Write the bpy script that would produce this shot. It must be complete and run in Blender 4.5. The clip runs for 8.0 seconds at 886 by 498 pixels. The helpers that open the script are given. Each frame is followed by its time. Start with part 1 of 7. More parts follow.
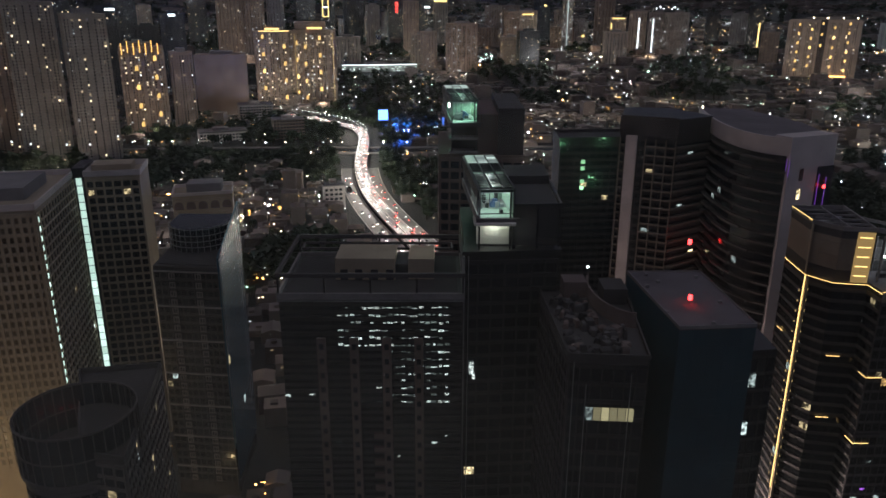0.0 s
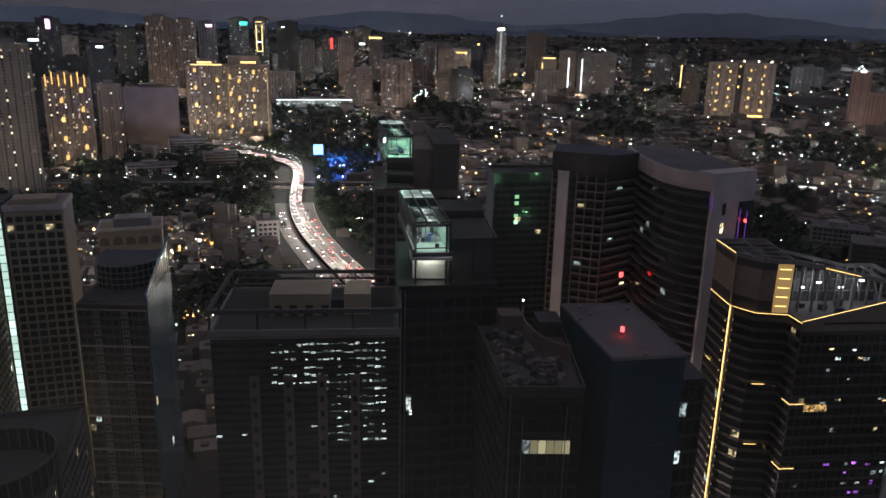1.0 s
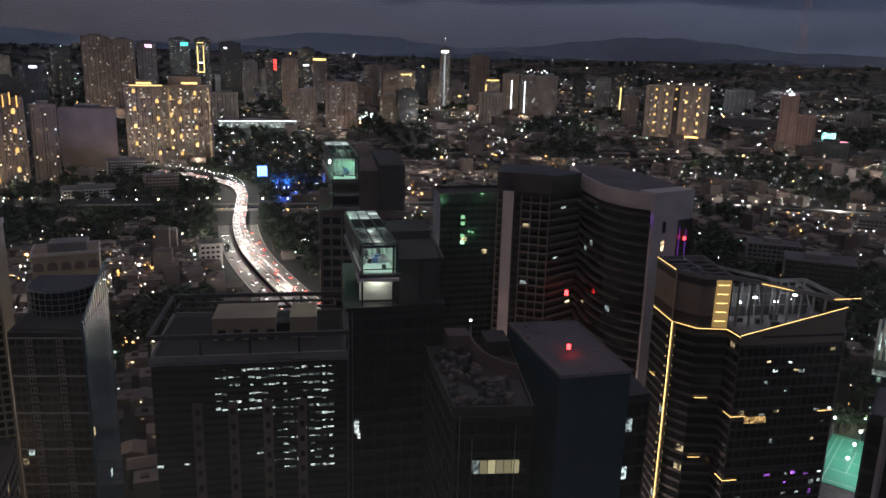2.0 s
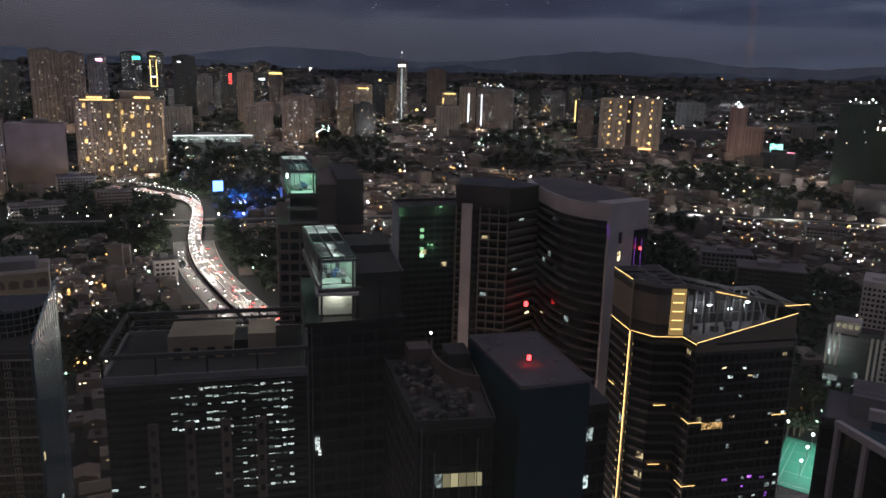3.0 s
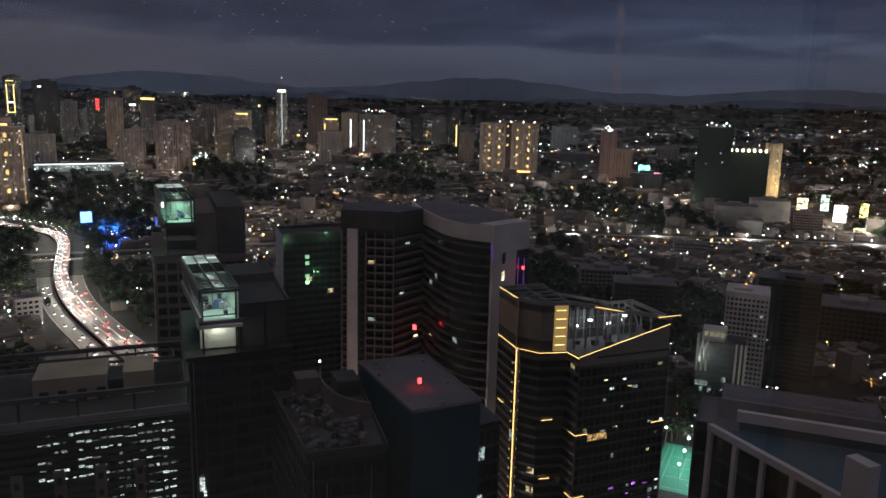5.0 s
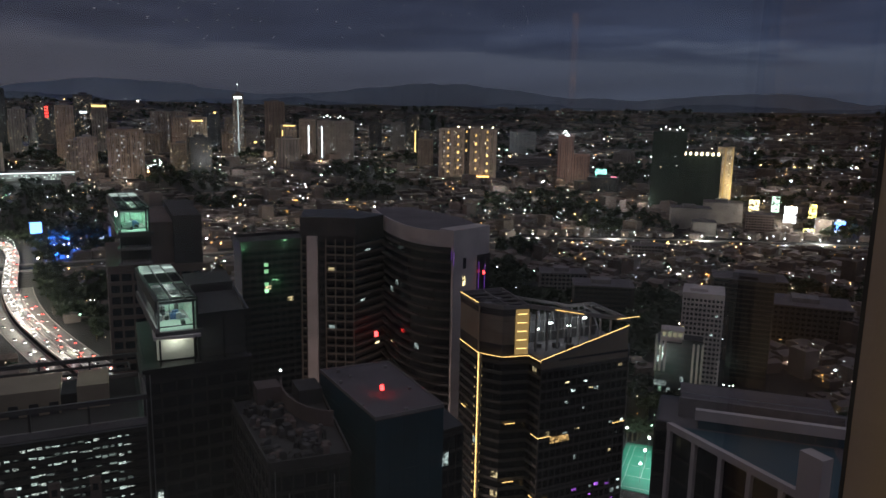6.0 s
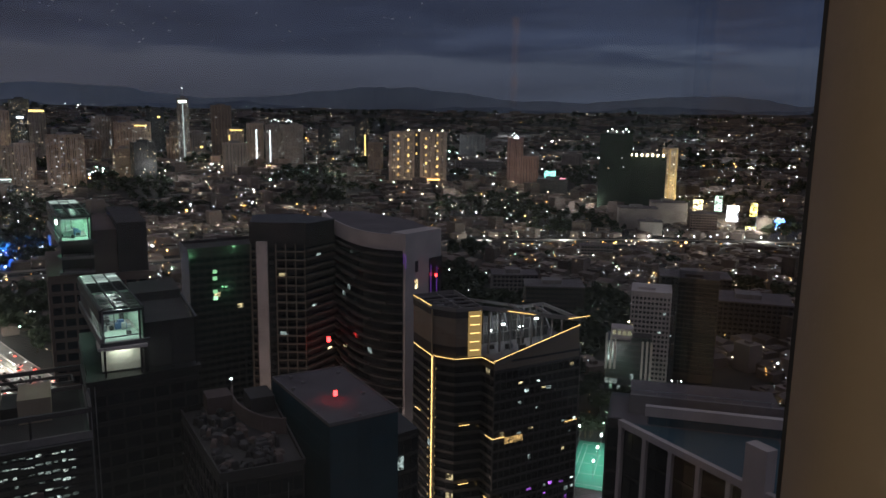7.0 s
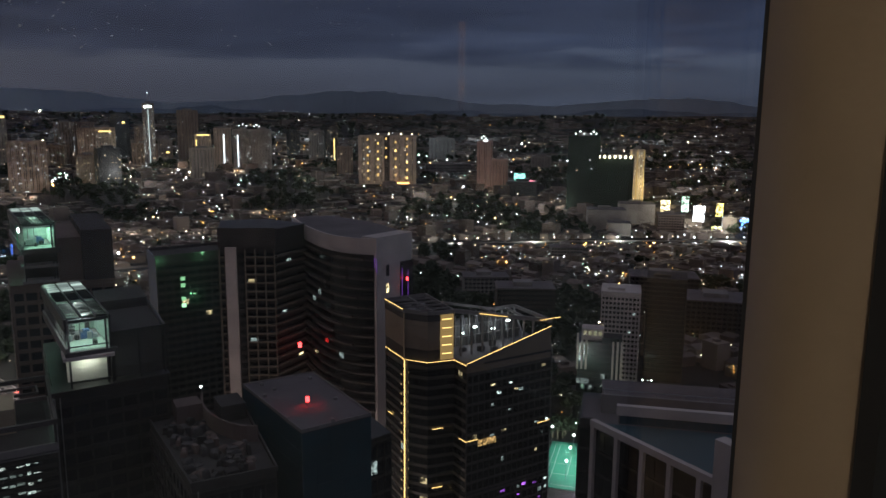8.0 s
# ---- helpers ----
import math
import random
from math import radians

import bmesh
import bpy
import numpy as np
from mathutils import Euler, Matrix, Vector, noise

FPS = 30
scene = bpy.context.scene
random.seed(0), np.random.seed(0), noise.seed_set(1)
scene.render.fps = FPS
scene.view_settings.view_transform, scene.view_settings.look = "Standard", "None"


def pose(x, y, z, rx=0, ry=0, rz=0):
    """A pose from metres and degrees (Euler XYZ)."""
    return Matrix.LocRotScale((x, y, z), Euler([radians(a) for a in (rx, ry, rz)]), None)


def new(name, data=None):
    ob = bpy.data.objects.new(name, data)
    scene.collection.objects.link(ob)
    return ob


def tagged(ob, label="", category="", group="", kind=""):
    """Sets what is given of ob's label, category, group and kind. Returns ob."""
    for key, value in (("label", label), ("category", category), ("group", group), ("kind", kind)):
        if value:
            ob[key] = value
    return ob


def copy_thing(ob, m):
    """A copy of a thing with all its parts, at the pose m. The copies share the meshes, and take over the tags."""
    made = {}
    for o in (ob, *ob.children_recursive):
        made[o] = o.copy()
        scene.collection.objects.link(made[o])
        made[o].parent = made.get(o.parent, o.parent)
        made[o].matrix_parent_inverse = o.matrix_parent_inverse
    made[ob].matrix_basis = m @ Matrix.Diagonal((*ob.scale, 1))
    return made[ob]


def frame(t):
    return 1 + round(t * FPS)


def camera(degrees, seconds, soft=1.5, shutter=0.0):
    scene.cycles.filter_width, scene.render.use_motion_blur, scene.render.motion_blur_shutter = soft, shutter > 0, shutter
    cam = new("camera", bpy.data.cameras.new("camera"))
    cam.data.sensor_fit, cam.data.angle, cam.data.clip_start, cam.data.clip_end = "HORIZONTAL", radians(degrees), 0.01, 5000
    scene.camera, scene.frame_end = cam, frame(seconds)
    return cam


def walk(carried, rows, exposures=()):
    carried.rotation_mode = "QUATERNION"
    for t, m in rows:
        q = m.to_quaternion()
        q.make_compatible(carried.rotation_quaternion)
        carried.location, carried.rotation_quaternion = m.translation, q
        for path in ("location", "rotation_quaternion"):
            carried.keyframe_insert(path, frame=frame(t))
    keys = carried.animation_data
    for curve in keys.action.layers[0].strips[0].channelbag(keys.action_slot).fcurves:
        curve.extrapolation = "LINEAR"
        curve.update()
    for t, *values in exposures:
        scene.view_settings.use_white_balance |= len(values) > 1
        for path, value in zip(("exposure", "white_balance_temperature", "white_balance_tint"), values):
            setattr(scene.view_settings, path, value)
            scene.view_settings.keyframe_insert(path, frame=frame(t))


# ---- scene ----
cam = camera(61.74, 8.0, soft=1.45)
PATH = [
    (0, pose(0.0000, 0.0000, 170, 71.685, -0.154, 0.429)),
    (0.5, pose(0.0000, 0.0000, 170, 73.251, -0.853, -2.594)),
    (1, pose(0.0000, 0.0000, 170, 74.404, -1.218, -4.399)),
    (1.5, pose(0.0000, 0.0000, 170, 75.304, -1.484, -6.662)),
    (3, pose(0.0000, 0.0000, 170, 77.186, -1.472, -11.799)),
    (3.5, pose(0.0000, 0.0000, 170, 77.621, -1.587, -14.250)),
    (4, pose(0.0000, 0.0000, 170, 78.666, -1.697, -17.664)),
    (4.5, pose(0.0000, 0.0000, 170, 79.076, -1.578, -19.487)),
    (6, pose(0.0000, 0.0000, 170, 79.792, -1.100, -23.914)),
    (6.5, pose(0.0000, 0.0000, 170, 79.927, -1.001, -26.070)),
    (7, pose(0.0024, -0.0032, 170, 80.096, -0.811, -27.748)),
    (7.5, pose(0.0053, -0.0073, 170, 80.215, -0.596, -29.057)),
    (8, pose(0.0099, -0.0136, 170, 80.377, -0.447, -30.087)),
]
walk(cam, PATH, exposures=((0.0, 0.80, 6250, 11), (1.5, 0.90, 6300, 14), (4.0, 0.80, 6320, 12), (6.0, 0.78, 6350, 9), (8.0, 0.75, 6250, 7)))

# ---- sky and large lights ----
world = bpy.data.worlds.new("dusk_sky")
scene.world = world
world.use_nodes = True


def sky_nodes():
    nt = world.node_tree
    N, L = nt.nodes, nt.links
    N.clear()
    out, bg = N.new("ShaderNodeOutputWorld"), N.new("ShaderNodeBackground")
    tc, sep = N.new("ShaderNodeTexCoord"), N.new("ShaderNodeSeparateXYZ")
    L.new(tc.outputs["Generated"], sep.inputs[0])
    # brightness from horizon to zenith
    ramp = N.new("ShaderNodeValToRGB")
    e = ramp.color_ramp.elements
    e[0].position, e[0].color = 0.0, (0.040, 0.041, 0.052, 1)
    e[1].position, e[1].color = 1.0, (0.135, 0.126, 0.142, 1)
    for p, c in ((0.045, (0.044, 0.044, 0.056, 1)), (0.078, (0.056, 0.057, 0.072, 1)), (0.092, (0.034, 0.037, 0.055, 1)), (0.14, (0.025, 0.027, 0.042, 1)), (0.22, (0.027, 0.029, 0.047, 1)), (0.45, (0.07, 0.066, 0.074, 1))):
        e.new(p).color = c
    # the city's glow warms one side, the other is a deeper blue
    side = N.new("ShaderNodeMapRange")
    side.inputs["From Min"].default_value, side.inputs["From Max"].default_value = -0.3, 0.75
    L.new(sep.outputs["X"], side.inputs[0])
    tint = N.new("ShaderNodeMix")
    tint.data_type = "RGBA"
    tint.inputs["A"].default_value, tint.inputs["B"].default_value = (0.80, 0.735, 0.73, 1), (0.82, 0.97, 1.19, 1)
    L.new(side.outputs[0], tint.inputs["Factor"])
    mul = N.new("ShaderNodeMix")
    mul.data_type, mul.blend_type = "RGBA", "MULTIPLY"
    mul.inputs["Factor"].default_value = 1.0
    L.new(ramp.outputs[0], mul.inputs["A"])
    L.new(tint.outputs["Result"], mul.inputs["B"])
    # long flat cloud banks
    mp = N.new("ShaderNodeMapping")
    mp.inputs["Scale"].default_value = (2.8, 2.8, 24.0)
    L.new(tc.outputs["Generated"], mp.inputs[0])
    cl = N.new("ShaderNodeTexNoise")
    cl.inputs["Scale"].default_value, cl.inputs["Detail"].default_value, cl.inputs["Roughness"].default_value = 1.3, 9.0, 0.6
    L.new(mp.outputs[0], cl.inputs[0])
    # ragged edges of the cloud banks
    rag, high = N.new("ShaderNodeMapRange"), N.new("ShaderNodeMath")
    rag.inputs["From Min"].default_value, rag.inputs["From Max"].default_value = 0.3, 0.7
    rag.inputs["To Min"].default_value, rag.inputs["To Max"].default_value = 0.02, -0.02
    L.new(cl.outputs[0], rag.inputs[0])
    L.new(sep.outputs["Z"], high.inputs[0])
    L.new(rag.outputs[0], high.inputs[1])
    L.new(high.outputs[0], ramp.inputs[0])
    cr = N.new("ShaderNodeMapRange")
    cr.inputs["From Min"].default_value, cr.inputs["From Max"].default_value = 0.36, 0.66
    cr.inputs["To Min"].default_value, cr.inputs["To Max"].default_value = 0.80, 1.22
    L.new(cl.outputs[0], cr.inputs[0])
    m2 = N.new("ShaderNodeMix")
    m2.data_type, m2.blend_type = "RGBA", "MULTIPLY"
    m2.inputs["Factor"].default_value = 1.0
    L.new(mul.outputs["Result"], m2.inputs["A"])
    L.new(cr.outputs[0], m2.inputs["B"])
    L.new(m2.outputs["Result"], bg.inputs[0])
    bg.inputs[1].default_value = 1.0
    L.new(bg.outputs[0], out.inputs[0])


sky_nodes()


def point_lamp(name, x, y, z, watts, color, radius=0.6):
    d = bpy.data.lights.new(name, "POINT")
    d.energy, d.color, d.shadow_soft_size = watts, color, radius
    ob = new(name, d)
    ob.location = (x, y, z)
    return ob


# ---- materials ----
def mat(name, color, rough=0.7, metal=0.0, vary=0.25, scale=0.6, bump=0.15, fine=6.0, island=0.0, obj=0.0, spec=0.5):
    """A surface with stains at one scale, grain at another, and relief."""
    m = bpy.data.materials.new(name)
    m.use_nodes = True
    nt = m.node_tree
    N, L = nt.nodes, nt.links
    b = N["Principled BSDF"]
    b.inputs["Metallic"].default_value = metal
    b.inputs["Specular IOR Level"].default_value = spec
    tc = N.new("ShaderNodeNewGeometry")
    n1, n2 = N.new("ShaderNodeTexNoise"), N.new("ShaderNodeTexNoise")
    n1.inputs["Scale"].default_value, n1.inputs["Detail"].default_value = scale * 0.25, 5.0
    n2.inputs["Scale"].default_value, n2.inputs["Detail"].default_value = fine * 0.25, 4.0
    L.new(tc.outputs["Position"], n1.inputs[0])
    L.new(tc.outputs["Position"], n2.inputs[0])
    add = N.new("ShaderNodeMath")
    add.operation = "MULTIPLY_ADD"
    add.inputs[1].default_value = 0.5
    L.new(n2.outputs[0], add.inputs[0])
    L.new(n1.outputs[0], add.inputs[2])
    last = add.outputs[0]
    for amount, node, sock in ((island, "ShaderNodeNewGeometry", "Random Per Island"), (obj, "ShaderNodeObjectInfo", "Random")):
        if amount:
            g = N.new(node)
            a = N.new("ShaderNodeMath")
            a.operation = "MULTIPLY_ADD"
            a.inputs[1].default_value = amount
            L.new(g.outputs[sock], a.inputs[0])
            L.new(last, a.inputs[2])
            last = a.outputs[0]
    rng = N.new("ShaderNodeMapRange")
    rng.inputs["From Min"].default_value, rng.inputs["From Max"].default_value = 0.45, 1.05 + island + obj
    rng.inputs["To Min"].default_value, rng.inputs["To Max"].default_value = 1 - vary, 1 + vary
    L.new(last, rng.inputs[0])
    mx = N.new("ShaderNodeMix")
    mx.data_type, mx.blend_type = "RGBA", "MULTIPLY"
    mx.inputs["Factor"].default_value = 1.0
    mx.inputs["A"].default_value = (*color, 1)
    L.new(rng.outputs[0], mx.inputs["B"])
    L.new(mx.outputs["Result"], b.inputs["Base Color"])
    rr = N.new("ShaderNodeMapRange")
    rr.inputs["To Min"].default_value, rr.inputs["To Max"].default_value = max(0.03, rough - 0.1), min(1, rough + 0.12)
    L.new(n1.outputs[0], rr.inputs[0])
    L.new(rr.outputs[0], b.inputs["Roughness"])
    if bump:
        bp = N.new("ShaderNodeBump")
        bp.inputs["Strength"].default_value, bp.inputs["Distance"].default_value = bump, 0.1
        L.new(n2.outputs[0], bp.inputs["Height"])
        L.new(bp.outputs[0], b.inputs["Normal"])
    return m


def glow(name, color, strength, vary=0.0, sampled=False, island=True, pattern=0.0, power=3.0):
    """Something that gives off light. vary: how much the pieces differ; pattern: unevenness of a lit room behind glass."""
    m = bpy.data.materials.new(name)
    m.use_nodes = True
    nt = m.node_tree
    N, L = nt.nodes, nt.links
    b = N["Principled BSDF"]
    b.inputs["Base Color"].default_value = (0.05, 0.05, 0.05, 1)
    b.inputs["Roughness"].default_value = 0.3
    b.inputs["Emission Color"].default_value = (*color, 1)
    b.inputs["Emission Strength"].default_value = strength
    last = None
    if vary:
        g = N.new("ShaderNodeNewGeometry" if island else "ShaderNodeObjectInfo")
        p = N.new("ShaderNodeMath")
        p.operation = "POWER"
        p.inputs[1].default_value = power
        L.new(g.outputs["Random Per Island" if island else "Random"], p.inputs[0])
        r = N.new("ShaderNodeMapRange")
        r.inputs["To Min"].default_value, r.inputs["To Max"].default_value = strength * (1 - vary), strength * (1 + 2.2 * vary)
        L.new(p.outputs[0], r.inputs[0])
        last = r.outputs[0]
    if pattern:
        tc, n = N.new("ShaderNodeNewGeometry"), N.new("ShaderNodeTexNoise")
        n.inputs["Scale"].default_value, n.inputs["Detail"].default_value = pattern, 3.0
        L.new(tc.outputs["Position"], n.inputs[0])
        r = N.new("ShaderNodeMapRange")
        r.inputs["From Min"].default_value, r.inputs["From Max"].default_value = 0.40, 0.66
        r.inputs["To Min"].default_value, r.inputs["To Max"].default_value = 0.04, 1.8
        L.new(n.outputs[0], r.inputs[0])
        k = N.new("ShaderNodeMath")
        k.operation = "MULTIPLY"
        k.inputs[1].default_value = strength
        L.new(r.outputs[0], k.inputs[0])
        if last:
            L.new(last, k.inputs[1])
        last = k.outputs[0]
    if last:
        L.new(last, b.inputs["Emission Strength"])
    m.cycles.emission_sampling = "AUTO" if sampled else "NONE"
    return m


def window_glass():
    """Clear pane: what lies behind it, and a faint gloss."""
    m = bpy.data.materials.new("clear_glass")
    m.use_nodes = True
    N, L = m.node_tree.nodes, m.node_tree.links
    N.clear()
    out, mix = N.new("ShaderNodeOutputMaterial"), N.new("ShaderNodeMixShader")
    tr, gl, lw, fr = N.new("ShaderNodeBsdfTransparent"), N.new("ShaderNodeBsdfGlossy"), N.new("ShaderNodeLayerWeight"), N.new("ShaderNodeMapRange")
    tr.inputs[0].default_value = (0.95, 0.96, 0.95, 1)
    gl.inputs["Roughness"].default_value = 0.02
    lw.inputs["Blend"].default_value = 0.12
    fr.inputs["To Min"].default_value, fr.inputs["To Max"].default_value = 0.075, 0.35
    for a, b in ((lw.outputs["Facing"], fr.inputs[0]), (fr.outputs[0], mix.inputs[0]), (tr.outputs[0], mix.inputs[1]), (gl.outputs[0], mix.inputs[2]), (mix.outputs[0], out.inputs[0])):
        L.new(a, b)
    return m


CLEAR = window_glass()
GLASS_DARK = mat("dark_curtain_glass", (0.03, 0.033, 0.038), 0.14, 0, 0.5, 0.5, 0.02, 3, obj=0.5, spec=0.6)
GLASS_BLUE = mat("blue_curtain_glass", (0.05, 0.14, 0.21), 0.16, 0.2, 0.4, 0.4, 0.03, 3, obj=0.5, spec=0.8)
GLASS_FAR = mat("distant_window_glass", (0.02, 0.022, 0.026), 0.2, 0, 0.3, 0.3, 0, 2, island=0.6)
CONC_PALE = mat("pale_painted_concrete", (0.70, 0.63, 0.61), 0.8, 0, 0.22, 0.5, 0.1)
CONC_WARM = mat("beige_painted_concrete", (0.45, 0.37, 0.27), 0.8, 0, 0.22, 0.5, 0.1)
CONC_GREY = mat("grey_concrete", (0.28, 0.26, 0.26), 0.85, 0, 0.3, 0.5, 0.2)
CONC_DARK = mat("dark_weathered_concrete", (0.075, 0.068, 0.068), 0.85, 0, 0.4, 0.5, 0.25)
CONC_BROWN = mat("brown_rendered_wall", (0.20, 0.15, 0.135), 0.85, 0, 0.3, 0.5, 0.15)
PANEL_BROWN = mat("bronze_cladding_panel", (0.31, 0.25, 0.20), 0.6, 0.0, 0.25, 0.4, 0.03, obj=0.3)
PANEL_TEAL = mat("teal_cladding_panel", (0.018, 0.075, 0.105), 0.55, 0, 0.3, 0.3, 0.05, obj=0.35)
PANEL_TEAL_PALE = mat("blue_grey_parapet_panel", (0.055, 0.115, 0.145), 0.55, 0, 0.2, 0.4, 0.05, obj=0.2)
METAL_DARK = mat("dark_anodised_metal", (0.075, 0.072, 0.075), 0.4, 0.6, 0.2, 0.6, 0.03)
METAL_PALE = mat("pale_aluminium", (0.42, 0.42, 0.44), 0.38, 0.7, 0.2, 0.6, 0.03)
FELT_ROOF = mat("grey_roof_membrane", (0.18, 0.16, 0.17), 0.9, 0, 0.35, 0.4, 0.2)
ROOF_DARK = mat("dark_bitumen_roof", (0.06, 0.055, 0.055), 0.9, 0, 0.4, 0.5, 0.3)
ASPHALT = mat("asphalt", (0.05, 0.05, 0.052), 0.85, 0, 0.3, 0.3, 0.2)
DECK = mat("worn_concrete_carriageway", (0.22, 0.21, 0.20), 0.7, 0, 0.25, 0.2, 0.1)
PAINT_WHITE = mat("white_road_paint", (0.75, 0.75, 0.72), 0.6, 0, 0.15, 1, 0.05)
GROUND = mat("dark_built_up_ground", (0.035, 0.033, 0.032), 0.9, 0, 0.6, 0.06, 0.3, 0.6)
HOUSE = mat("weathered_house_walls_and_roofs", (0.185, 0.15, 0.135), 0.85, 0, 0.75, 0.3, 0.1, 4, island=1.2)
LEAF = mat("tree_foliage", (0.03, 0.044, 0.022), 0.8, 0, 0.5, 0.5, 0.2, 4, island=0.8)
BARK = mat("bark", (0.09, 0.07, 0.05), 0.9, 0, 0.3, 1, 0.3)
# distance haze is put into the hill colours, paler and bluer on the far ridge
HILL = mat("haze_tinted_wooded_hillside", (0.18, 0.235, 0.32), 0.95, 0, 0.35, 0.012, 0, 0.06)
HILL_FAR = mat("haze_tinted_far_hillside", (0.33, 0.40, 0.50), 0.95, 0, 0.2, 0.008, 0, 0.04)
WATER = mat("river_water", (0.02, 0.025, 0.022), 0.18, 0, 0.2, 0.1, 0.25, 0.8, spec=0.6)
COURT = mat("green_court_surface", (0.05, 0.31, 0.21), 0.75, 0, 0.2, 0.2, 0.05)
COND = {"brown": mat("brown_tower_wall", (0.36, 0.27, 0.22), 0.85, 0, 0.3, 0.2, 0.1),
        "grey": mat("grey_tower_wall", (0.32, 0.29, 0.28), 0.85, 0, 0.3, 0.2, 0.1),
        "pale": mat("pale_tower_wall", (0.48, 0.40, 0.35), 0.85, 0, 0.3, 0.2, 0.1),
        "dark": mat("dark_tower_glass", (0.07, 0.075, 0.085), 0.35, 0, 0.4, 0.2, 0.02),
        "pink": mat("dusty_pink_tower_wall", (0.42, 0.28, 0.26), 0.85, 0, 0.25, 0.2, 0.1),
        "green": mat("green_safety_netting", (0.025, 0.045, 0.035), 0.95, 0, 0.5, 0.3, 0.3)}
LIT_COOL = glow("cool_lit_room", (0.78, 0.95, 0.92), 0.55, 0.7, pattern=1.1, island=False)
LIT_WARM = glow("warm_lit_room", (1.0, 0.78, 0.42), 0.6, 0.6, pattern=0.9, island=False)
LIT_STAIR = glow("stairwell_strip_light", (0.72, 1.0, 0.86), 0.75, 0.25, island=False)
GOLD_LED = glow("golden_led_strip", (1.0, 0.60, 0.20), 1.7)
GOLD_SOFT = glow("golden_lantern_window", (1.0, 0.60, 0.18), 1.2, 0.35, island=False)
FAR_WARM = glow("distant_warm_windows", (1.0, 0.70, 0.38), 2.0, 0.93, power=4.0)
FAR_COOL = glow("distant_white_windows", (0.85, 0.95, 1.0), 2.0, 0.93, power=4.0)
L_WHITE = glow("white_street_light", (0.86, 0.95, 1.0), 11.0, 0.9, power=3.4)
L_GREEN = glow("mercury_street_light", (0.55, 1.0, 0.72), 10.0, 0.88, power=3.4)
L_AMBER = glow("sodium_street_light", (1.0, 0.44, 0.11), 9.0, 0.88, power=3.4)
L_CREAM = glow("warm_white_street_light", (1.0, 0.80, 0.52), 10.0, 0.9, power=3.4)
TOWER_WARM = glow("tower_warm_windows", (1.0, 0.76, 0.46), 0.85, 0.93, power=4.5)
TOWER_COOL = glow("tower_white_windows", (0.88, 0.96, 1.0), 0.85, 0.93, power=4.5)
L_RED = glow("red_warning_light", (1.0, 0.03, 0.03), 7.0)
L_BLUE = glow("blue_screen", (0.10, 0.30, 1.0), 4.5)
L_NEAR_AMBER = glow("strong_amber_light", (1.0, 0.46, 0.10), 5.0, 0.5)
L_BRIGHT = glow("bright_floodlight", (0.9, 1.0, 0.97), 6.0, 0.3)


# ---- mesh builders ----
class Solid:
    """Gathers boxes and faces of one mesh."""

    def __init__(self):
        self.v, self.f = [], []

    def add(self, verts, faces):
        n = len(self.v)
        self.v += verts
        self.f += [tuple(i + n for i in f) for f in faces]
        return self

    def box(self, x0, x1, y0, y1, z0, z1, m=None):
        vs = [(x, y, z) for z in (z0, z1) for x, y in ((x0, y0), (x1, y0), (x1, y1), (x0, y1))]
        if m is not None:
            vs = [tuple(m @ Vector(v)) for v in vs]
        return self.add(vs, [(3, 2, 1, 0), (4, 5, 6, 7), (0, 1, 5, 4), (1, 2, 6, 5), (2, 3, 7, 6), (3, 0, 4, 7)])

    def prism(self, ring, z0, z1):
        """A flat ring of (x, y), counter-clockwise, raised from z0 to z1 (numbers, or one top height a corner)."""
        n = len(ring)
        tops = z1 if isinstance(z1, (list, tuple)) else [z1] * n
        vs = [(x, y, z0) for x, y in ring] + [(x, y, t) for (x, y), t in zip(ring, tops)]
        return self.add(vs, [tuple(range(n - 1, -1, -1)), tuple(range(n, 2 * n))] + [(i, (i + 1) % n, n + (i + 1) % n, n + i) for i in range(n)])

    def tube(self, a, b, r, sides=6):
        a, b = Vector(a), Vector(b)
        q = (b - a).to_track_quat("Z", "Y")
        vs = []
        for p in (a, b):
            vs += [tuple(p + q @ Vector((r * math.cos(2 * math.pi * i / sides), r * math.sin(2 * math.pi * i / sides), 0))) for i in range(sides)]
        return self.add(vs, [tuple(range(sides - 1, -1, -1)), tuple(range(sides, 2 * sides))] + [(i, (i + 1) % sides, sides + (i + 1) % sides, sides + i) for i in range(sides)])

    def orb(self, x, y, z, r):
        vs = [(x + r, y, z), (x - r, y, z), (x, y + r, z), (x, y - r, z), (x, y, z + r), (x, y, z - r)]
        return self.add(vs, [(0, 2, 4), (2, 1, 4), (1, 3, 4), (3, 0, 4), (2, 0, 5), (1, 2, 5), (3, 1, 5), (0, 3, 5)])

    def mesh(self, name, material):
        me = bpy.data.meshes.new(name)
        me.from_pydata(self.v, [], self.f)
        for m in material if isinstance(material, (list, tuple)) else [material]:
            me.materials.append(m)
        me.update()
        return me


def part(name, solid, material, parent, label="", kind=""):
    ob = new(name, solid.mesh(name, material) if isinstance(solid, Solid) else solid)
    ob.parent = parent
    if parent.name in SITE:
        ob.matrix_parent_inverse = SITE[parent.name]
    return tagged(ob, label, kind=kind)


def shared(name, mesh, m, parent):
    """One of many alike pieces, on shared mesh data."""
    ob = new(name, mesh)
    ob.parent = parent
    if parent.name in SITE:
        ob.matrix_parent_inverse = SITE[parent.name]
    ob.matrix_basis = m
    return ob


def thing(name, x, y, z, turn, label, category, group="", kind=""):
    ob = new(name)
    ob.matrix_basis = pose(x, y, z, 0, 0, turn)
    ob.empty_display_size = 1.0
    return tagged(ob, label, category, group, kind)


SITE = {}


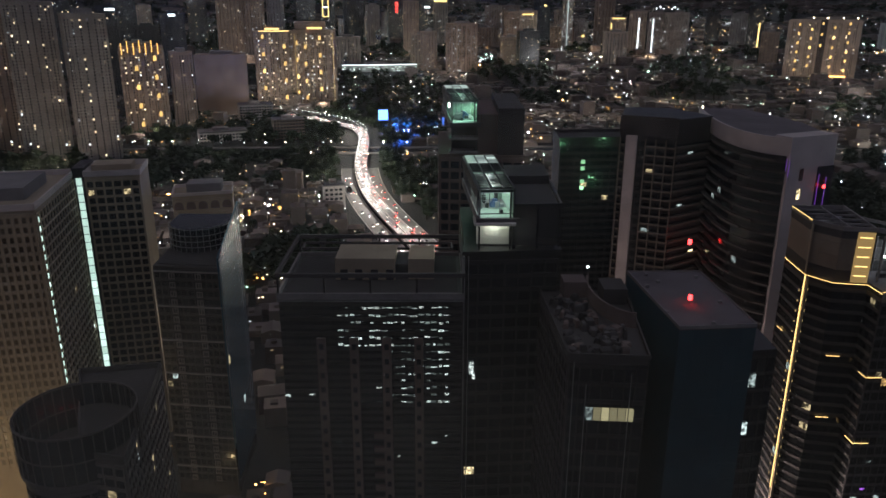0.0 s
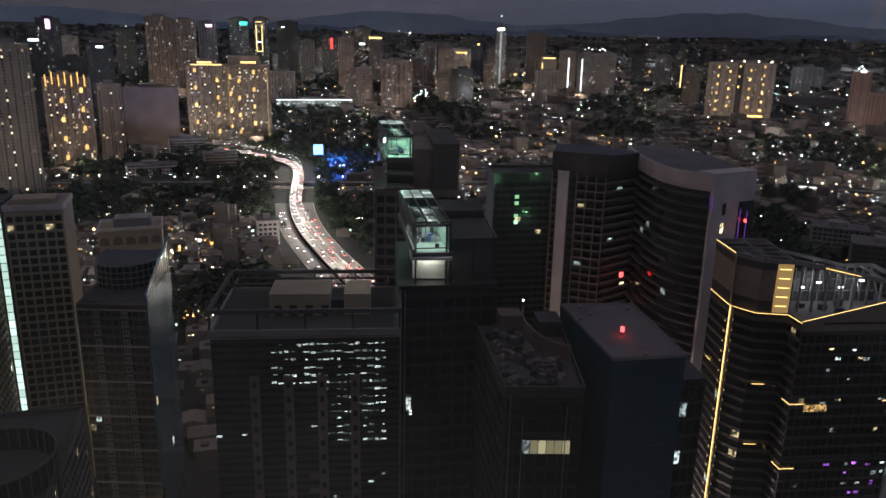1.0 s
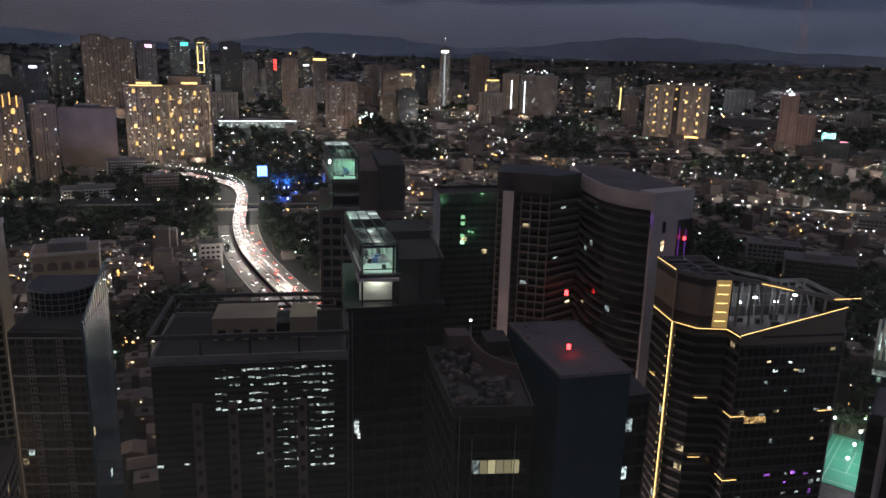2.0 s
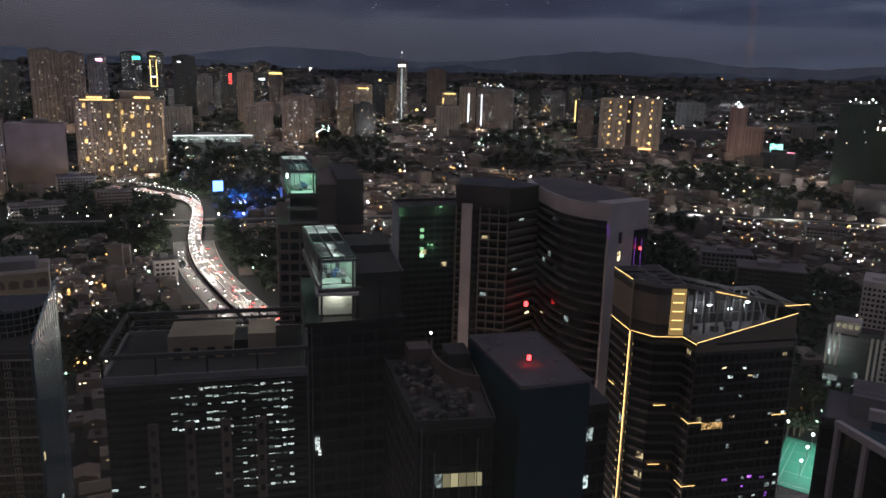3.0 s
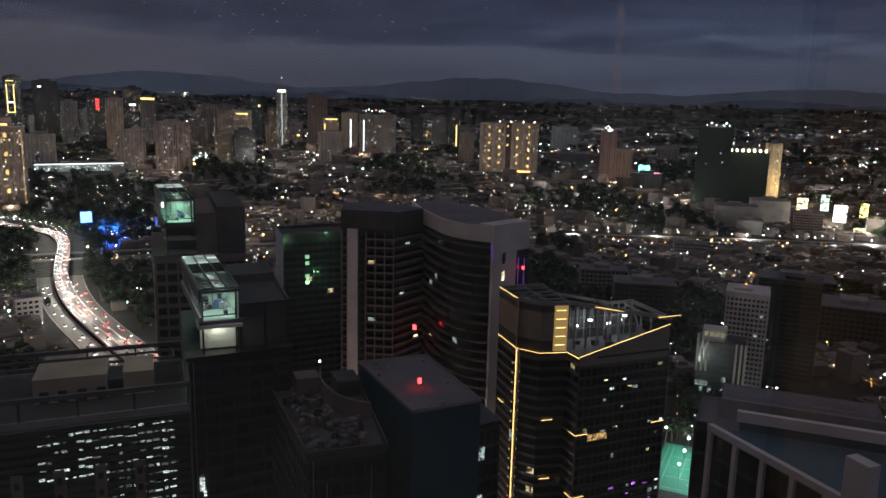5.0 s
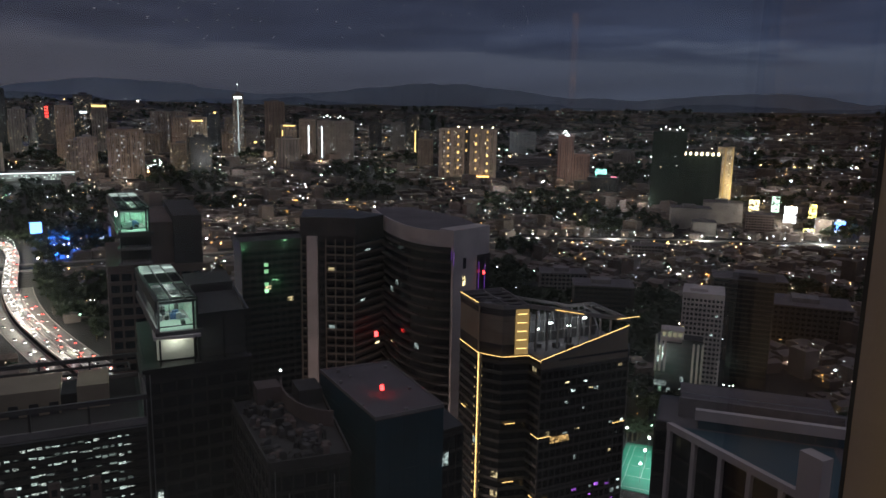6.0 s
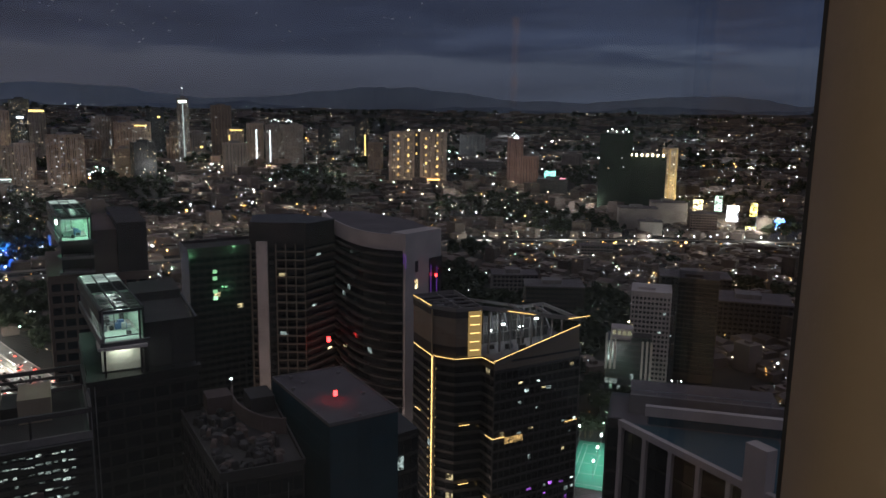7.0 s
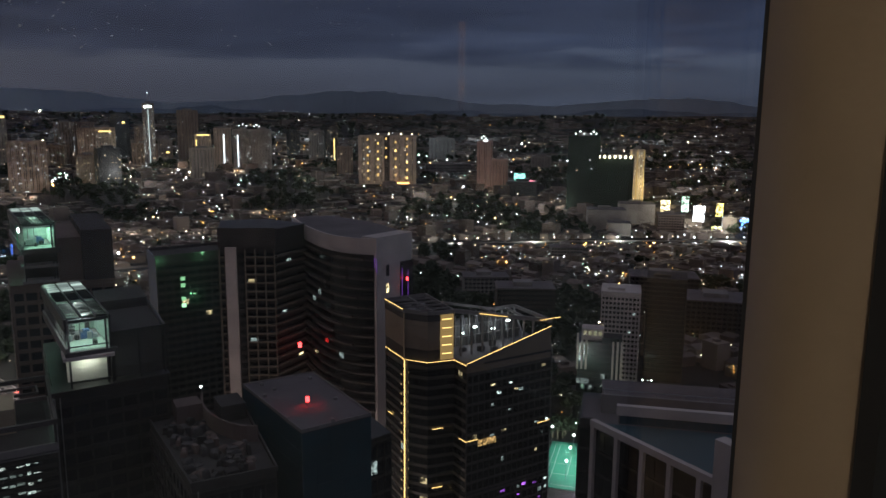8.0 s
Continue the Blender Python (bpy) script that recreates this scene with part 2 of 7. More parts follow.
def site(name, x, y, z, label, category, group=""):
    """A thing whose parts are given in the coordinates of the whole place."""
    ob = thing(name, x, y, z, 0, label, category, group)
    SITE[ob.name] = ob.matrix_basis.inverted()
    return ob


def structure(name, solid, material, label, category):
    return tagged(new(name, solid.mesh(name, material)), label, category, kind="structure")


PANES = {}


def pane_mesh(w, h, d, material):
    key = (round(w, 2), round(h, 2), d, material.name)
    if key not in PANES:
        PANES[key] = Solid().box(-w / 2, w / 2, -d, 0, -h / 2, h / 2).mesh("window_pane", material)
    return PANES[key]


class Facade:
    """Collects the floors, piers and panes of one building; the upper 260 panes become parts, the rest one mesh."""

    def __init__(self, owner, seed):
        self.owner, self.rnd, self.panes = owner, random.Random(seed), []
        self.rest = {}

    def face(self, p0, p1, z0, z1, floor=3.2, bay=3.0, sill=0.9, pier=0.5, proud=0.25, band=None, pillar=None, glass=GLASS_DARK, lit=0.03, lits=(LIT_COOL, LIT_WARM), skip=0.0, head=0.3, slim=False):
        """Windows on the wall from p0 to p1 (its outside to the right of that way)."""
        (ax, ay), (bx, by) = p0, p1
        ln = math.hypot(bx - ax, by - ay)
        turn = math.degrees(math.atan2(by - ay, bx - ax))
        base = pose(ax, ay, 0, 0, 0, turn)
        nb, nf = max(1, round(ln / bay)), max(1, int((z1 - z0) / floor))
        bw = ln / nb
        if band:
            bm = Solid().box(0, ln, -proud, 0.0, 0, sill).mesh("spandrel", band)
            for k in range(nf + 1):
                shared("spandrel", bm, base @ pose(0, 0, z1 - k * floor - sill), self.owner)
        if pillar:
            pm = Solid().box(-pier / 2, pier / 2, -proud - 0.06, 0, 0, z1 - z0).mesh("pier", pillar)
            for i in range(nb + 1):
                shared("pier", pm, base @ pose(min(max(i * bw, pier / 2), ln - pier / 2), 0, z0), self.owner)
        w, h = bw - pier, floor - sill - head
        for k in range(nf):
            zc = z1 - (k + 1) * floor + h / 2 + 0.02
            for i in range(nb):
                if self.rnd.random() < skip:
                    continue
                share = lit(i / nb, zc) if callable(lit) else lit
                m = self.rnd.choice(lits) if self.rnd.random() < share else glass
                if slim and m is not glass:
                    self.panes.append((zc, base @ pose((i + 0.5) * bw, -0.02, zc), w, h, glass))
                    k = self.rnd.choice((0.5, 0.75, 1.0))
                    self.panes.append((zc, base @ pose((i + self.rnd.uniform(0.4, 0.6)) * bw, -0.09, zc + h * self.rnd.choice((-0.1, 0.1, 0.25))), w * k, h * self.rnd.choice((0.25, 0.4, 0.62)), m))
                    continue
                self.panes.append((zc, base @ pose((i + 0.5) * bw, -0.02, zc), w, h, m))

    def done(self, most=260):
        self.panes.sort(key=lambda p: -p[0])
        for n, (_, m, w, h, material) in enumerate(self.panes):
            if n < most or "lit" in material.name:
                shared("window_pane", pane_mesh(w, h, 0.06, material), m, self.owner)
            else:
                self.rest.setdefault(material.name, (Solid(), material))[0].box(-w / 2, w / 2, -0.06, 0, -h / 2, h / 2, m)
        for solid, material in self.rest.values():
            part("lower_window_panes", solid, material, self.owner, kind="stuff")


# ---- ground, hills, river ----
def smooth(a, b, v):
    k = min(1, max(0, (v - a) / (b - a)))
    return k * k * (3 - 2 * k)


def land(x, y):
    """Height of the ground: flat near by, then rising to a plateau and to far hills."""
    r = math.hypot(x, y)
    h = 50 * smooth(1150, 2150, r) + 165 * smooth(2400, 4750, r)
    if r > 1200:
        h += smooth(1200, 2600, r) * 14 * noise.noise((x / 420, y / 420, 3)) + smooth(3200, 4600, r) * 22 * noise.noise((x / 300, y / 300, 7))
    return h


def polar(az, r):
    return r * math.sin(radians(az)), r * math.cos(radians(az))


def ground_sheet():
    rings = [0, 60, 140, 250, 380, 520, 700, 900, 1100] + list(range(1200, 4951, 90))
    seg = 180
    s = Solid()
    for r in rings:
        for i in range(seg):
            x, y = polar(360 * i / seg, max(r, 0.5))
            s.v.append((x, y, land(x, y)))
    for j in range(len(rings) - 1):
        for i in range(seg):
            a, b = j * seg + i, j * seg + (i + 1) % seg
            s.f.append((a, a + seg, b + seg, b))
    return structure("ground", s, GROUND, "dark built-up land reaching the distant hills", "ground")


ground_sheet()


def mountain(name, r, base, bumps, seed, material):
    """A ridge round the horizon: bumps are (azimuth, width, rise in degrees)."""
    s = Solid()
    steps = 420
    for i in range(steps + 1):
        az = -70 + 150 * i / steps
        el = base + sum(h * math.exp(-((az - a) / w) ** 2) for a, w, h in bumps)
        el += 0.22 * noise.fractal((az * 0.35, seed, 0), 0.8, 2.1, 6)
        x, y = polar(az, r)
        z = 170 + r * math.tan(radians(el))
        bx, by = polar(az, r - 150)
        s.v += [(bx, by, 60), (x, y, z), (*polar(az, r + 60), 60)]
    for i in range(steps):
        a = 3 * i
        s.f += [(a, a + 1, a + 4, a + 3), (a + 1, a + 2, a + 5, a + 4)]
    return structure(name, s, material, "far mountain ridge under the dusk sky", "mountain")


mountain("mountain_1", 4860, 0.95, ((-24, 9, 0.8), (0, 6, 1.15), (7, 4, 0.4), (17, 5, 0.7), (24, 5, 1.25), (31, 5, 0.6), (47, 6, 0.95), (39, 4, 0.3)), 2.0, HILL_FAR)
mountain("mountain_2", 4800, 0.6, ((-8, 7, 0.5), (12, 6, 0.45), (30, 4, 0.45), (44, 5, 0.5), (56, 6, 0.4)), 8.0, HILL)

RIVER = [(-1000, 640), (-700, 790), (-480, 855), (-250, 885), (-50, 892), (250, 905), (480, 893), (610, 850), (740, 797), (900, 710), (1060, 590), (1250, 420)]


def chain(points, per):
    """A smooth line through points (x, y)."""
    out = []
    for i in range(len(points) - 1):
        p = [Vector(points[min(max(i + k, 0), len(points) - 1)]) for k in (-1, 0, 1, 2)]
        for j in range(per):
            t = j / per
            out.append(0.5 * (2 * p[1] + (p[2] - p[0]) * t + (2 * p[0] - 5 * p[1] + 4 * p[2] - p[3]) * t * t + (3 * p[1] - p[0] - 3 * p[2] + p[3]) * t ** 3))
    return out + [Vector(points[-1])]


def offset(line, d):
    """The line moved d to its right."""
    out = []
    for i, p in enumerate(line):
        q = (line[min(i + 1, len(line) - 1)] - line[max(i - 1, 0)]).normalized()
        out.append(p + d * Vector((q.y, -q.x)))
    return out


def strip(solid, line, d0, d1, z0, z1):
    """A band along a line, from d0 to d1 right of it, with a top at z1 and sides down to z0."""
    a, b = offset(line, d0), offset(line, d1)
    n = len(solid.v)
    for p, q in zip(a, b):
        solid.v += [(p.x, p.y, z0), (p.x, p.y, z1), (q.x, q.y, z1), (q.x, q.y, z0)]
    for i in range(len(line) - 1):
        k = n + 4 * i
        for u, v in ((0, 1), (1, 2), (2, 3), (3, 0)):
            solid.f.append((k + u, k + v, k + 4 + v, k + 4 + u))
    for k in (n, n + 4 * (len(line) - 1)):
        solid.f.append((k, k + 1, k + 2, k + 3))
    return solid


river_line = chain(RIVER, 8)
structure("river", strip(Solid(), river_line, -17, 17, -0.5, 0.35), WATER, "still dark river with reflected lights", "river")
structure("river_wall_far", strip(Solid(), river_line, -19, -17, 0, 2.0), CONC_GREY, "grey concrete river wall lit by lamps", "river wall")
structure("river_wall_near", strip(Solid(), river_line, 17, 19, 0, 2.2), CONC_GREY, "grey concrete river wall", "river wall")

# ---- elevated road ----
ROAD = [(60, 330), (12, 430), (-26, 523), (-61, 626), (-80, 700), (-93.5, 780), (-101.5, 868), (-111, 968), (-129, 1036), (-158, 1078), (-187, 1110), (-222, 1145), (-310, 1195), (-440, 1215)]
road_line = chain(ROAD, 8)
DECK_Z = 3.6


def highway():
    structure("highway_deck", strip(Solid(), road_line, -6.2, 6.2, DECK_Z - 1.4, DECK_Z), DECK, "pale concrete elevated road crowded with traffic", "road")
    bar = Solid()
    for d in (-6.6, 6.2, -0.25):
        strip(bar, road_line, d, d + 0.5, DECK_Z - 0.6, DECK_Z + 0.9)
    structure("highway_barrier", bar, CONC_PALE, "concrete safety barriers along the elevated road", "barrier")
    marks = Solid()
    for d in (-3.2, 3.2):
        for i in range(0, len(road_line) - 1):
            a = offset(road_line, d)
            p, q = a[i], a[i + 1]
            for k in range(3):
                u, v = p.lerp(q, k / 3), p.lerp(q, k / 3 + 0.14)
                w = Vector(((q - p).normalized().y, -(q - p).normalized().x)) * 0.15
                marks.add([(*(u - w), DECK_Z + 0.02), (*(u + w), DECK_Z + 0.02), (*(v + w), DECK_Z + 0.02), (*(v - w), DECK_Z + 0.02)], [(0, 1, 2, 3)])
    structure("lane_marking", marks, PAINT_WHITE, "white dashed lane marks on the elevated road", "road marking")
    piers = thing("highway_piers", -60, 640, 0, 0, "round concrete columns under the elevated road", "column", kind="structure")
    for i in range(4, len(road_line), 4):
        p = road_line[i]
        part("column", Solid().tube((p.x + 60, p.y - 640, 0), (p.x + 60, p.y - 640, DECK_Z - 1.4), 1.3, 10), CONC_GREY, piers)
    # side roads on the ground on both sides
    near = road_line[4:42]
    for n, (d, w) in enumerate(((8.6, 10), (-20, 12))):
        structure("road_%d" % (n + 1), strip(Solid(), near, d, d + w, -0.3, 0.25), DECK, "busy street beside the elevated road", "road")
        kerb = Solid()
        for e in (d - 0.6, d + w + 0.1):
            strip(kerb, near, e, e + 0.5, 0, 0.42)
        structure("kerb_%d" % (n + 1), kerb, CONC_PALE, "concrete kerb beside the street", "kerb")


highway()

CAR_PAINT = [mat("car_paint_" + n, c, 0.3, 0.2, 0.1, 1, 0, spec=0.6) for n, c in (("white", (0.6, 0.6, 0.6)), ("silver", (0.32, 0.33, 0.35)), ("black", (0.02, 0.02, 0.022)), ("red", (0.3, 0.03, 0.03)))]
HEADLIGHT = glow("headlight", (1.0, 0.95, 0.85), 10.0)
TAILLIGHT = glow("tail_light", (1.0, 0.05, 0.03), 16.0)


def car(paint, label, name="car", length=4.4, high=1.5):
    ob = thing(name, 0, 0, 0, 0, label, "car" if name == "car" else "bus", "traffic on the elevated road")
    w, h = 0.9 if name == "car" else 1.25, length / 2
    body = [(-h, 0.04), (-h, 0.85), (-h + 0.5, 0.95), (h - 1.2, 0.95), (h - 0.1, 0.75), (h, 0.04)] if name == "car" else [(-h, 0.04), (-h, high), (-h + 0.2, high + 0.1), (h - 0.3, high + 0.1), (h, high - 0.3), (h, 0.04)]
    s, n = Solid(), len(body)
    s.v = [(-w, y, z) for y, z in body] + [(w, y, z) for y, z in body]
    s.f = [tuple(range(n)), tuple(range(2 * n - 1, n - 1, -1))] + [(i, n + i, n + (i + 1) % n, (i + 1) % n) for i in range(n)]
    body_ob = part("body", s, paint, ob)
    if name == "car":
        c = Solid()
        c.v = [(sx * ww, y, z) for y, z, ww in ((-h + 0.4, 0.95, 0.85), (h - 1.3, 0.95, 0.85), (h - 2.0, high, 0.7), (-h + 1.0, high, 0.7)) for sx in (-1, 1)]
        c.f = [(0, 1, 3, 2), (2, 3, 5, 4), (4, 5, 7, 6), (6, 7, 1, 0), (0, 2, 4, 6), (1, 7, 5, 3)]
        part("cabin", c, GLASS_DARK, ob)
    for sx in (-1, 1):
        part("headlight", Solid().box(sx * 0.6 - 0.28, sx * 0.6 + 0.28, h - 0.02, h + 0.14, 0.42, 0.72), HEADLIGHT, body_ob)
        part("tail_light", Solid().box(sx * 0.65 - 0.25, sx * 0.65 + 0.25, -h - 0.14, -h + 0.02, 0.5, 0.84), TAILLIGHT, body_ob)
    return ob


def traffic():
    rnd = random.Random(5)
    kinds = [car(CAR_PAINT[0], "white saloon car with its lights on"), car(CAR_PAINT[1], "silver saloon car with its lights on"),
             car(CAR_PAINT[2], "black saloon car with its lights on"), car(CAR_PAINT[3], "dark red saloon car with its lights on"),
             car(CAR_PAINT[0], "long pale city bus with its lights on", "bus", 10.5, 3.0)]
    used = set()
    lanes = [(-4.7, 1, DECK_Z, 0), (-1.8, 1, DECK_Z, 0), (1.8, -1, DECK_Z, 0), (4.7, -1, DECK_Z, 0), (-12.5, 1, 0.25, 1), (-16.5, 1, 0.25, 1), (11.5, -1, 0.25, 1), (15.5, -1, 0.25, 1)]
    pieces = []
    for d, way, level, side in lanes:
        line = offset(road_line, d)
        total = sum((line[i + 1] - line[i]).length for i in range(len(line) - 1))
        at = 150 + rnd.uniform(0, 10)
        while at < (total - 60 if not side else 460):
            pieces.append((line, at, way, level))
            at += rnd.uniform(12, 42) if way > 0 else rnd.uniform(20, 60)
    for line, at, way, level in pieces:
        left = at
        for i in range(len(line) - 1):
            seg = line[i + 1] - line[i]
            if left <= seg.length:
                break
            left -= seg.length
        p = line[i] + seg.normalized() * left
        k = rnd.choices(range(5), (4, 3, 3, 1, 0.7))[0]
        # traffic on the left comes towards the viewer, on the right it drives away
        turn = math.degrees(math.atan2(seg.y, seg.x)) - 90 + (180 if way > 0 else 0)
        m = pose(p.x, p.y, level, 0, 0, turn)
        if k in used:
            copy_thing(kinds[k], m)
        else:
            kinds[k].matrix_basis = m
            used.add(k)
    for k in range(5):
        if k not in used:
            kinds[k].matrix_basis = pose(road_line[30 + k].x + 3, road_line[30 + k].y, DECK_Z)


traffic()


def highway_lamps():
    first = None
    for i in range(6, len(road_line) - 4, 2):
        p = road_line[i]
        q = road_line[i + 1] - p
        m = pose(p.x, p.y, DECK_Z, 0, 0, math.degrees(math.atan2(q.y, q.x)) - 90)
        if first is None:
            first = thing("street_lamp", 0, 0, 0, 0, "double-armed street lamp on the elevated road", "street lamp", "street lamps on the elevated road")
            part("pole", Solid().tube((0, 0, 0), (0, 0, 10), 0.14), METAL_PALE, first)
            for sx in (-1, 1):
                arm = part("arm", Solid().tube((0, 0, 9.8), (sx * 3.0, 0, 10.4), 0.09), METAL_PALE, first)
                part("lamp_head", Solid().box(sx * 3.4 - 0.6, sx * 3.4 + 0.6, -0.25, 0.25, 10.3, 10.5), L_BRIGHT, arm)
            first.matrix_basis = m
        else:
            copy_thing(first, m)
        if i % 6 == 0:
            point_lamp("street_lamp_light", p.x, p.y, DECK_Z + 10.8, 21000, (1.0, 0.94, 0.8), 1.0)


highway_lamps()
for i in range(2, len(river_line) - 6, 7):
    p = offset(river_line, -13)[i]
    if p.x < 380:
        continue
    point_lamp("river_wall_light", p.x, p.y, 5, 24000, (1.0, 0.97, 0.85), 0.8)


# added lamps without fixtures, filling the low city with street light
for x, y, w in ((-300, 640, 1), (-190, 520, 0.8), (-420, 760, 1), (-240, 800, 0.7), (30, 760, 1), (150, 640, 0.8), (240, 760, 1), (330, 1000, 1.2), (480, 1020, 1.3), (640, 930, 1.2), (560, 700, 0.4), (720, 660, 0.4), (690, 985, 1.0), (150, 1150, 1.2), (-380, 960, 1.2), (620, 1180, 1.4), (380, 1300, 1.4), (-330, 520, 0.8), (-120, 700, 0.6), (90, 900, 1), (60, 1150, 1.2), (240, 1120, 1.2), (-60, 1300, 1.2), (250, 1500, 1.5), (520, 1450, 1.5), (760, 1250, 1.5), (-520, 900, 1), (430, 860, 0.9), (900, 1100, 1.4)):
    point_lamp("street_light", x, y, 19, 9500 * w, (1.0, 0.86, 0.70), 0.8)

# added fill lamps above the districts; blue beyond 2000 m to stand for haze
for az, r, w in ((-30, 1500, 1), (-20, 1650, 1), (-2, 1500, 0.8), (8, 1650, 0.9), (20, 1700, 1), (29, 1450, 0.8), (37, 1350, 0.8), (50, 1150, 0.7), (48, 1650, 1), (-6, 2500, 1.6), (14, 2500, 1.6), (27, 2400, 1.6), (38, 2350, 1.6), (49, 2300, 1.6), (20, 3200, 2), (33, 3200, 2), (46, 3200, 2), (4, 3200, 2)):
    x, y = polar(az, r)
    point_lamp("district_street_light", x, y, land(x, y) + 34, (46000 if r < 2000 else 80000) * w, (0.98, 0.93, 0.92) if r < 2000 else (0.72, 0.88, 1.0), 1.0)

# ---- low city: houses, trees, street lights ----
BLOCKED = [(-135, 240, 62), (-150, 212, 50), (-84, 166, 38), (-87, 245, 30), (-107, 318, 24), (-16, 156, 36), (14, 172, 30), (10, 236, 34), (66, 343, 30), (95, 270, 42), (110, 250, 36), (47, 138, 28), (29, 140, 24), (126, 198, 38), (95, 66, 48), (233, 270, 48), (298, 324, 42), (329, 349, 35), (366, 341, 45), (273, 324, 45), (0, -15, 45)]
TOWER_SPOTS = []


def near_line(x, y, line, d):
    return any(abs(p.x - x) < d + 14 and abs(p.y - y) < d + 14 for p in line)


def free(x, y):
    if any(math.hypot(x - a, y - b) < c for a, b, c in BLOCKED):
        return False
    if any(math.hypot(x - a, y - b) < c for a, b, c in TOWER_SPOTS):
        return False
    return not (near_line(x, y, road_line, 12) or near_line(x, y, river_line, 20))


def wooded(x, y):
    return noise.noise((x / 210, y / 210, 11)) + 0.4 * noise.noise((x / 70, y / 70, 4)) - (0.0 if math.hypot(x + 220, y - 950) > 160 else -0.6)


def low_city():
    rnd = random.Random(21)
    s, t, tr = Solid(), Solid(), Solid()
    r = 140.0
    lots = []
    while r < 4300:
        step = 8.5 + 0.0125 * r
        az = -40 + rnd.uniform(0, 1)
        while az < 60:
            x, y = polar(az + rnd.uniform(-0.3, 0.3) * math.degrees(step / r), r + rnd.uniform(-0.3, 0.3) * step)
            lots.append((x, y, step))
            az += math.degrees(step / r)
        r += step
    for x, y, step in lots:
        if not free(x, y):
            continue
        z = land(x, y)
        wood = wooded(x, y)
        if wood > (0.5 if x < -30 and y < 690 else 0.14 if x > 0 or y < 700 else -0.02):
            if rnd.random() < 0.95:
                trees.append((x, y, z, rnd.uniform(0.75, 1.3) * (8.0 + step * 0.24)))
            continue
        if rnd.random() < 0.16:
            trees.append((x, y, z, rnd.uniform(0.5, 0.9) * (5 + step * 0.12)))
            continue
        w, d = step * rnd.uniform(0.34, 0.5), step * rnd.uniform(0.3, 0.48)
        h = rnd.choice((3.5, 6, 6.5, 7, 9)) if rnd.random() < 0.93 else rnd.uniform(12, 26)
        m = pose(x, y, z - 2, 0, 0, 8 + 35 * noise.noise((x / 500, y / 500, 1)) + rnd.choice((0, 90)) + rnd.uniform(-4, 4))
        h += 2
        if rnd.random() < 0.55 and h < 12:
            e = h + rnd.uniform(1.0, 2.2)
            vs = [(-w, -d, 0), (w, -d, 0), (w, d, 0), (-w, d, 0), (-w, -d, h), (w, -d, h), (w, d, h), (-w, d, h), (-w, 0, e), (w, 0, e)]
            s.add([tuple(m @ Vector(v)) for v in vs], [(0, 1, 5, 4), (2, 3, 7, 6), (1, 2, 6, 9, 5), (3, 0, 4, 8, 7), (4, 5, 9, 8), (6, 7, 8, 9)])
        else:
            s.box(-w, w, -d, d, 0, h, m)
            s.box(-w * 0.4, w * 0.2, -d * 0.3, d * 0.4, h, h + rnd.uniform(0.8, 2.4), m)
        if rnd.random() < 0.42:
            tgt = t if rnd.random() < 0.55 else tr
            k = (0.45 + 0.00028 * math.hypot(x, y)) * rnd.uniform(0.6, 1.5)
            zc = h - rnd.uniform(0.8, min(3.0, h - 2.5))
            for sy in (-1, 1):
                tgt.box(-k + w * 0.3 * sy, k + w * 0.3 * sy, sy * d - 0.1, sy * d + 0.1, zc - k * 0.8, zc, m)
    tagged(new("low_houses", s.mesh("low_houses", HOUSE)), "crowded low houses with weathered gabled and flat roofs", "houses", kind="stuff")
    homes = bpy.data.objects["low_houses"]
    part("lit_windows", t, FAR_WARM, homes, kind="stuff")
    part("lit_windows", tr, FAR_COOL, homes, kind="stuff")


trees = []


def crown(solid, trunk, x, y, z, h, rnd, n):
    """A tapered trunk with limbs, and a ragged crown of leaf clumps."""
    top = (x + rnd.uniform(-0.4, 0.4), y, z + h * 0.62)
    trunk.tube((x, y, z - 0.5), top, 0.05 * h, 4)
    limbs = []
    for _ in range(3):
        a = rnd.uniform(0, 6.3)
        e = (x + math.cos(a) * h * 0.28, y + math.sin(a) * h * 0.28, z + h * rnd.uniform(0.6, 0.85))
        trunk.tube((x, y, z + h * 0.42), e, 0.022 * h, 3)
        limbs.append(e)
    limbs.append((x, y, z + h * 0.9))
    for i in range(n):
        c = limbs[i % 4]
        k = h * rnd.uniform(0.13, 0.25) * (0.5 if n > 100 else 1.0)
        p = Vector((c[0] + rnd.gauss(0, h * 0.13), c[1] + rnd.gauss(0, h * 0.13), c[2] + rnd.gauss(0, h * 0.09)))
        vs = [tuple(p + Vector((rnd.gauss(0, k), rnd.gauss(0, k), rnd.gauss(0, k * 0.7)))) for _ in range(4)]
        solid.add(vs, [(0, 1, 2), (0, 2, 3), (0, 3, 1)])


def plant_trees():
    rnd = random.Random(8)
    # rows of trees beside the elevated road
    for d in (30, 37, -34):
        for p in offset(road_line, d)[26:84]:
            x, y = p.x + rnd.uniform(-4, 4), p.y + rnd.uniform(-4, 4)
            if not near_line(x, y, river_line, 12) and rnd.random() < 0.85:
                trees.append((x, y, 0, rnd.uniform(8, 13)))
    s, t = Solid(), Solid()
    for x, y, z, h in trees:
        crown(s, t, x, y, z, h, rnd, 64 if math.hypot(x, y) < 1000 else 22)
    woods = tagged(new("woods", s.mesh("woods", LEAF)), "dark patches of city trees between the houses", "trees", kind="stuff")
    part("trunks", t, BARK, woods, kind="stuff")


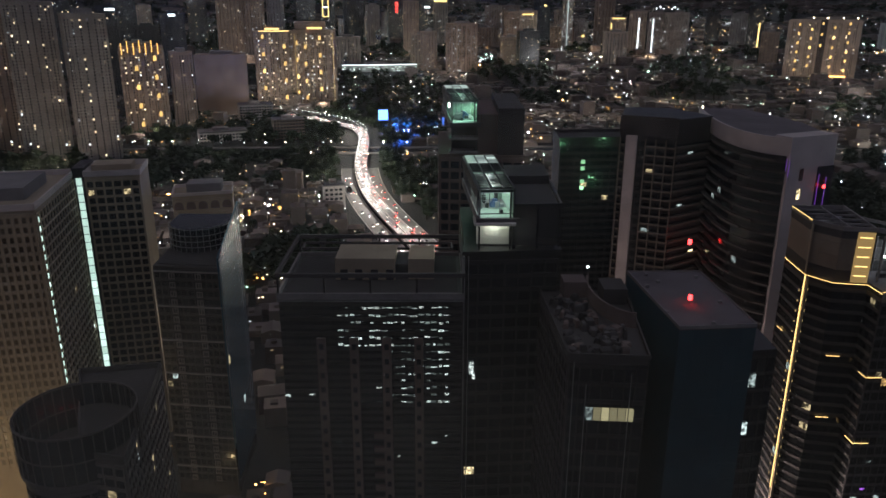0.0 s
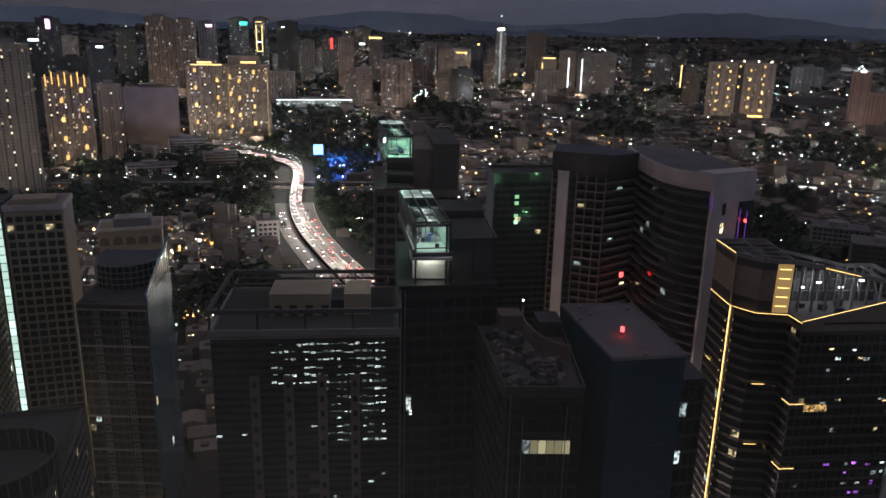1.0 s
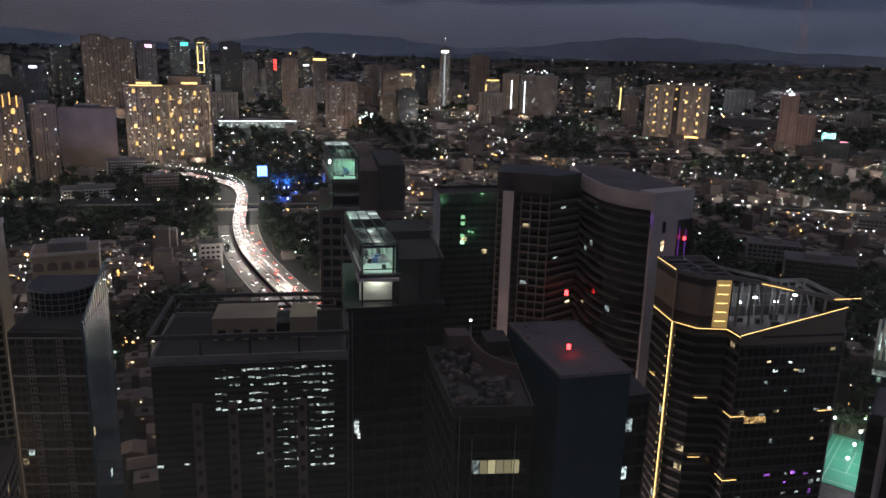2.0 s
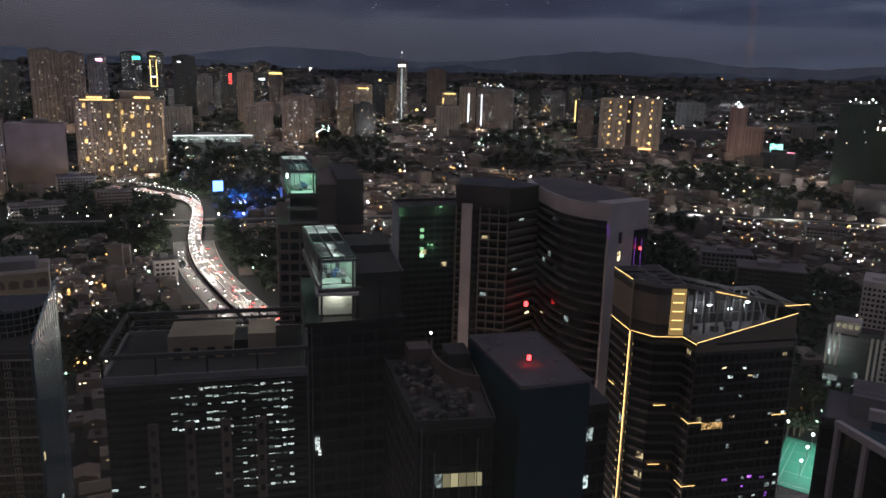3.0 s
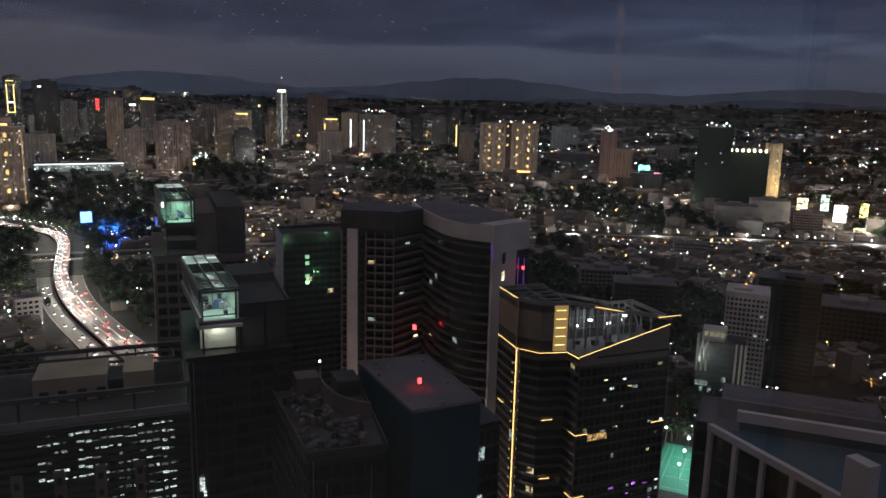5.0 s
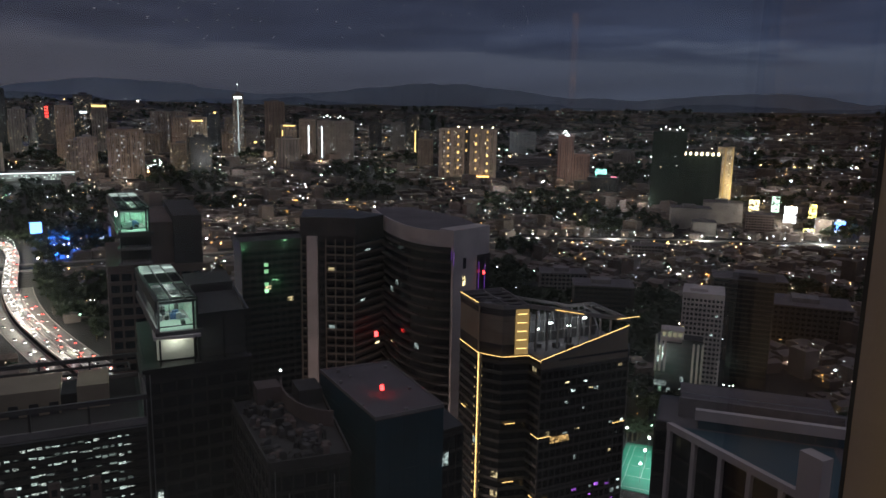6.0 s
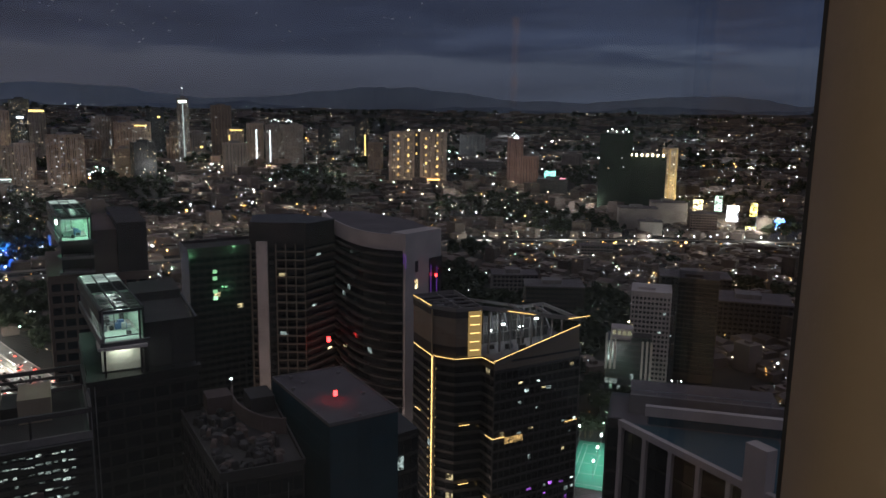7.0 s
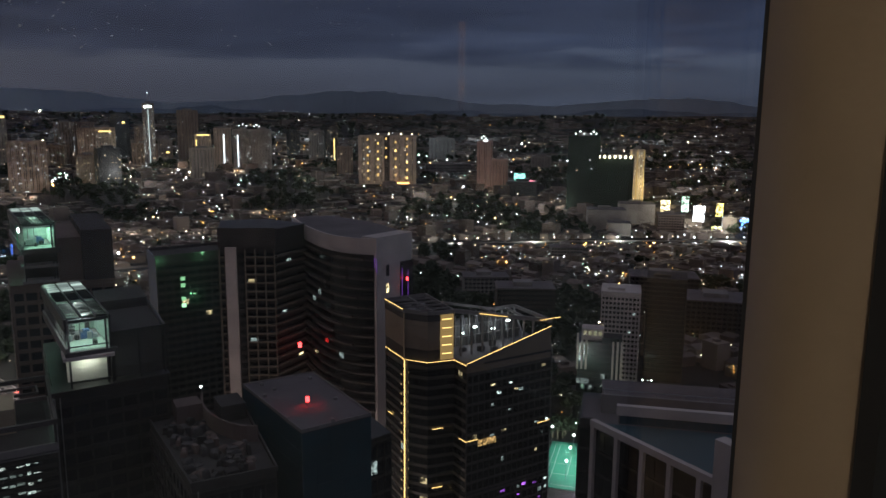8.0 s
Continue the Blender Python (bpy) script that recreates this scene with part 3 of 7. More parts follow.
def street_lights():
    rnd = random.Random(77)
    groups = {}
    mats = {"near amber": L_NEAR_AMBER, "near white": L_BRIGHT, "white": L_WHITE, "green": L_GREEN, "amber": L_AMBER, "cream": L_CREAM}
    poles = Solid()

    def lamp(x, y, color, size=1.0, high=7.0):
        r = math.hypot(x, y)
        z = land(x, y) + high
        rad = (0.22 + r * 0.00032) * size
        groups.setdefault(color, Solid()).orb(x, y, z, rad)
        poles.tube((x, y, z - high - 1), (x, y, z), 0.09, 3)

    def dense(x, y, far):
        """More lamps in some quarters, fewer on the far hills."""
        r = math.hypot(x, y)
        k = 0.5 + 1.5 * noise.noise((x / 260, y / 260, 21)) + 1.1 * noise.noise((x / 90, y / 90, 5))
        return rnd.random() < k * (1 - far * smooth(2000, 3800, r))

    def spread():
        return 0.28 + 0.4 * rnd.random() + 2.2 * rnd.random() ** 9

    # short runs of lamps along streets
    for _ in range(1800):
        az, r = rnd.uniform(-38, 58), 420 + 3500 * rnd.random() ** 1.2
        x, y = polar(az, r)
        a = radians(8 + 35 * noise.noise((x / 500, y / 500, 1)) + rnd.choice((0, 90)))
        color = rnd.choices(("white", "green", "amber", "cream"), (5, 1.3, 2.2, 3))[0]
        gap = rnd.uniform(22, 34) * (1 + r / 2500)
        for k in range(rnd.randint(2, 8)):
            px, py = x + math.cos(a) * gap * k + rnd.uniform(-3, 3), y + math.sin(a) * gap * k + rnd.uniform(-3, 3)
            if free(px, py) and dense(px, py, 0.9):
                lamp(px, py, color, spread())
    # single lights on houses and yards
    for _ in range(23000):
        az, r = rnd.uniform(-38, 58), 350 + 4380 * rnd.random() ** 0.9
        x, y = polar(az, r)
        if free(x, y) and dense(x, y, 0.9):
            lamp(x, y, rnd.choices(("white", "green", "amber", "cream"), (5, 1.0, 1.6, 3.0))[0], spread(), rnd.uniform(5, 10))
    # the river wall
    for i, p in enumerate(offset(river_line, -23)):
        lamp(p.x, p.y, rnd.choice(("white", "cream", "white")), rnd.uniform(1.0, 2.2), 6.5)
    for i, p in enumerate(offset(river_line, 26)):
        for k in range(2):
            lamp(p.x + rnd.uniform(-16, 16), p.y - rnd.uniform(0, 26), rnd.choice(("amber", "cream", "amber")), rnd.uniform(0.8, 1.9), 7)
    # lights of the near streets
    for x, y, c in ((-133, 314, "amber"), (-109, 251, "amber"), (-65, 223, "cream"), (-162, 235, "amber"), (-168, 240, "amber"), (-191, 280, "amber"), (-196, 272, "cream"), (-142, 604, "amber"), (-87, 571, "amber"), (-164, 586, "amber"), (-235, 576, "amber"), (-21, 700, "white"), (307, 1427, "green"), (262, 1229, "green"), (300, 1330, "green"), (-120, 436, "amber"), (341, 325, "white"), (416, 320, "amber"), (482, 398, "white")):
        z = land(x, y)
        hot = groups.setdefault("near " + ("amber" if c != "white" else "white"), Solid())
        for k in range(4):
            hot.orb(x + rnd.uniform(-3.5, 3.5), y + rnd.uniform(-3.5, 3.5), z + rnd.uniform(4, 9), (0.18 + 0.00045 * math.hypot(x, y)) * rnd.uniform(0.7, 1.9))
    # small lights of the nearer quarters
    for _ in range(4600):
        az, r = rnd.uniform(-38, 58), math.sqrt(rnd.uniform(360 ** 2, 1050 ** 2))
        x, y = polar(az, r)
        if free(x, y) and rnd.random() < 0.55 + 1.4 * noise.noise((x / 120, y / 120, 15)):
            lamp(x, y, rnd.choices(("white", "green", "amber", "cream"), (5, 1.2, 2.0, 3.0))[0], 0.4 + 0.6 * rnd.random() + 1.3 * rnd.random() ** 6, rnd.uniform(3, 8))
    # lights among the trees behind the court
    for _ in range(70):
        lamp(rnd.uniform(225, 335), rnd.uniform(235, 345), rnd.choice(("cream", "amber", "green", "cream")), rnd.uniform(0.5, 1.6), rnd.uniform(3, 9))
    # amber-lit quarter west of the elevated road
    for _ in range(170):
        x, y = rnd.uniform(-330, -60), rnd.uniform(395, 690)
        if free(x, y):
            lamp(x, y, rnd.choices(("amber", "cream", "white"), (6, 3, 1.5))[0], 0.5 + 1.6 * rnd.random() ** 3, rnd.uniform(4, 7))
    # an amber-lit street
    for k in range(14):
        lamp(560 + 15 * k, 540 - 9 * k + rnd.uniform(-12, 12), "near amber", rnd.uniform(0.9, 1.8))
    for color, solid in groups.items():
        tagged(new("street_lights", solid.mesh("street_lights", mats[color])), {"near amber": "strong amber lights in the near streets", "near white": "strong white lights in the near streets", "white": "white street lights across the city", "green": "greenish street lights across the city", "amber": "amber street lights across the city", "cream": "warm white street lights across the city"}[color], "street lights", kind="stuff")
    tagged(new("lamp_posts", poles.mesh("lamp_posts", METAL_DARK)), "thin dark posts that carry the street lights", "lamp posts", kind="stuff")


# ---- distant towers ----
def tower(az, dist, wide, deep, top, color="brown", lit=0.05, turn=None, warm=True, label="", fins=6, crown_light=None, steps=(), foot=0.0, group="distant towers", name="apartment_tower"):
    x, y = polar(az, dist)
    z = land(x, y) - 3
    h = top - z
    t = thing(name, x, y, z, -az + (turn or 0), label or {"brown": "tall brown apartment tower with scattered lit windows", "grey": "tall grey apartment tower with scattered lit windows", "pale": "pale high-rise block with scattered lit windows", "dark": "dark glass high-rise with few lit windows", "pink": "dusty pink high-rise block", "green": "unlit tower under construction wrapped in green netting"}[color], "tower", group)
    rnd = random.Random(int(az * 100) + int(dist))
    TOWER_SPOTS.append((x, y, max(wide, deep) * 0.75))
    w, d = wide / 2, deep / 2
    body = Solid().box(-w, w, -d, d, 0, h)
    part("wall", body, COND[color], t)
    fin = Solid()
    for i in range(fins + 1):
        u = -w + wide * i / fins
        fin.box(u - wide * 0.03, u + wide * 0.03, -d - 1.0, -d, 0, h + 0.5)
    for i in range(4):
        u = -d + deep * i / 3
        fin.box(-w - 0.8, -w, u - 1, u + 1, 0, h + 0.5)
        fin.box(w, w + 0.8, u - 1, u + 1, 0, h + 0.5)
    part("fins", fin, COND[color], t)
    part("parapet", Solid().box(-w - 1.1, w + 1.1, -d - 1.1, d + 1.1, h, h + 1.6), COND[color], t)
    part("roof_house", Solid().box(-w * 0.45, w * 0.5, -d * 0.5, d * 0.5, h + 1.6, h + 6.5), CONC_GREY if color != "dark" else COND["dark"], t)
    lit *= 3.0
    floors = max(3, int(h / 3.3))
    cols = max(4, int(wide / 3.4))
    dark, warm_s, cool_s = Solid(), Solid(), Solid()
    for k in range(1, floors if lit else 1):
        zc = k * 3.3
        for i in range(cols):
            u = -w + (i + 0.5) * wide / cols
            p = rnd.random()
            tgt = dark if p > lit else (warm_s if rnd.random() < (0.75 if warm else 0.25) else cool_s)
            tgt.box(u - 0.85, u + 0.85, -d - 0.12, -d, zc, zc + 1.7)
        for sx in (-1, 1):
            for i in range(max(2, int(deep / 5))):
                u = -d + (i + 0.5) * deep / max(2, int(deep / 5))
                tgt = dark if rnd.random() > lit else warm_s
                tgt.box(sx * w - 0.1, sx * w + 0.1, u - 0.9, u + 0.9, zc, zc + 1.7)
    if dark.f:
        part("window_panes", dark, GLASS_FAR, t, kind="stuff")
    if warm_s.f:
        part("lit_windows", warm_s, TOWER_WARM, t, kind="stuff")
    if cool_s.f:
        part("lit_windows", cool_s, TOWER_COOL, t, kind="stuff")
    if crown_light:
        part("roof_lights", Solid().box(-w * 0.8, w * 0.8, -d - 1.4, -d - 1.1, h + 0.4, h + 2.0), crown_light, t)
    return t, w, d, h


def lanterns(t, w, d, h, places, half=2.1, tall=3.3):
    """Large golden lit bays on the front of a tower."""
    me = Solid().box(-half, half, -1.6, 0, -tall, tall * 0.5).box(-half * 0.6, half, -1.6, 0, tall * 0.5, tall).mesh("lit_bay", GOLD_SOFT)
    for u, v in places:
        shared("lit_bay", me, pose(u * w, -d - 0.15, v * h), t)


SIGN = {"red": glow("red_sign", (1.0, 0.05, 0.04), 2.0), "cyan": glow("cyan_sign", (0.05, 1.0, 0.75), 2.0), "pink": glow("pink_white_sign", (1.0, 0.45, 0.85), 3.0), "gold": glow("gold_sign", (1.0, 0.66, 0.2), 1.8), "white": glow("white_sign", (0.85, 0.95, 1.0), 2.4)}
# tower azimuth, place across and up its front, width, height, colour
SIGNS = [
    (-3.9, 0.0, 0.80, 9, 5, "red"),
    (-3.9, 0.0, 0.86, 9, 5, "red"),
    (-3.9, 0.0, 0.92, 9, 5, "red"),
    (-3.9, 0.0, 0.74, 9, 5, "red"),
    (-10.4, 0.5, 0.9, 20, 9, "cyan"),
    (-12.6, 0.2, 0.93, 14, 6, "pink"),
    (-8.85, -0.7, 0.45, 2.5, 80, "gold"),
    (-8.85, 0.1, 0.45, 2.5, 80, "gold"),
    (-8.85, -0.3, 0.93, 18, 2.5, "gold"),
    (-8.85, -0.3, 0.45, 18, 2.5, "gold"),
    (-8.85, -0.3, 0.6, 18, 4, "white"),
    (-0.6, 0.0, 0.96, 34, 5, "gold"),
    (-22.7, 0.0, 0.85, 10, 22, "pink"),
]
SIGNS += [
    (12.3, -0.95, 0.2, 2.2, 60, "gold"),
    (13.7, 0.2, 0.1, 2.4, 80, "white"),
    (15.1, -0.6, 0.1, 2.0, 80, "white"),
    (21.6, 0.4, 0.15, 3, 60, "gold"),
    (-24.0, 0.3, 0.98, 16, 4, "white"),
    (-19.7, 0.0, 0.98, 12, 4, "white"),
    (9.7, 0.3, 0.5, 8, 5, "gold"),
    (5.8, 0.0, 0.9, 30, 3, "gold"),
    (12.3, 0.0, 0.97, 30, 2.5, "gold"),
    (6.8, 0.4, 0.8, 8, 6, "gold"),
    (-1.6, 0, 0.7, 16, 5, "white"),
    (-7.0, -0.5, 0.9, 10, 4, "white"),
    (33.3, 0.0, 1.0, 10, 4, "white"),
]
# azimuth, distance, width, depth, top, colour, share of lit windows
SKYLINE_WEST = (
    (-36.5, 900, 50, 36, 150, "grey", 0.05),
    (-34.5, 1100, 50, 36, 190, "dark", 0.05),
    (-31.5, 1000, 50, 34, 182, "brown", 0.06),
    (-29.8, 2100, 60, 34, 215, "grey", 0.06),
    (-28.5, 950, 46, 32, 170, "grey", 0.05),
    (-27.0, 1700, 50, 30, 190, "dark", 0.06),
    (-25.4, 900, 40, 30, 158, "grey", 0.06),
    (-24.0, 1500, 60, 40, 160, "dark", 0.05),
    (-22.7, 2100, 50, 30, 205, "dark", 0.08),
)
SKYLINE_MIDDLE = (
    (-19.7, 1500, 40, 30, 150, "dark", 0.04),
    (-18.0, 2200, 46, 30, 185, "dark", 0.06),
    (-19.4, 1135, 28, 30, 104, "brown", 0.04),
    (-16.65, 1250, 74, 36, 93, "brown", 0.0),
    (-15.85, 1900, 52, 36, 212, "brown", 0.05),
    (-14.2, 1920, 50, 36, 207, "brown", 0.07),
    (-12.6, 2000, 40, 30, 205, "grey", 0.06),
    (-10.4, 2300, 52, 36, 222, "dark", 0.12),
    (-8.85, 2500, 44, 30, 230, "dark", 0.10),
    (-7.0, 2450, 60, 34, 220, "dark", 0.04),
)
SKYLINE_CENTRE = (
    (-5.6, 2100, 34, 30, 165, "grey", 0.05),
    (-3.9, 2300, 46, 34, 180, "dark", 0.10),
    (-2.8, 1950, 36, 30, 175, "brown", 0.05),
    (-1.6, 2200, 44, 30, 205, "dark", 0.10),
    (-0.6, 2150, 36, 30, 180, "grey", 0.04),
    (0.95, 1700, 66, 34, 128, "brown", 0.08),
    (3.3, 2250, 46, 30, 165, "brown", 0.07),
    (4.6, 2100, 40, 30, 150, "brown", 0.08),
    (5.8, 2150, 48, 30, 152, "pale", 0.15),
)
SKYLINE_EAST = (
    (6.8, 2600, 50, 30, 190, "dark", 0.05),
    (9.7, 2200, 34, 26, 120, "grey", 0.05),
    (11.3, 2300, 54, 30, 200, "brown", 0.02),
    (12.3, 1990, 36, 28, 138, "pale", 0.10),
    (13.7, 2030, 40, 28, 152, "pale", 0.06),
    (15.1, 2000, 44, 30, 150, "grey", 0.06),
    (16.5, 1980, 44, 30, 150, "grey", 0.03),
    (18.8, 2500, 40, 30, 140, "dark", 0.05),
    (20.5, 2300, 40, 30, 145, "grey", 0.05),
)
SKYLINE_FAR_EAST = (
    (21.6, 2150, 34, 28, 165, "dark", 0.1),
    (22.6, 1900, 36, 30, 110, "brown", 0.04),
    (30.0, 2500, 80, 40, 120, "grey", 0.03),
    (33.3, 1690, 30, 30, 131, "pink", 0.01),
    (34.5, 1700, 34, 30, 90, "pink", 0.01),
    (36.2, 1600, 60, 40, 48, "dark", 0.02),
    (37.6, 2000, 50, 30, 85, "grey", 0.03),
    (40.85, 1450, 55, 40, 147, "green", 0.004),
    (43.1, 1460, 64, 40, 107, "green", 0.004),
)


def far_city():
    rnd = random.Random(3)
    gold = "brown tower with golden lit bays and crown lights"
    for az, wide, top in ((-12.87, 61, 125), (-9.95, 66, 126)):
        t, w, d, h = tower(az, 1330, wide, 40, top, "brown", 0.16, turn=4, label=gold, group="golden-lit towers", crown_light=GOLD_LED if az < -11 else None)
        if az < -11:
            lanterns(t, w, d, h, [(-0.62, 0.94 - 0.225 * k) for k in range(4)] + [(0.52, 0.81 - 0.225 * k) for k in range(4)])
            part("crown_box", Solid().box(-w * 0.5, w * 0.35, -d * 0.4, d * 0.4, h + 6, h + 9), COND["brown"], t)
            part("crown_lamp", Solid().box(-w * 0.45, w * 0.3, -d * 0.6, -d * 0.55, h + 3, h + 6), GOLD_LED, t)
        else:
            lanterns(t, w, d, h, [(-0.5, 0.80 - 0.225 * k) for k in range(4)] + [(0.24, 0.91 - 0.225 * k) for k in range(5)])
            lanterns(t, w, d, h, [(-0.92, 0.85 - 0.22 * k) for k in range(4)], 1.4, 3.6)
            part("crown_box", Solid().box(-w * 0.95, w * 0.6, -d * 0.4, d * 0.4, h + 2, h + 15), COND["brown"], t)
            part("crown_lamp", Solid().box(-w * 0.35, w * 0.4, -d * 0.6, -d * 0.55, h + 3, h + 6), GOLD_LED, t)
            edge = glow("dim_gold_edge", (1, 0.66, 0.25), 0.42)
            lamp_me = Solid().box(-0.6, 0.6, -0.6, 0, 0, 1.9).mesh("edge_light", edge)
            for k in range(36):
                for u in (0.9, -1.0):
                    shared("edge_light", lamp_me, pose(u * w, -d - 1.1, h * 0.95 - 3.2 * k), t)
    t, w, d, h = tower(-21.95, 1120, 54, 32, 113, "brown", 0.12, label="brown tower with upright golden lights on its crown", group="golden-lit towers")
    lanterns(t, w, d, h, [(-0.3, 0.77 - 0.215 * k) for k in range(4)] + [(0.6, 0.88 - 0.215 * k) for k in range(4)])
    for i in range(7):
        part("crown_light", Solid().box(-w + 2 + i * 7.6, -w + 3.3 + i * 7.6, -d - 1.6, -d - 1.1, h - 9 + 3 * (i % 2), h + 6 + 3.5 * (i % 2)), glow("amber_crown_light", (1.0, 0.5, 0.12), 1.3) if i == 0 else bpy.data.materials["amber_crown_light"], t)
    t, w, d, h = tower(25.85, 1750, 126, 40, 140, "pale", 0.10, label="wide peach apartment block with warm lit bays", fins=9, group="golden-lit towers")
    lanterns(t, w, d, h, [(-0.72, 0.93 - 0.16 * k) for k in range(6)] + [(-0.35, 0.85 - 0.16 * k) for k in range(5)] + [(-0.05, 0.95 - 0.19 * k) for k in range(3)] + [(0.3, 0.88 - 0.17 * k) for k in range(5)] + [(0.72, 0.95 - 0.16 * k) for k in range(6)], 1.8, 2.6)
    for u in (-0.35, 0.05, 0.5, 0.9):
        part("roof_light", Solid().orb(u * w, -d, h + 5, 2.0), L_CREAM, t)
    part("street_glow", Solid().box(w * 0.1, w * 0.8, -d - 3, -d - 2, 3, 5), L_AMBER, t)
    # dark slab proud of the wall, its colour standing for a recess in shade
    part("recess", Solid().box(-w * 0.12, w * 0.08, -d - 1.2, -d - 0.2, 0, h + 1), CONC_DARK, t)
    # the slender tower with a lit mast
    t, w, d, h = tower(8.7, 2080, 27, 27, 214, "grey", 0.16, warm=False, label="slender tower with a lit mast and a bright vertical light", group="skyline towers")
    part("mast", Solid().tube((0, 0, h), (0, 0, h + 34), 0.9), METAL_PALE, t)
    part("mast_light", Solid().orb(0, 0, h + 27, 2.0), L_BRIGHT, t)
    part("light_strip", Solid().box(-0.9, 0.9, -d - 1.5, -d - 1.0, 4, h - 12), glow("white_light_strip", (0.85, 1, 1), 0.6), t)
    part("top_light", Solid().box(-w * 0.7, w * 0.7, -d - 1.4, -d - 1.1, h - 10, h - 5), L_BRIGHT, t)
    for row in SKYLINE_WEST + SKYLINE_MIDDLE + SKYLINE_CENTRE + SKYLINE_EAST + SKYLINE_FAR_EAST:
        az, dist, wide, deep, top, color, lit = row
        t, w, d, h = tower(az, dist, wide, deep, top, color, lit, turn=rnd.uniform(-8, 8), warm=rnd.random() < 0.6, group="skyline towers", fins=2 if lit == 0.0 else 6)
        for key, u, v, sw, sh, col in SIGNS:
            if key == az:
                part("lit_sign", Solid().box(u * w - sw / 2, u * w + sw / 2, -d - 1.9, -d - 1.2, v * h, v * h + sh), SIGN[col], t)
    for k in range(42):
        az, dist = rnd.uniform(-35, 22), rnd.uniform(1700, 3000)
        tower(az, dist, rnd.uniform(30, 60), 30, land(*polar(az, dist)) + rnd.uniform(35, 95), rnd.choice(("brown", "grey", "dark", "pale")), rnd.uniform(0.02, 0.12), turn=rnd.uniform(-20, 20), group="skyline towers")
    t, w, d, h = tower(44.72, 1480, 27, 30, 122, "pale", 0.3, label="slim pale tower washed in yellow light", group="golden-lit towers", fins=3)
    for u in (-0.9, 0.0, 0.9):
        part("edge_lights", Solid().box(u * w - 0.8, u * w + 0.8, -d - 1.7, -d - 1.1, 4, h), bpy.data.materials["dim_gold_edge"], t)
    x, y = polar(45.6, 1445)
    point_lamp("floodlight", x, y, 45, 80000, (1, 0.76, 0.32), 2)


far_city()
# fill lamps added before the tower clusters to lift their fronts, no fixtures
for az, r, k in ((-34, 850, 0.6), (-30, 820, 0.7), (-26, 800, 0.6), (-22, 1030, 0.4), (-17, 1170, 0.2), (-13, 1240, 0.26), (-9.5, 1240, 0.26), (-15, 1780, 1.2), (-8, 1950, 1.3), (-3, 1850, 1.2), (1, 1600, 1.0), (5, 1980, 1.2), (10, 1960, 1.2), (14.5, 1880, 1.3), (26, 1650, 1.2), (34, 1600, 1.0)):
    x, y = polar(az, r)
    point_lamp("street_floodlight", x, y, land(x, y) + 14, 26000 * k, (1.0, 0.74, 0.52), 1.5)


# ---- near buildings ----
def ring_band(solid, ring, z0, z1, out):
    """A hollow band round a ring of corners, counter-clockwise, standing out beyond it."""
    n = len(ring)
    for i in range(n):
        (ax, ay), (bx, by) = ring[i], ring[(i + 1) % n]
        ln = math.hypot(bx - ax, by - ay)
        solid.box(-out, ln + out, -out, out * 0.4, z0, z1, pose(ax, ay, 0, 0, 0, math.degrees(math.atan2(by - ay, bx - ax))))
    return solid


def beam(a, b, w, h):
    """A straight bar of section w by h from a to b."""
    a, b = Vector(a), Vector(b)
    q = (b - a).to_track_quat("Y", "Z").to_matrix().to_4x4()
    return Solid().box(-w / 2, w / 2, 0, (b - a).length, -h / 2, h / 2, Matrix.Translation(a) @ q)


def red_light(x, y, z, support=1.2, rad=0.42):
    t = site("warning_light", x, y, z, "red aircraft warning light on a short post", "warning light", "aircraft warning lights")
    part("post", Solid().tube((x, y, z), (x, y, z + support), 0.06), METAL_DARK, t)
    part("lamp", Solid().tube((x, y, z + support), (x, y, z + support + 2.26 * rad), rad, 10), L_RED, t)


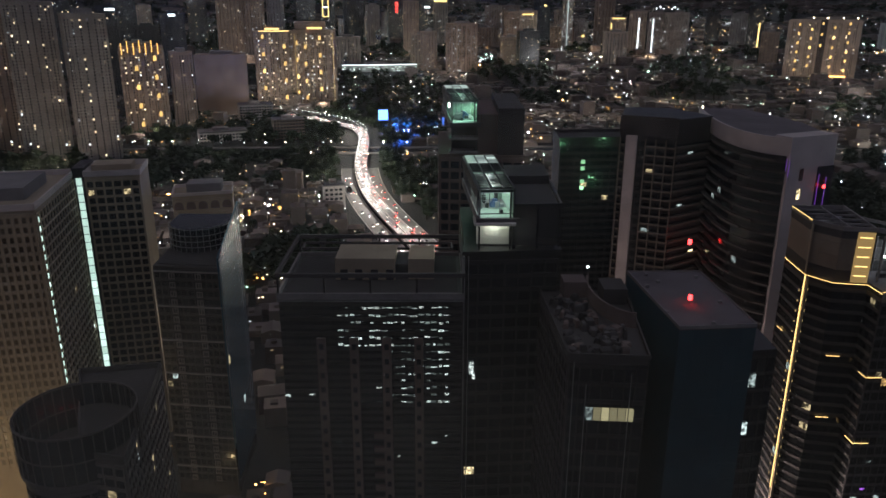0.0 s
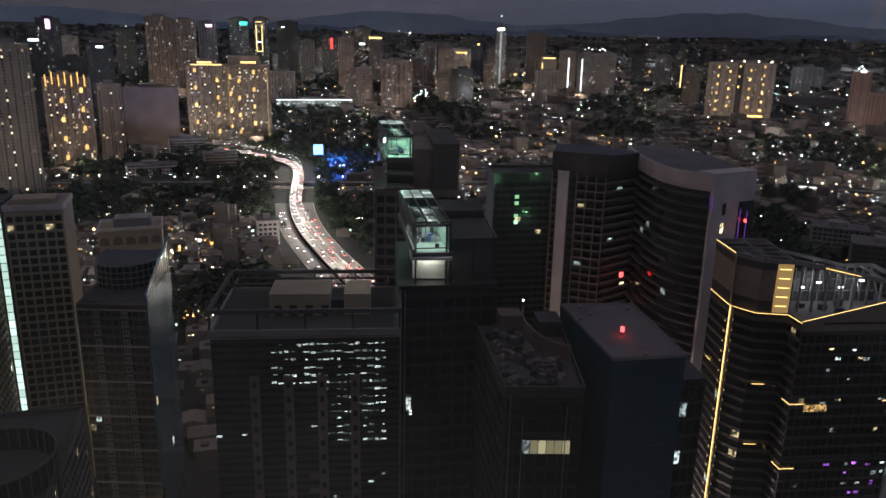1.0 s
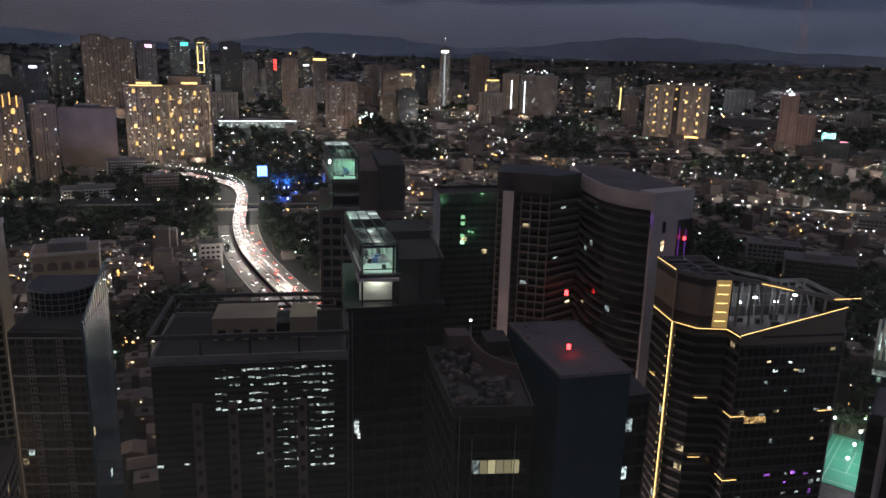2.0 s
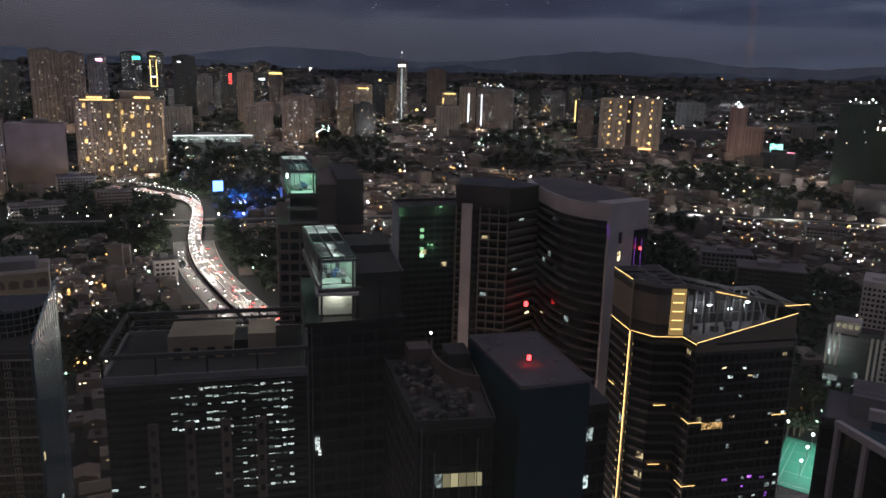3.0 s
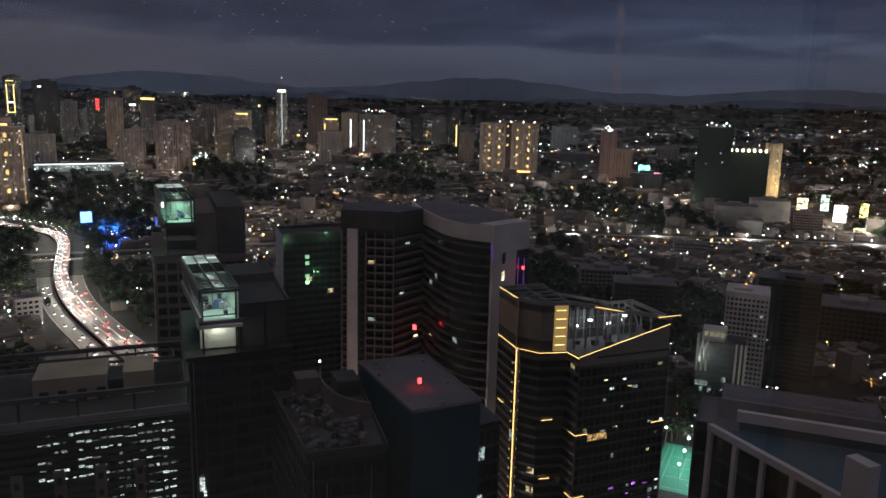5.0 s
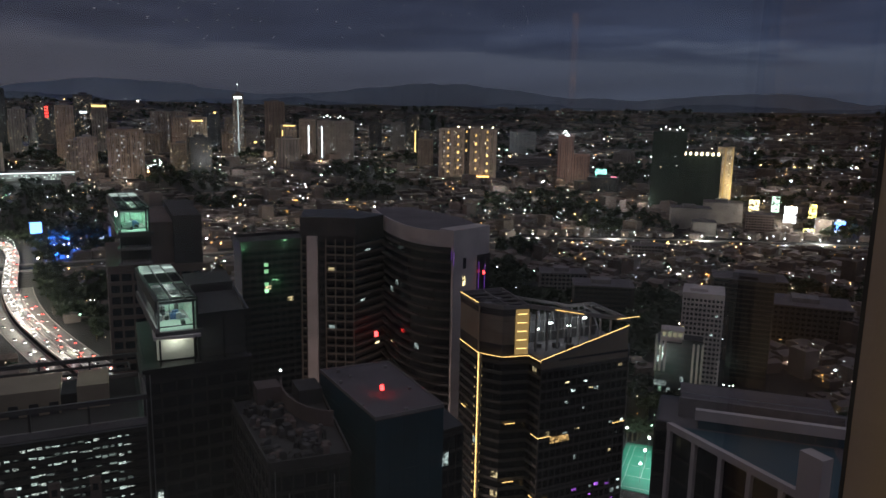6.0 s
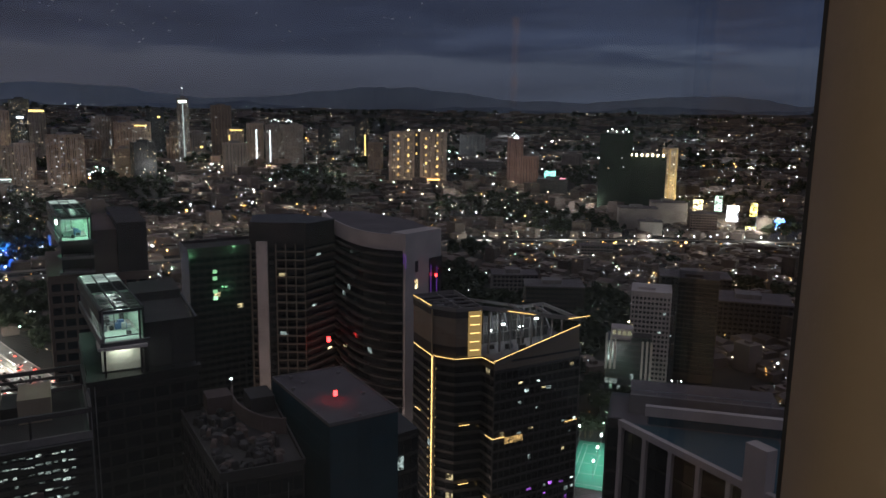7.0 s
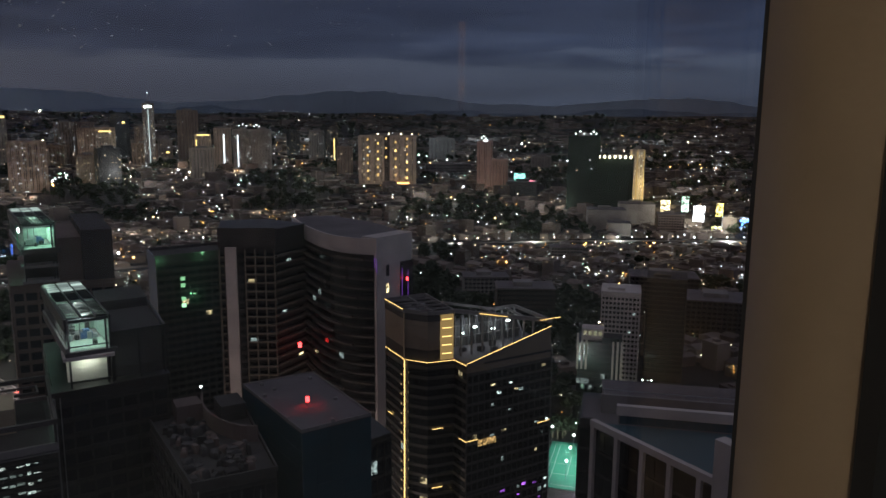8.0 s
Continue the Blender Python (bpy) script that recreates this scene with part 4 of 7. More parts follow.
def condo_with_stair_lights():
    t = site("condominium", -130, 250, 0, "beige condominium with a lit stairwell strip", "building")
    m = pose(-136, 264, 0, 0, 0, 13)
    P = lambda u, v: tuple((m @ Vector((u, v, 0)))[:2])
    R = lambda *q: [P(*p) for p in q]
    top = 109.5
    right, left = R((2.9, 0), (22, 0), (22, 20), (2.9, 20)), R((-34, -46), (-1.5, -46), (-1.5, 6), (-34, 6))
    part("right_wing", Solid().prism(right, 0, top), CONC_WARM, t)
    part("left_wing", Solid().prism(left, 0, top), CONC_WARM, t)
    part("stair_core", Solid().prism(R((-1.5, 1.2), (2.9, 1.2), (2.9, 18), (-1.5, 18)), 0, top + 3), METAL_DARK, t)
    for ring in (right, left):
        part("parapet", ring_band(Solid(), ring, top, top + 2.0, 0.3), CONC_PALE, t)
    part("roof_house", Solid().prism(R((4, 8), (18, 8), (18, 18), (4, 18)), top, top + 2.6), CONC_WARM, t)
    part("roof_house", Solid().prism(R((-26, -32), (-8, -32), (-8, -6), (-26, -6)), top, top + 4), CONC_GREY, t)
    me = Solid().box(0.15, 2.1, -0.15, 0, 0, 2.75).mesh("stair_light", LIT_STAIR)
    for k in range(26):
        shared("stair_light", me, m @ pose(-0.45, 1.1, top - 3.4 - 3.1 * k), t)
    f = Facade(t, 1)
    f.face(P(2.9, 0), P(22, 0), 20, top - 1, 3.1, 3.2, 0.75, 0.7, 0.3, CONC_WARM, CONC_WARM, glass=GLASS_CONDO, lit=0.012)
    f.face(P(-1.5, -46), P(-1.5, 1), 20, top - 1, 3.1, 3.4, 0.6, 0.55, 0.5, CONC_WARM, CONC_WARM, glass=GLASS_CONDO, lit=0.008)
    f.face(P(-34, -46), P(-1.5, -46), 20, top - 1, 3.1, 2.2, 1.0, 0.9, 0.3, CONC_WARM, CONC_WARM, glass=GLASS_BEIGE, lit=0.006)
    f.done(230)
    me = Solid().box(0, 0.5, -0.9, 0.9, 0, 1.5).mesh("balcony_light", LIT_STAIR)
    for k in range(26):
        shared("balcony_light", me, m @ pose(-1.45, -44.9, top - 4.2 - 3.1 * k), t)


def drum_building():
    t = site("apartment_block", -88, 158, 0, "dark apartment block with a round open roof screen", "building")
    cx, cy, rad, top = -89, 156, 13.6, 77.7
    seg = 36
    ring = lambda r: [(cx + r * math.cos(2 * math.pi * i / seg), cy + r * math.sin(2 * math.pi * i / seg)) for i in range(seg)]
    part("round_tower", Solid().prism(ring(rad - 0.6), 0, 64), CONC_DRUM, t)
    part("drum_floor", Solid().prism(ring(rad - 0.8), 64, 66), ROOF_DARK, t)
    part("top_rail", ring_band(Solid(), ring(rad), top - 0.5, top, 0.25), CONC_DRUM, t)
    part("bottom_rail", ring_band(Solid(), ring(rad), 64.5, 65.3, 0.25), CONC_DRUM, t)
    part("middle_rail", ring_band(Solid(), ring(rad), 70.6, 71.0, 0.15), CONC_DRUM, t)
    post = Solid().box(-0.13, 0.13, -0.2, 0.2, 65, top - 0.4).mesh("screen_post", CONC_DRUM)
    pane = Solid().box(-1.05, 1.05, -0.04, 0.04, 65.4, top - 0.6).mesh("screen_panel", GLASS_DARK)
    for i in range(seg):
        a = 2 * math.pi * (i + 0.5) / seg
        shared("screen_post", post, pose(*ring(rad)[i], 0, 0, 0, 360 * i / seg - 90), t)
        shared("screen_panel", pane, pose(cx + rad * 0.996 * math.cos(a), cy + rad * 0.996 * math.sin(a), 0, 0, 0, math.degrees(a) - 90), t)
    slab = [(-84.5, 146.4), (-73.2, 143.9), (-82, 190), (-103, 186)]
    part("slab_block", Solid().prism(slab, 0, 71), CONC_DARK, t)
    part("roof", Solid().prism([(-83.6, 147.6), (-74.2, 145.4), (-82.8, 188.8), (-101.6, 184.8)], 71, 71.3), ROOF_DARK, t)
    part("parapet", ring_band(Solid(), slab, 71, 72.6, 0.25), CONC_DARK, t)
    f = Facade(t, 2)
    f.face((-84.5, 146.4), (-73.2, 143.9), 6, 70, 3.1, 2.6, 1.0, 0.5, 0.25, CONC_DRUM, CONC_DRUM, lit=0.05)
    f.face((-73.2, 143.9), (-82, 190), 6, 70, 3.1, 2.6, 1.0, 0.5, 0.25, CONC_DRUM, CONC_DRUM, lit=0.05)
    pts = ring(rad - 0.6)
    for i in range(20, 36):
        f.face(pts[i], pts[(i + 1) % seg], 6, 63, 3.1, 2.4, 1.0, 0.35, 0.15, CONC_DRUM, None, lit=0.02)
    f.done(150)
    red_light(-93, 163, 66, 2.5, 0.16)


def blue_tower():
    t = site("glass_tower", -86, 245, 0, "slim dark tower with a blue glass side and curved crown", "building")
    ring = [(-97, 229), (-75, 227), (-77.5, 262), (-99, 263)]
    part("body", Solid().prism(ring, 0, 88), CONC_DARK, t)
    part("roof", Solid().prism([(-96, 230.5), (-76, 228.5), (-78.2, 261), (-98, 262)], 88, 88.3), ROOF_DARK, t)
    fin = Solid()
    fin.v = [(x + dx, y, z) for x, y, z in ((-75, 226.6, 20), (-75, 226.6, 91.5), (-77.6, 263, 101), (-77.6, 263, 20)) for dx in (0, 0.5)]
    fin.f = [(0, 2, 4, 6), (7, 5, 3, 1), (0, 1, 3, 2), (2, 3, 5, 4), (4, 5, 7, 6), (6, 7, 1, 0)]
    part("side_screen", fin, GLASS_BLUE, t, "tall blue glass side screen")
    me = Solid().box(-0.04, 0.08, 0, 0.18, 0, 1).mesh("glazing_bar", METAL_PALE)
    for k in range(12):
        y = 227 + 3 * k
        shared("glazing_bar", me, Matrix.Translation((-74.5 - 2.55 * k / 12, y, 22)) @ Matrix.Diagonal((1, 1, 69 + 0.78 * k, 1)), t)
    f = Facade(t, 3)
    f.face((-97, 229), (-75, 227), 4, 87, 3.1, 2.2, 0.9, 0.35, 0.2, METAL_DARK, METAL_DARK, lit=0.004)
    f.face((-74.4, 227), (-77, 262), 4, 90, 3.1, 2.5, 0.25, 0.12, 0.1, None, None, glass=GLASS_BLUE, lit=0.006, head=0.05)
    f.done(240)
    band = Solid().box(0, 22.2, -0.6, 0, 0, 0.5).mesh("ledge", CONC_GREY)
    for k in range(7):
        shared("ledge", band, pose(-97, 229, 86 - 12.4 * k, 0, 0, -5.2), t)
    frame_me = Solid().box(-1.0, 1.0, -0.35, 0, 0, 0.2).box(-1.0, 1.0, -0.35, 0, 1.8, 2.0).box(-1.0, -0.8, -0.35, 0, 0.2, 1.8).box(0.8, 1.0, -0.35, 0, 0.2, 1.8).box(-0.08, 0.08, -0.35, 0, 0.2, 1.8).mesh("window_surround", CONC_GREY)
    for u in (6.2, 15.2):
        for k in range(26):
            shared("window_surround", frame_me, pose(-97, 229, 83.6 - 3.1 * k, 0, 0, -5.2) @ pose(u, -0.2, 0), t)
    # the curved crown with its lattice
    cx, cy, rad = -88, 252, 10.5
    arc = [(cx + rad * math.cos(a), cy + rad * math.sin(a)) for a in [math.pi + math.pi * i / 16 for i in range(17)]]
    part("crown_wall", Solid().prism([(cx + (rad - 0.5) * math.cos(math.pi + math.pi * i / 16), cy + (rad - 0.5) * math.sin(math.pi + math.pi * i / 16)) for i in range(17)] + [(cx + rad, 262), (cx - rad, 262)], 88, 96.5), GLASS_DARK, t)
    for k, z in enumerate((90, 92, 94, 96.3)):
        s = Solid()
        for i in range(16):
            a, b = arc[i], arc[i + 1]
            s.add(beam((*a, z), (*b, z), 0.25, 0.25).v, beam((*a, z), (*b, z), 0.25, 0.25).f)
        part("crown_rail", s, METAL_PALE, t)
    for i in range(17):
        part("crown_post", Solid().tube((*arc[i], 88), (*arc[i], 97), 0.12, 4), METAL_PALE, t)


def arcade_building():
    t = site("apartment_block", -106, 318, 0, "beige block with round arches under its flat roof", "building")
    ring = [(-118.5, 308), (-94.5, 315), (-99, 332), (-123, 325)]
    part("body", Solid().prism(ring, 0, 91), CONC_WARM, t)
    part("parapet", ring_band(Solid(), ring, 91, 92.3, 0.35), CONC_PALE, t)
    part("roof_house", Solid().prism([(-114, 314), (-100, 318), (-102, 328), (-116, 324)], 91, 95), CONC_GREY, t)
    turn = math.degrees(math.atan2(7, 24))
    a = Solid()
    n = 10
    prof = [(1.9 * math.cos(math.pi * i / n), 1.9 * math.sin(math.pi * i / n)) for i in range(n + 1)] + [(-1.9, -1.6), (1.9, -1.6)]
    a.v = [(x, -0.3, z) for x, z in prof] + [(x, 0.0, z) for x, z in prof]
    k = len(prof)
    a.f = [tuple(range(k)), tuple(range(2 * k - 1, k - 1, -1))] + [(i, k + i, k + (i + 1) % k, (i + 1) % k) for i in range(k)]
    me = a.mesh("arch", CONC_BROWN)
    for i in range(5):
        shared("arch", me, pose(-118.5, 308, 86.5, 0, 0, turn) @ pose(2.5 + 5 * i, -0.05, 0), t)
    f = Facade(t, 4)
    f.face((-118.5, 308), (-94.5, 315), 10, 83.5, 3.1, 2.5, 1.2, 0.8, 0.25, CONC_WARM, None, lit=0.02)
    f.done(110)


def office_block():
    t = site("office_tower", -16, 156, 0, "dark glass office tower with scattered cool lit rooms", "building")
    ring = [(-35, 142.4), (3.2, 143), (2.8, 169.5), (-35.4, 169)]
    top = 112.2
    part("body", Solid().prism(ring, 0, top), METAL_DARK, t)
    part("roof", Solid().prism([(-34, 143.5), (2.2, 144), (1.9, 168.6), (-34.4, 168)], top, top + 0.3), ROOF_DARK, t)
    part("parapet", ring_band(Solid(), ring, top - 0.5, top + 0.9, 0.35), CONC_GREY, t)
    part("roof_frame", ring_band(Solid(), ring, 116.6, 117.5, 0.45), CONC_FRAME, t)
    part("inner_frame", ring_band(Solid(), [(-33, 160.5), (1, 161), (0.8, 165), (-33.2, 164.6)], 116.6, 117.1, 0.25), CONC_FRAME, t)
    for i in range(0, 9, 2):
        for (ax, ay), (bx, by) in ((ring[0], ring[1]), (ring[3], ring[2])):
            k = i / 8
            x, y = ax + (bx - ax) * k, ay + (by - ay) * k
            part("frame_post", Solid().box(x - 0.2, x + 0.2, y - 0.2, y + 0.2, top, 116.6), METAL_DARK, t)
    part("penthouse", Solid().box(-24.5, -11.5, 152, 162, top + 0.3, 117.4), CONC_WARM, t)
    part("penthouse", Solid().box(-8.6, -3.0, 152.5, 162, top + 0.3, 117.2), CONC_WARM, t)
    part("plant_room", Solid().box(-11.5, -8.6, 153.5, 161, top + 0.3, 115.6), METAL_DARK, t)
    for x in (-23.4, -20.2, -16.8, -13.4):
        part("doorway", Solid().box(x, x + 1.6, 151.85, 152, top + 0.3, 114.9), METAL_DARK, t)
    part("rail_line", ring_band(Solid(), ring, 111.2, 111.5, 0.3), METAL_PALE, t)
    f = Facade(t, 5)

    def lit(u, z):
        if z > 110.5:
            return 0.0
        if z < 86:
            return 0.03 if 0.1 < u < 0.2 or (0.5 < u < 0.85 and 74 < z < 78) else 0.004
        n = 0.95 + noise.noise((u * 11, z * 0.3, 2)) + 0.6 * noise.noise((u * 31, z * 0.9, 6))
        if u < 0.3:
            return 0.02
        if z > 101:
            return n * (0.95 if u > 0.47 else 0.4) if u < 0.91 else 0.0
        return n * (0.9 if u > 0.63 else 0.4) if 0.5 < u < 0.91 else 0.04
    f.face(ring[0], ring[1], 8, 111.0, 1.7, 1.3, 0.75, 0.12, 0.1, None, None, lit=lit, lits=(LIT_OFFICE, LIT_OFFICE_MID, LIT_OFFICE_DIM, LIT_OFFICE_DIM), head=0.12, slim=True)
    f.face(ring[1], ring[2], 8, 111.0, 3.4, 2.0, 0.5, 0.2, 0.1, METAL_DARK, None, lit=0.005)
    f.done(240)
    bm = Solid().box(0, 38.2, -0.18, 0, 0, 0.35).mesh("floor_line", METAL_DARK)
    for k in range(30):
        shared("floor_line", bm, pose(-35, 142.4, 110.8 - 3.4 * k, 0, 0, 0.9), t)
    strip_me = Solid().box(-0.95, 0.95, -0.7, 0, 0, 99).mesh("pilaster", CONC_BROWN)
    slot = Solid().box(-0.45, 0.45, -0.05, 0, 0, 1.3).mesh("pilaster_window", GLASS_DARK)
    for x in (-26.6, -19.7, -12.8, -6.0):
        shared("pilaster", strip_me, pose(x, 142.6, 4), t)
        for k in range(26):
            shared("pilaster_window", slot, pose(x, 141.88, 100.5 - 3.4 * k), t)
    bal = Solid().box(-1.1, 1.1, -0.9, 0, 0, 1.1).mesh("balcony", CONC_BROWN)
    for k in range(12):
        shared("balcony", bal, pose(-14.9, 142.6, 79 - 3.4 * k), t)


def lit_crown(owner, turn, x0, x1, y0, y1, z0, z1, low, color, glass_roof, watts, pale):
    """An open glazed roof room, lit from inside, with posts, beams and a glazed roof."""
    swing = Matrix.Translation((x0, y0, 0)) @ pose(0, 0, 0, 0, 0, turn) @ Matrix.Translation((-x0, -y0, 0))
    t = part("roof_room", Solid().box(x0, x1, y0, y1, z0 - 0.7, z0), CONC_GREY, owner)
    t.matrix_basis = swing
    part("back_wall", Solid().box(x0 + 0.4, x1, y0 + 17, y0 + 17.4, z0, z1), pale, t)
    part("side_wall", Solid().box(x1 - 0.3, x1, y0 + 2.2, y0 + 17, z0, z1 - 0.5), pale, t)
    for y in [y0 + (y1 - y0) * i / 9 for i in range(10)]:
        part("post", Solid().box(x0, x0 + 0.35, y - 0.2, y + 0.2, z0, z1), CONC_GREY, t)
    for x in (x0 + 0.2, x0 + (x1 - x0) * 0.88, x1 - 0.2):
        part("post", Solid().box(x - 0.18, x + 0.18, y0 - 0.05, y0 + 0.3, low - 0.5, z1), METAL_DARK, t)
    for y in [y0 + (y1 - y0) * i / 14 for i in range(15)]:
        part("roof_beam", Solid().box(x0, x1, y - 0.15, y + 0.15, z1 - 0.5, z1), METAL_DARK, t)
    for x in (x0, (2 * x0 + x1) / 3, (x0 + 2 * x1) / 3, x1 - 0.3):
        part("roof_beam", Solid().box(x, x + 0.3, y0, y1, z1, z1 + 0.35), METAL_DARK, t)
    me = Solid().box(0, (x1 - x0) / 3 - 0.4, 0, (y1 - y0) / 14 - 0.4, 0, 0.08).mesh("roof_pane", glass_roof)
    for i in range(3):
        for j in range(10, 14):
            shared("roof_pane", me, pose(x0 + 0.2 + i * (x1 - x0) / 3, y0 + 0.2 + j * (y1 - y0) / 14, z1 + 0.4), t)
    part("side_beam", Solid().box(x0 - 0.4, x0, y0, y1, z1 - 2.3, z1 + 0.2), CONC_DRUM, t)
    part("front_slab", Solid().box(x0 - 0.5, x1 + 0.9, y0 - 0.5, y0 + 0.3, z0 - 1.2, z0 + 0.1), CONC_DRUM, t)
    part("floor_mat", Solid().box(x0 + 0.5, x1 - 0.5, y0 + 0.8, y0 + 9, z0, z0 + 0.06), PALE_GREEN, t)
    part("tarpaulin", Solid().box(x0 + 3.6, x0 + 5.8, y0 + 9, y0 + 10.4, z0, z0 + 1.3).box(x0 + 4.1, x0 + 5.3, y0 + 9.2, y0 + 10.2, z0 + 1.3, z0 + 1.9), BLUE_SHEET, t, "blue sheeting over stored goods")
    for i in range(5):
        part("ceiling_joist", Solid().box(x0 + 0.3, x1 - 0.3, y0 + 2 + 3 * i, y0 + 2.3 + 3 * i, z1 - 1.2, z1 - 0.8), METAL_PALE, t)
    for i in range(4):
        part("shelf_rail", Solid().box(x0 + 0.6, x0 + 4.0, y0 + 11.5, y0 + 11.7, z0 + 0.9 + 0.9 * i, z0 + 1.05 + 0.9 * i), METAL_PALE, t)
    for i in range(3):
        part("shelf_post", Solid().box(x0 + 0.7 + 1.5 * i, x0 + 0.85 + 1.5 * i, y0 + 11.4, y0 + 11.6, z0, z0 + 4.2), METAL_DARK, t)
    part("side_beam", Solid().box(x0 - 0.4, x0, y0, y1, z0 - 0.9, z0 + 0.9), CONC_GREY, t)
    part("front_rail", Solid().box(x0, x1, y0 - 0.1, y0 + 0.1, z0 + 1.0, z0 + 1.2), METAL_DARK, t)
    rnd = random.Random(int(x0 * 10))
    for i in range(9):
        x, y = rnd.uniform(x0 + 0.8, x1 - 1.6), rnd.uniform(y0 + 3, y0 + 15)
        part("plant_unit", Solid().box(x, x + rnd.uniform(0.5, 1.3), y, y + 1.2, z0, z0 + rnd.uniform(0.6, 2.2)), METAL_DARK if i % 2 else METAL_PALE, t)
    for y in (y0 + 4, y0 + 12):
        part("ceiling_light", Solid().box((x0 + x1) / 2 - 0.6, (x0 + x1) / 2 + 0.6, y - 0.15, y + 0.15, z1 - 0.75, z1 - 0.55), L_BRIGHT, t)
        point_lamp("roof_room_light", *(swing @ Vector(((x0 + x1) / 2, y, z1 - 1.1))), watts, color, 0.4)


def near_dark_tower():
    t = site("residential_tower", 14, 170, 0, "dark tower with a brightly lit open roof room", "building", "towers with lit roof rooms")
    ring = [(3.7, 152), (24.4, 154), (25, 193), (3.2, 191)]
    part("body", Solid().prism(ring, 0, 118.6), METAL_DARK, t)
    part("edge_strip", Solid().box(3.3, 3.8, 151.5, 152.1, 40, 118), METAL_PALE, t)
    part("edge_strip", Solid().box(4.5, 4.7, 151.6, 152.1, 40, 118), METAL_PALE, t)
    # two glowing pieces imitate white reflections on the facade
    part("lit_window", Solid().box(5.0, 6.0, 151.4, 151.75, 89.8, 92.8), LIT_REFLECTION, t)
    part("lit_window", Solid().box(5.7, 6.3, 151.4, 151.75, 88.6, 90.2), LIT_REFLECTION, t)
    part("terrace", Solid().prism([(3.2, 151.2), (24.8, 153.2), (24.8, 156), (3.2, 156)], 118.6, 119.3), METAL_DARK, t)
    lit_crown(t, 4.2, 6.6, 14.4, 152.6, 188, 126.3, 132.7, 119.4, (0.82, 1.0, 0.9), LIT_SKY, 520, PALE_GREEN)
    part("lower_room_back", Solid().box(6.3, 13.9, 156, 156.4, 119.6, 125.6), CONC_PALE, t)
    part("lower_slab", Solid().box(5.6, 14.6, 151.6, 158, 125.0, 125.6), CONC_PALE, t)
    part("lower_rail", Solid().box(6.3, 14.0, 151.9, 152.1, 120.5, 120.8), METAL_DARK, t)
    point_lamp("roof_room_light", 10, 154.3, 124.4, 230, (0.85, 1.0, 0.8), 0.3)
    part("plant_block", Solid().prism([(14.2, 156), (24, 157), (24.5, 176), (14.2, 175)], 118.6, 128.6), CONC_DARK, t)
    part("plant_block", Solid().prism([(14.2, 176), (24.6, 177), (24.8, 190), (14.2, 189)], 118.6, 130.4), CONC_DARK, t)
    part("roof_frame", ring_band(Solid(), [(14.4, 153.6), (24.4, 154.6), (24.8, 190), (14.4, 189)], 128.8, 129.4, 0.3), METAL_DARK, t)
    for x, y in ((24.3, 154.8), (24.6, 172), (19.5, 154.2), (14.6, 153.8)):
        part("frame_post", Solid().box(x - 0.2, x + 0.2, y - 0.2, y + 0.2, 118.6, 128.9), METAL_DARK, t)
    f = Facade(t, 6)
    f.face(ring[0], ring[1], 6, 117, 3.2, 2.9, 0.8, 0.4, 0.2, METAL_DARK, METAL_DARK, lit=0.012, lits=(LIT_COOL, LIT_WARM))
    f.face((3.2, 191), (3.7, 152), 6, 117, 3.2, 3.2, 0.8, 0.4, 0.2, METAL_DARK, None, lit=0.0)
    f.done(240)


def far_dark_tower():
    t = site("residential_tower", 10, 236, 0, "dark tower with a green-lit open roof room", "building", "towers with lit roof rooms")
    ring = [(-2.6, 216), (22, 214), (24.5, 257), (-3.4, 257)]
    part("body", Solid().prism(ring, 0, 128), CONC_BROWN, t)
    lit_crown(t, 4.0, 0.9, 8.6, 214.6, 252, 137.3, 143.8, 129, (0.6, 1.0, 0.78), LIT_SKY, 900, PALE_GREEN)
    part("screen_wall", Solid().box(8.4, 14.5, 217, 250, 128, 139.5), CONC_BROWN, t)
    part("screen_wall", Solid().box(14.5, 22, 214.8, 254, 128, 141.5), CONC_DARK, t)
    part("support_block", Solid().box(1.2, 8.4, 219, 252, 128, 136.6), METAL_DARK, t)
    for z in (128.4, 132.4):
        part("terrace", Solid().box(0.2, 8.8, 214.4, 219, z, z + 0.7), CONC_GREY, t)
    part("floodlight", Solid().box(0.0, 0.5, 214.8, 216.4, 141.8, 142.9), L_BRIGHT, t)
    part("floodlight", Solid().box(-0.1, 0.3, 222, 224, 141.8, 142.6), L_BRIGHT, t)
    part("green_screen", Solid().box(-0.1, 0.0, 216, 226, 137.5, 143), GREEN_NET, t)
    point_lamp("green_floodlight", -0.9, 216.5, 140, 500, (0.25, 1.0, 0.6), 0.3)
    f = Facade(t, 7)
    f.face(ring[0], ring[1], 30, 127, 3.2, 3.0, 0.9, 0.6, 0.2, CONC_BROWN, CONC_BROWN, lit=0.008)
    f.face(ring[3], ring[0], 30, 127, 3.2, 3.4, 0.9, 0.6, 0.2, CONC_BROWN, None, lit=0.0)
    f.done(150)


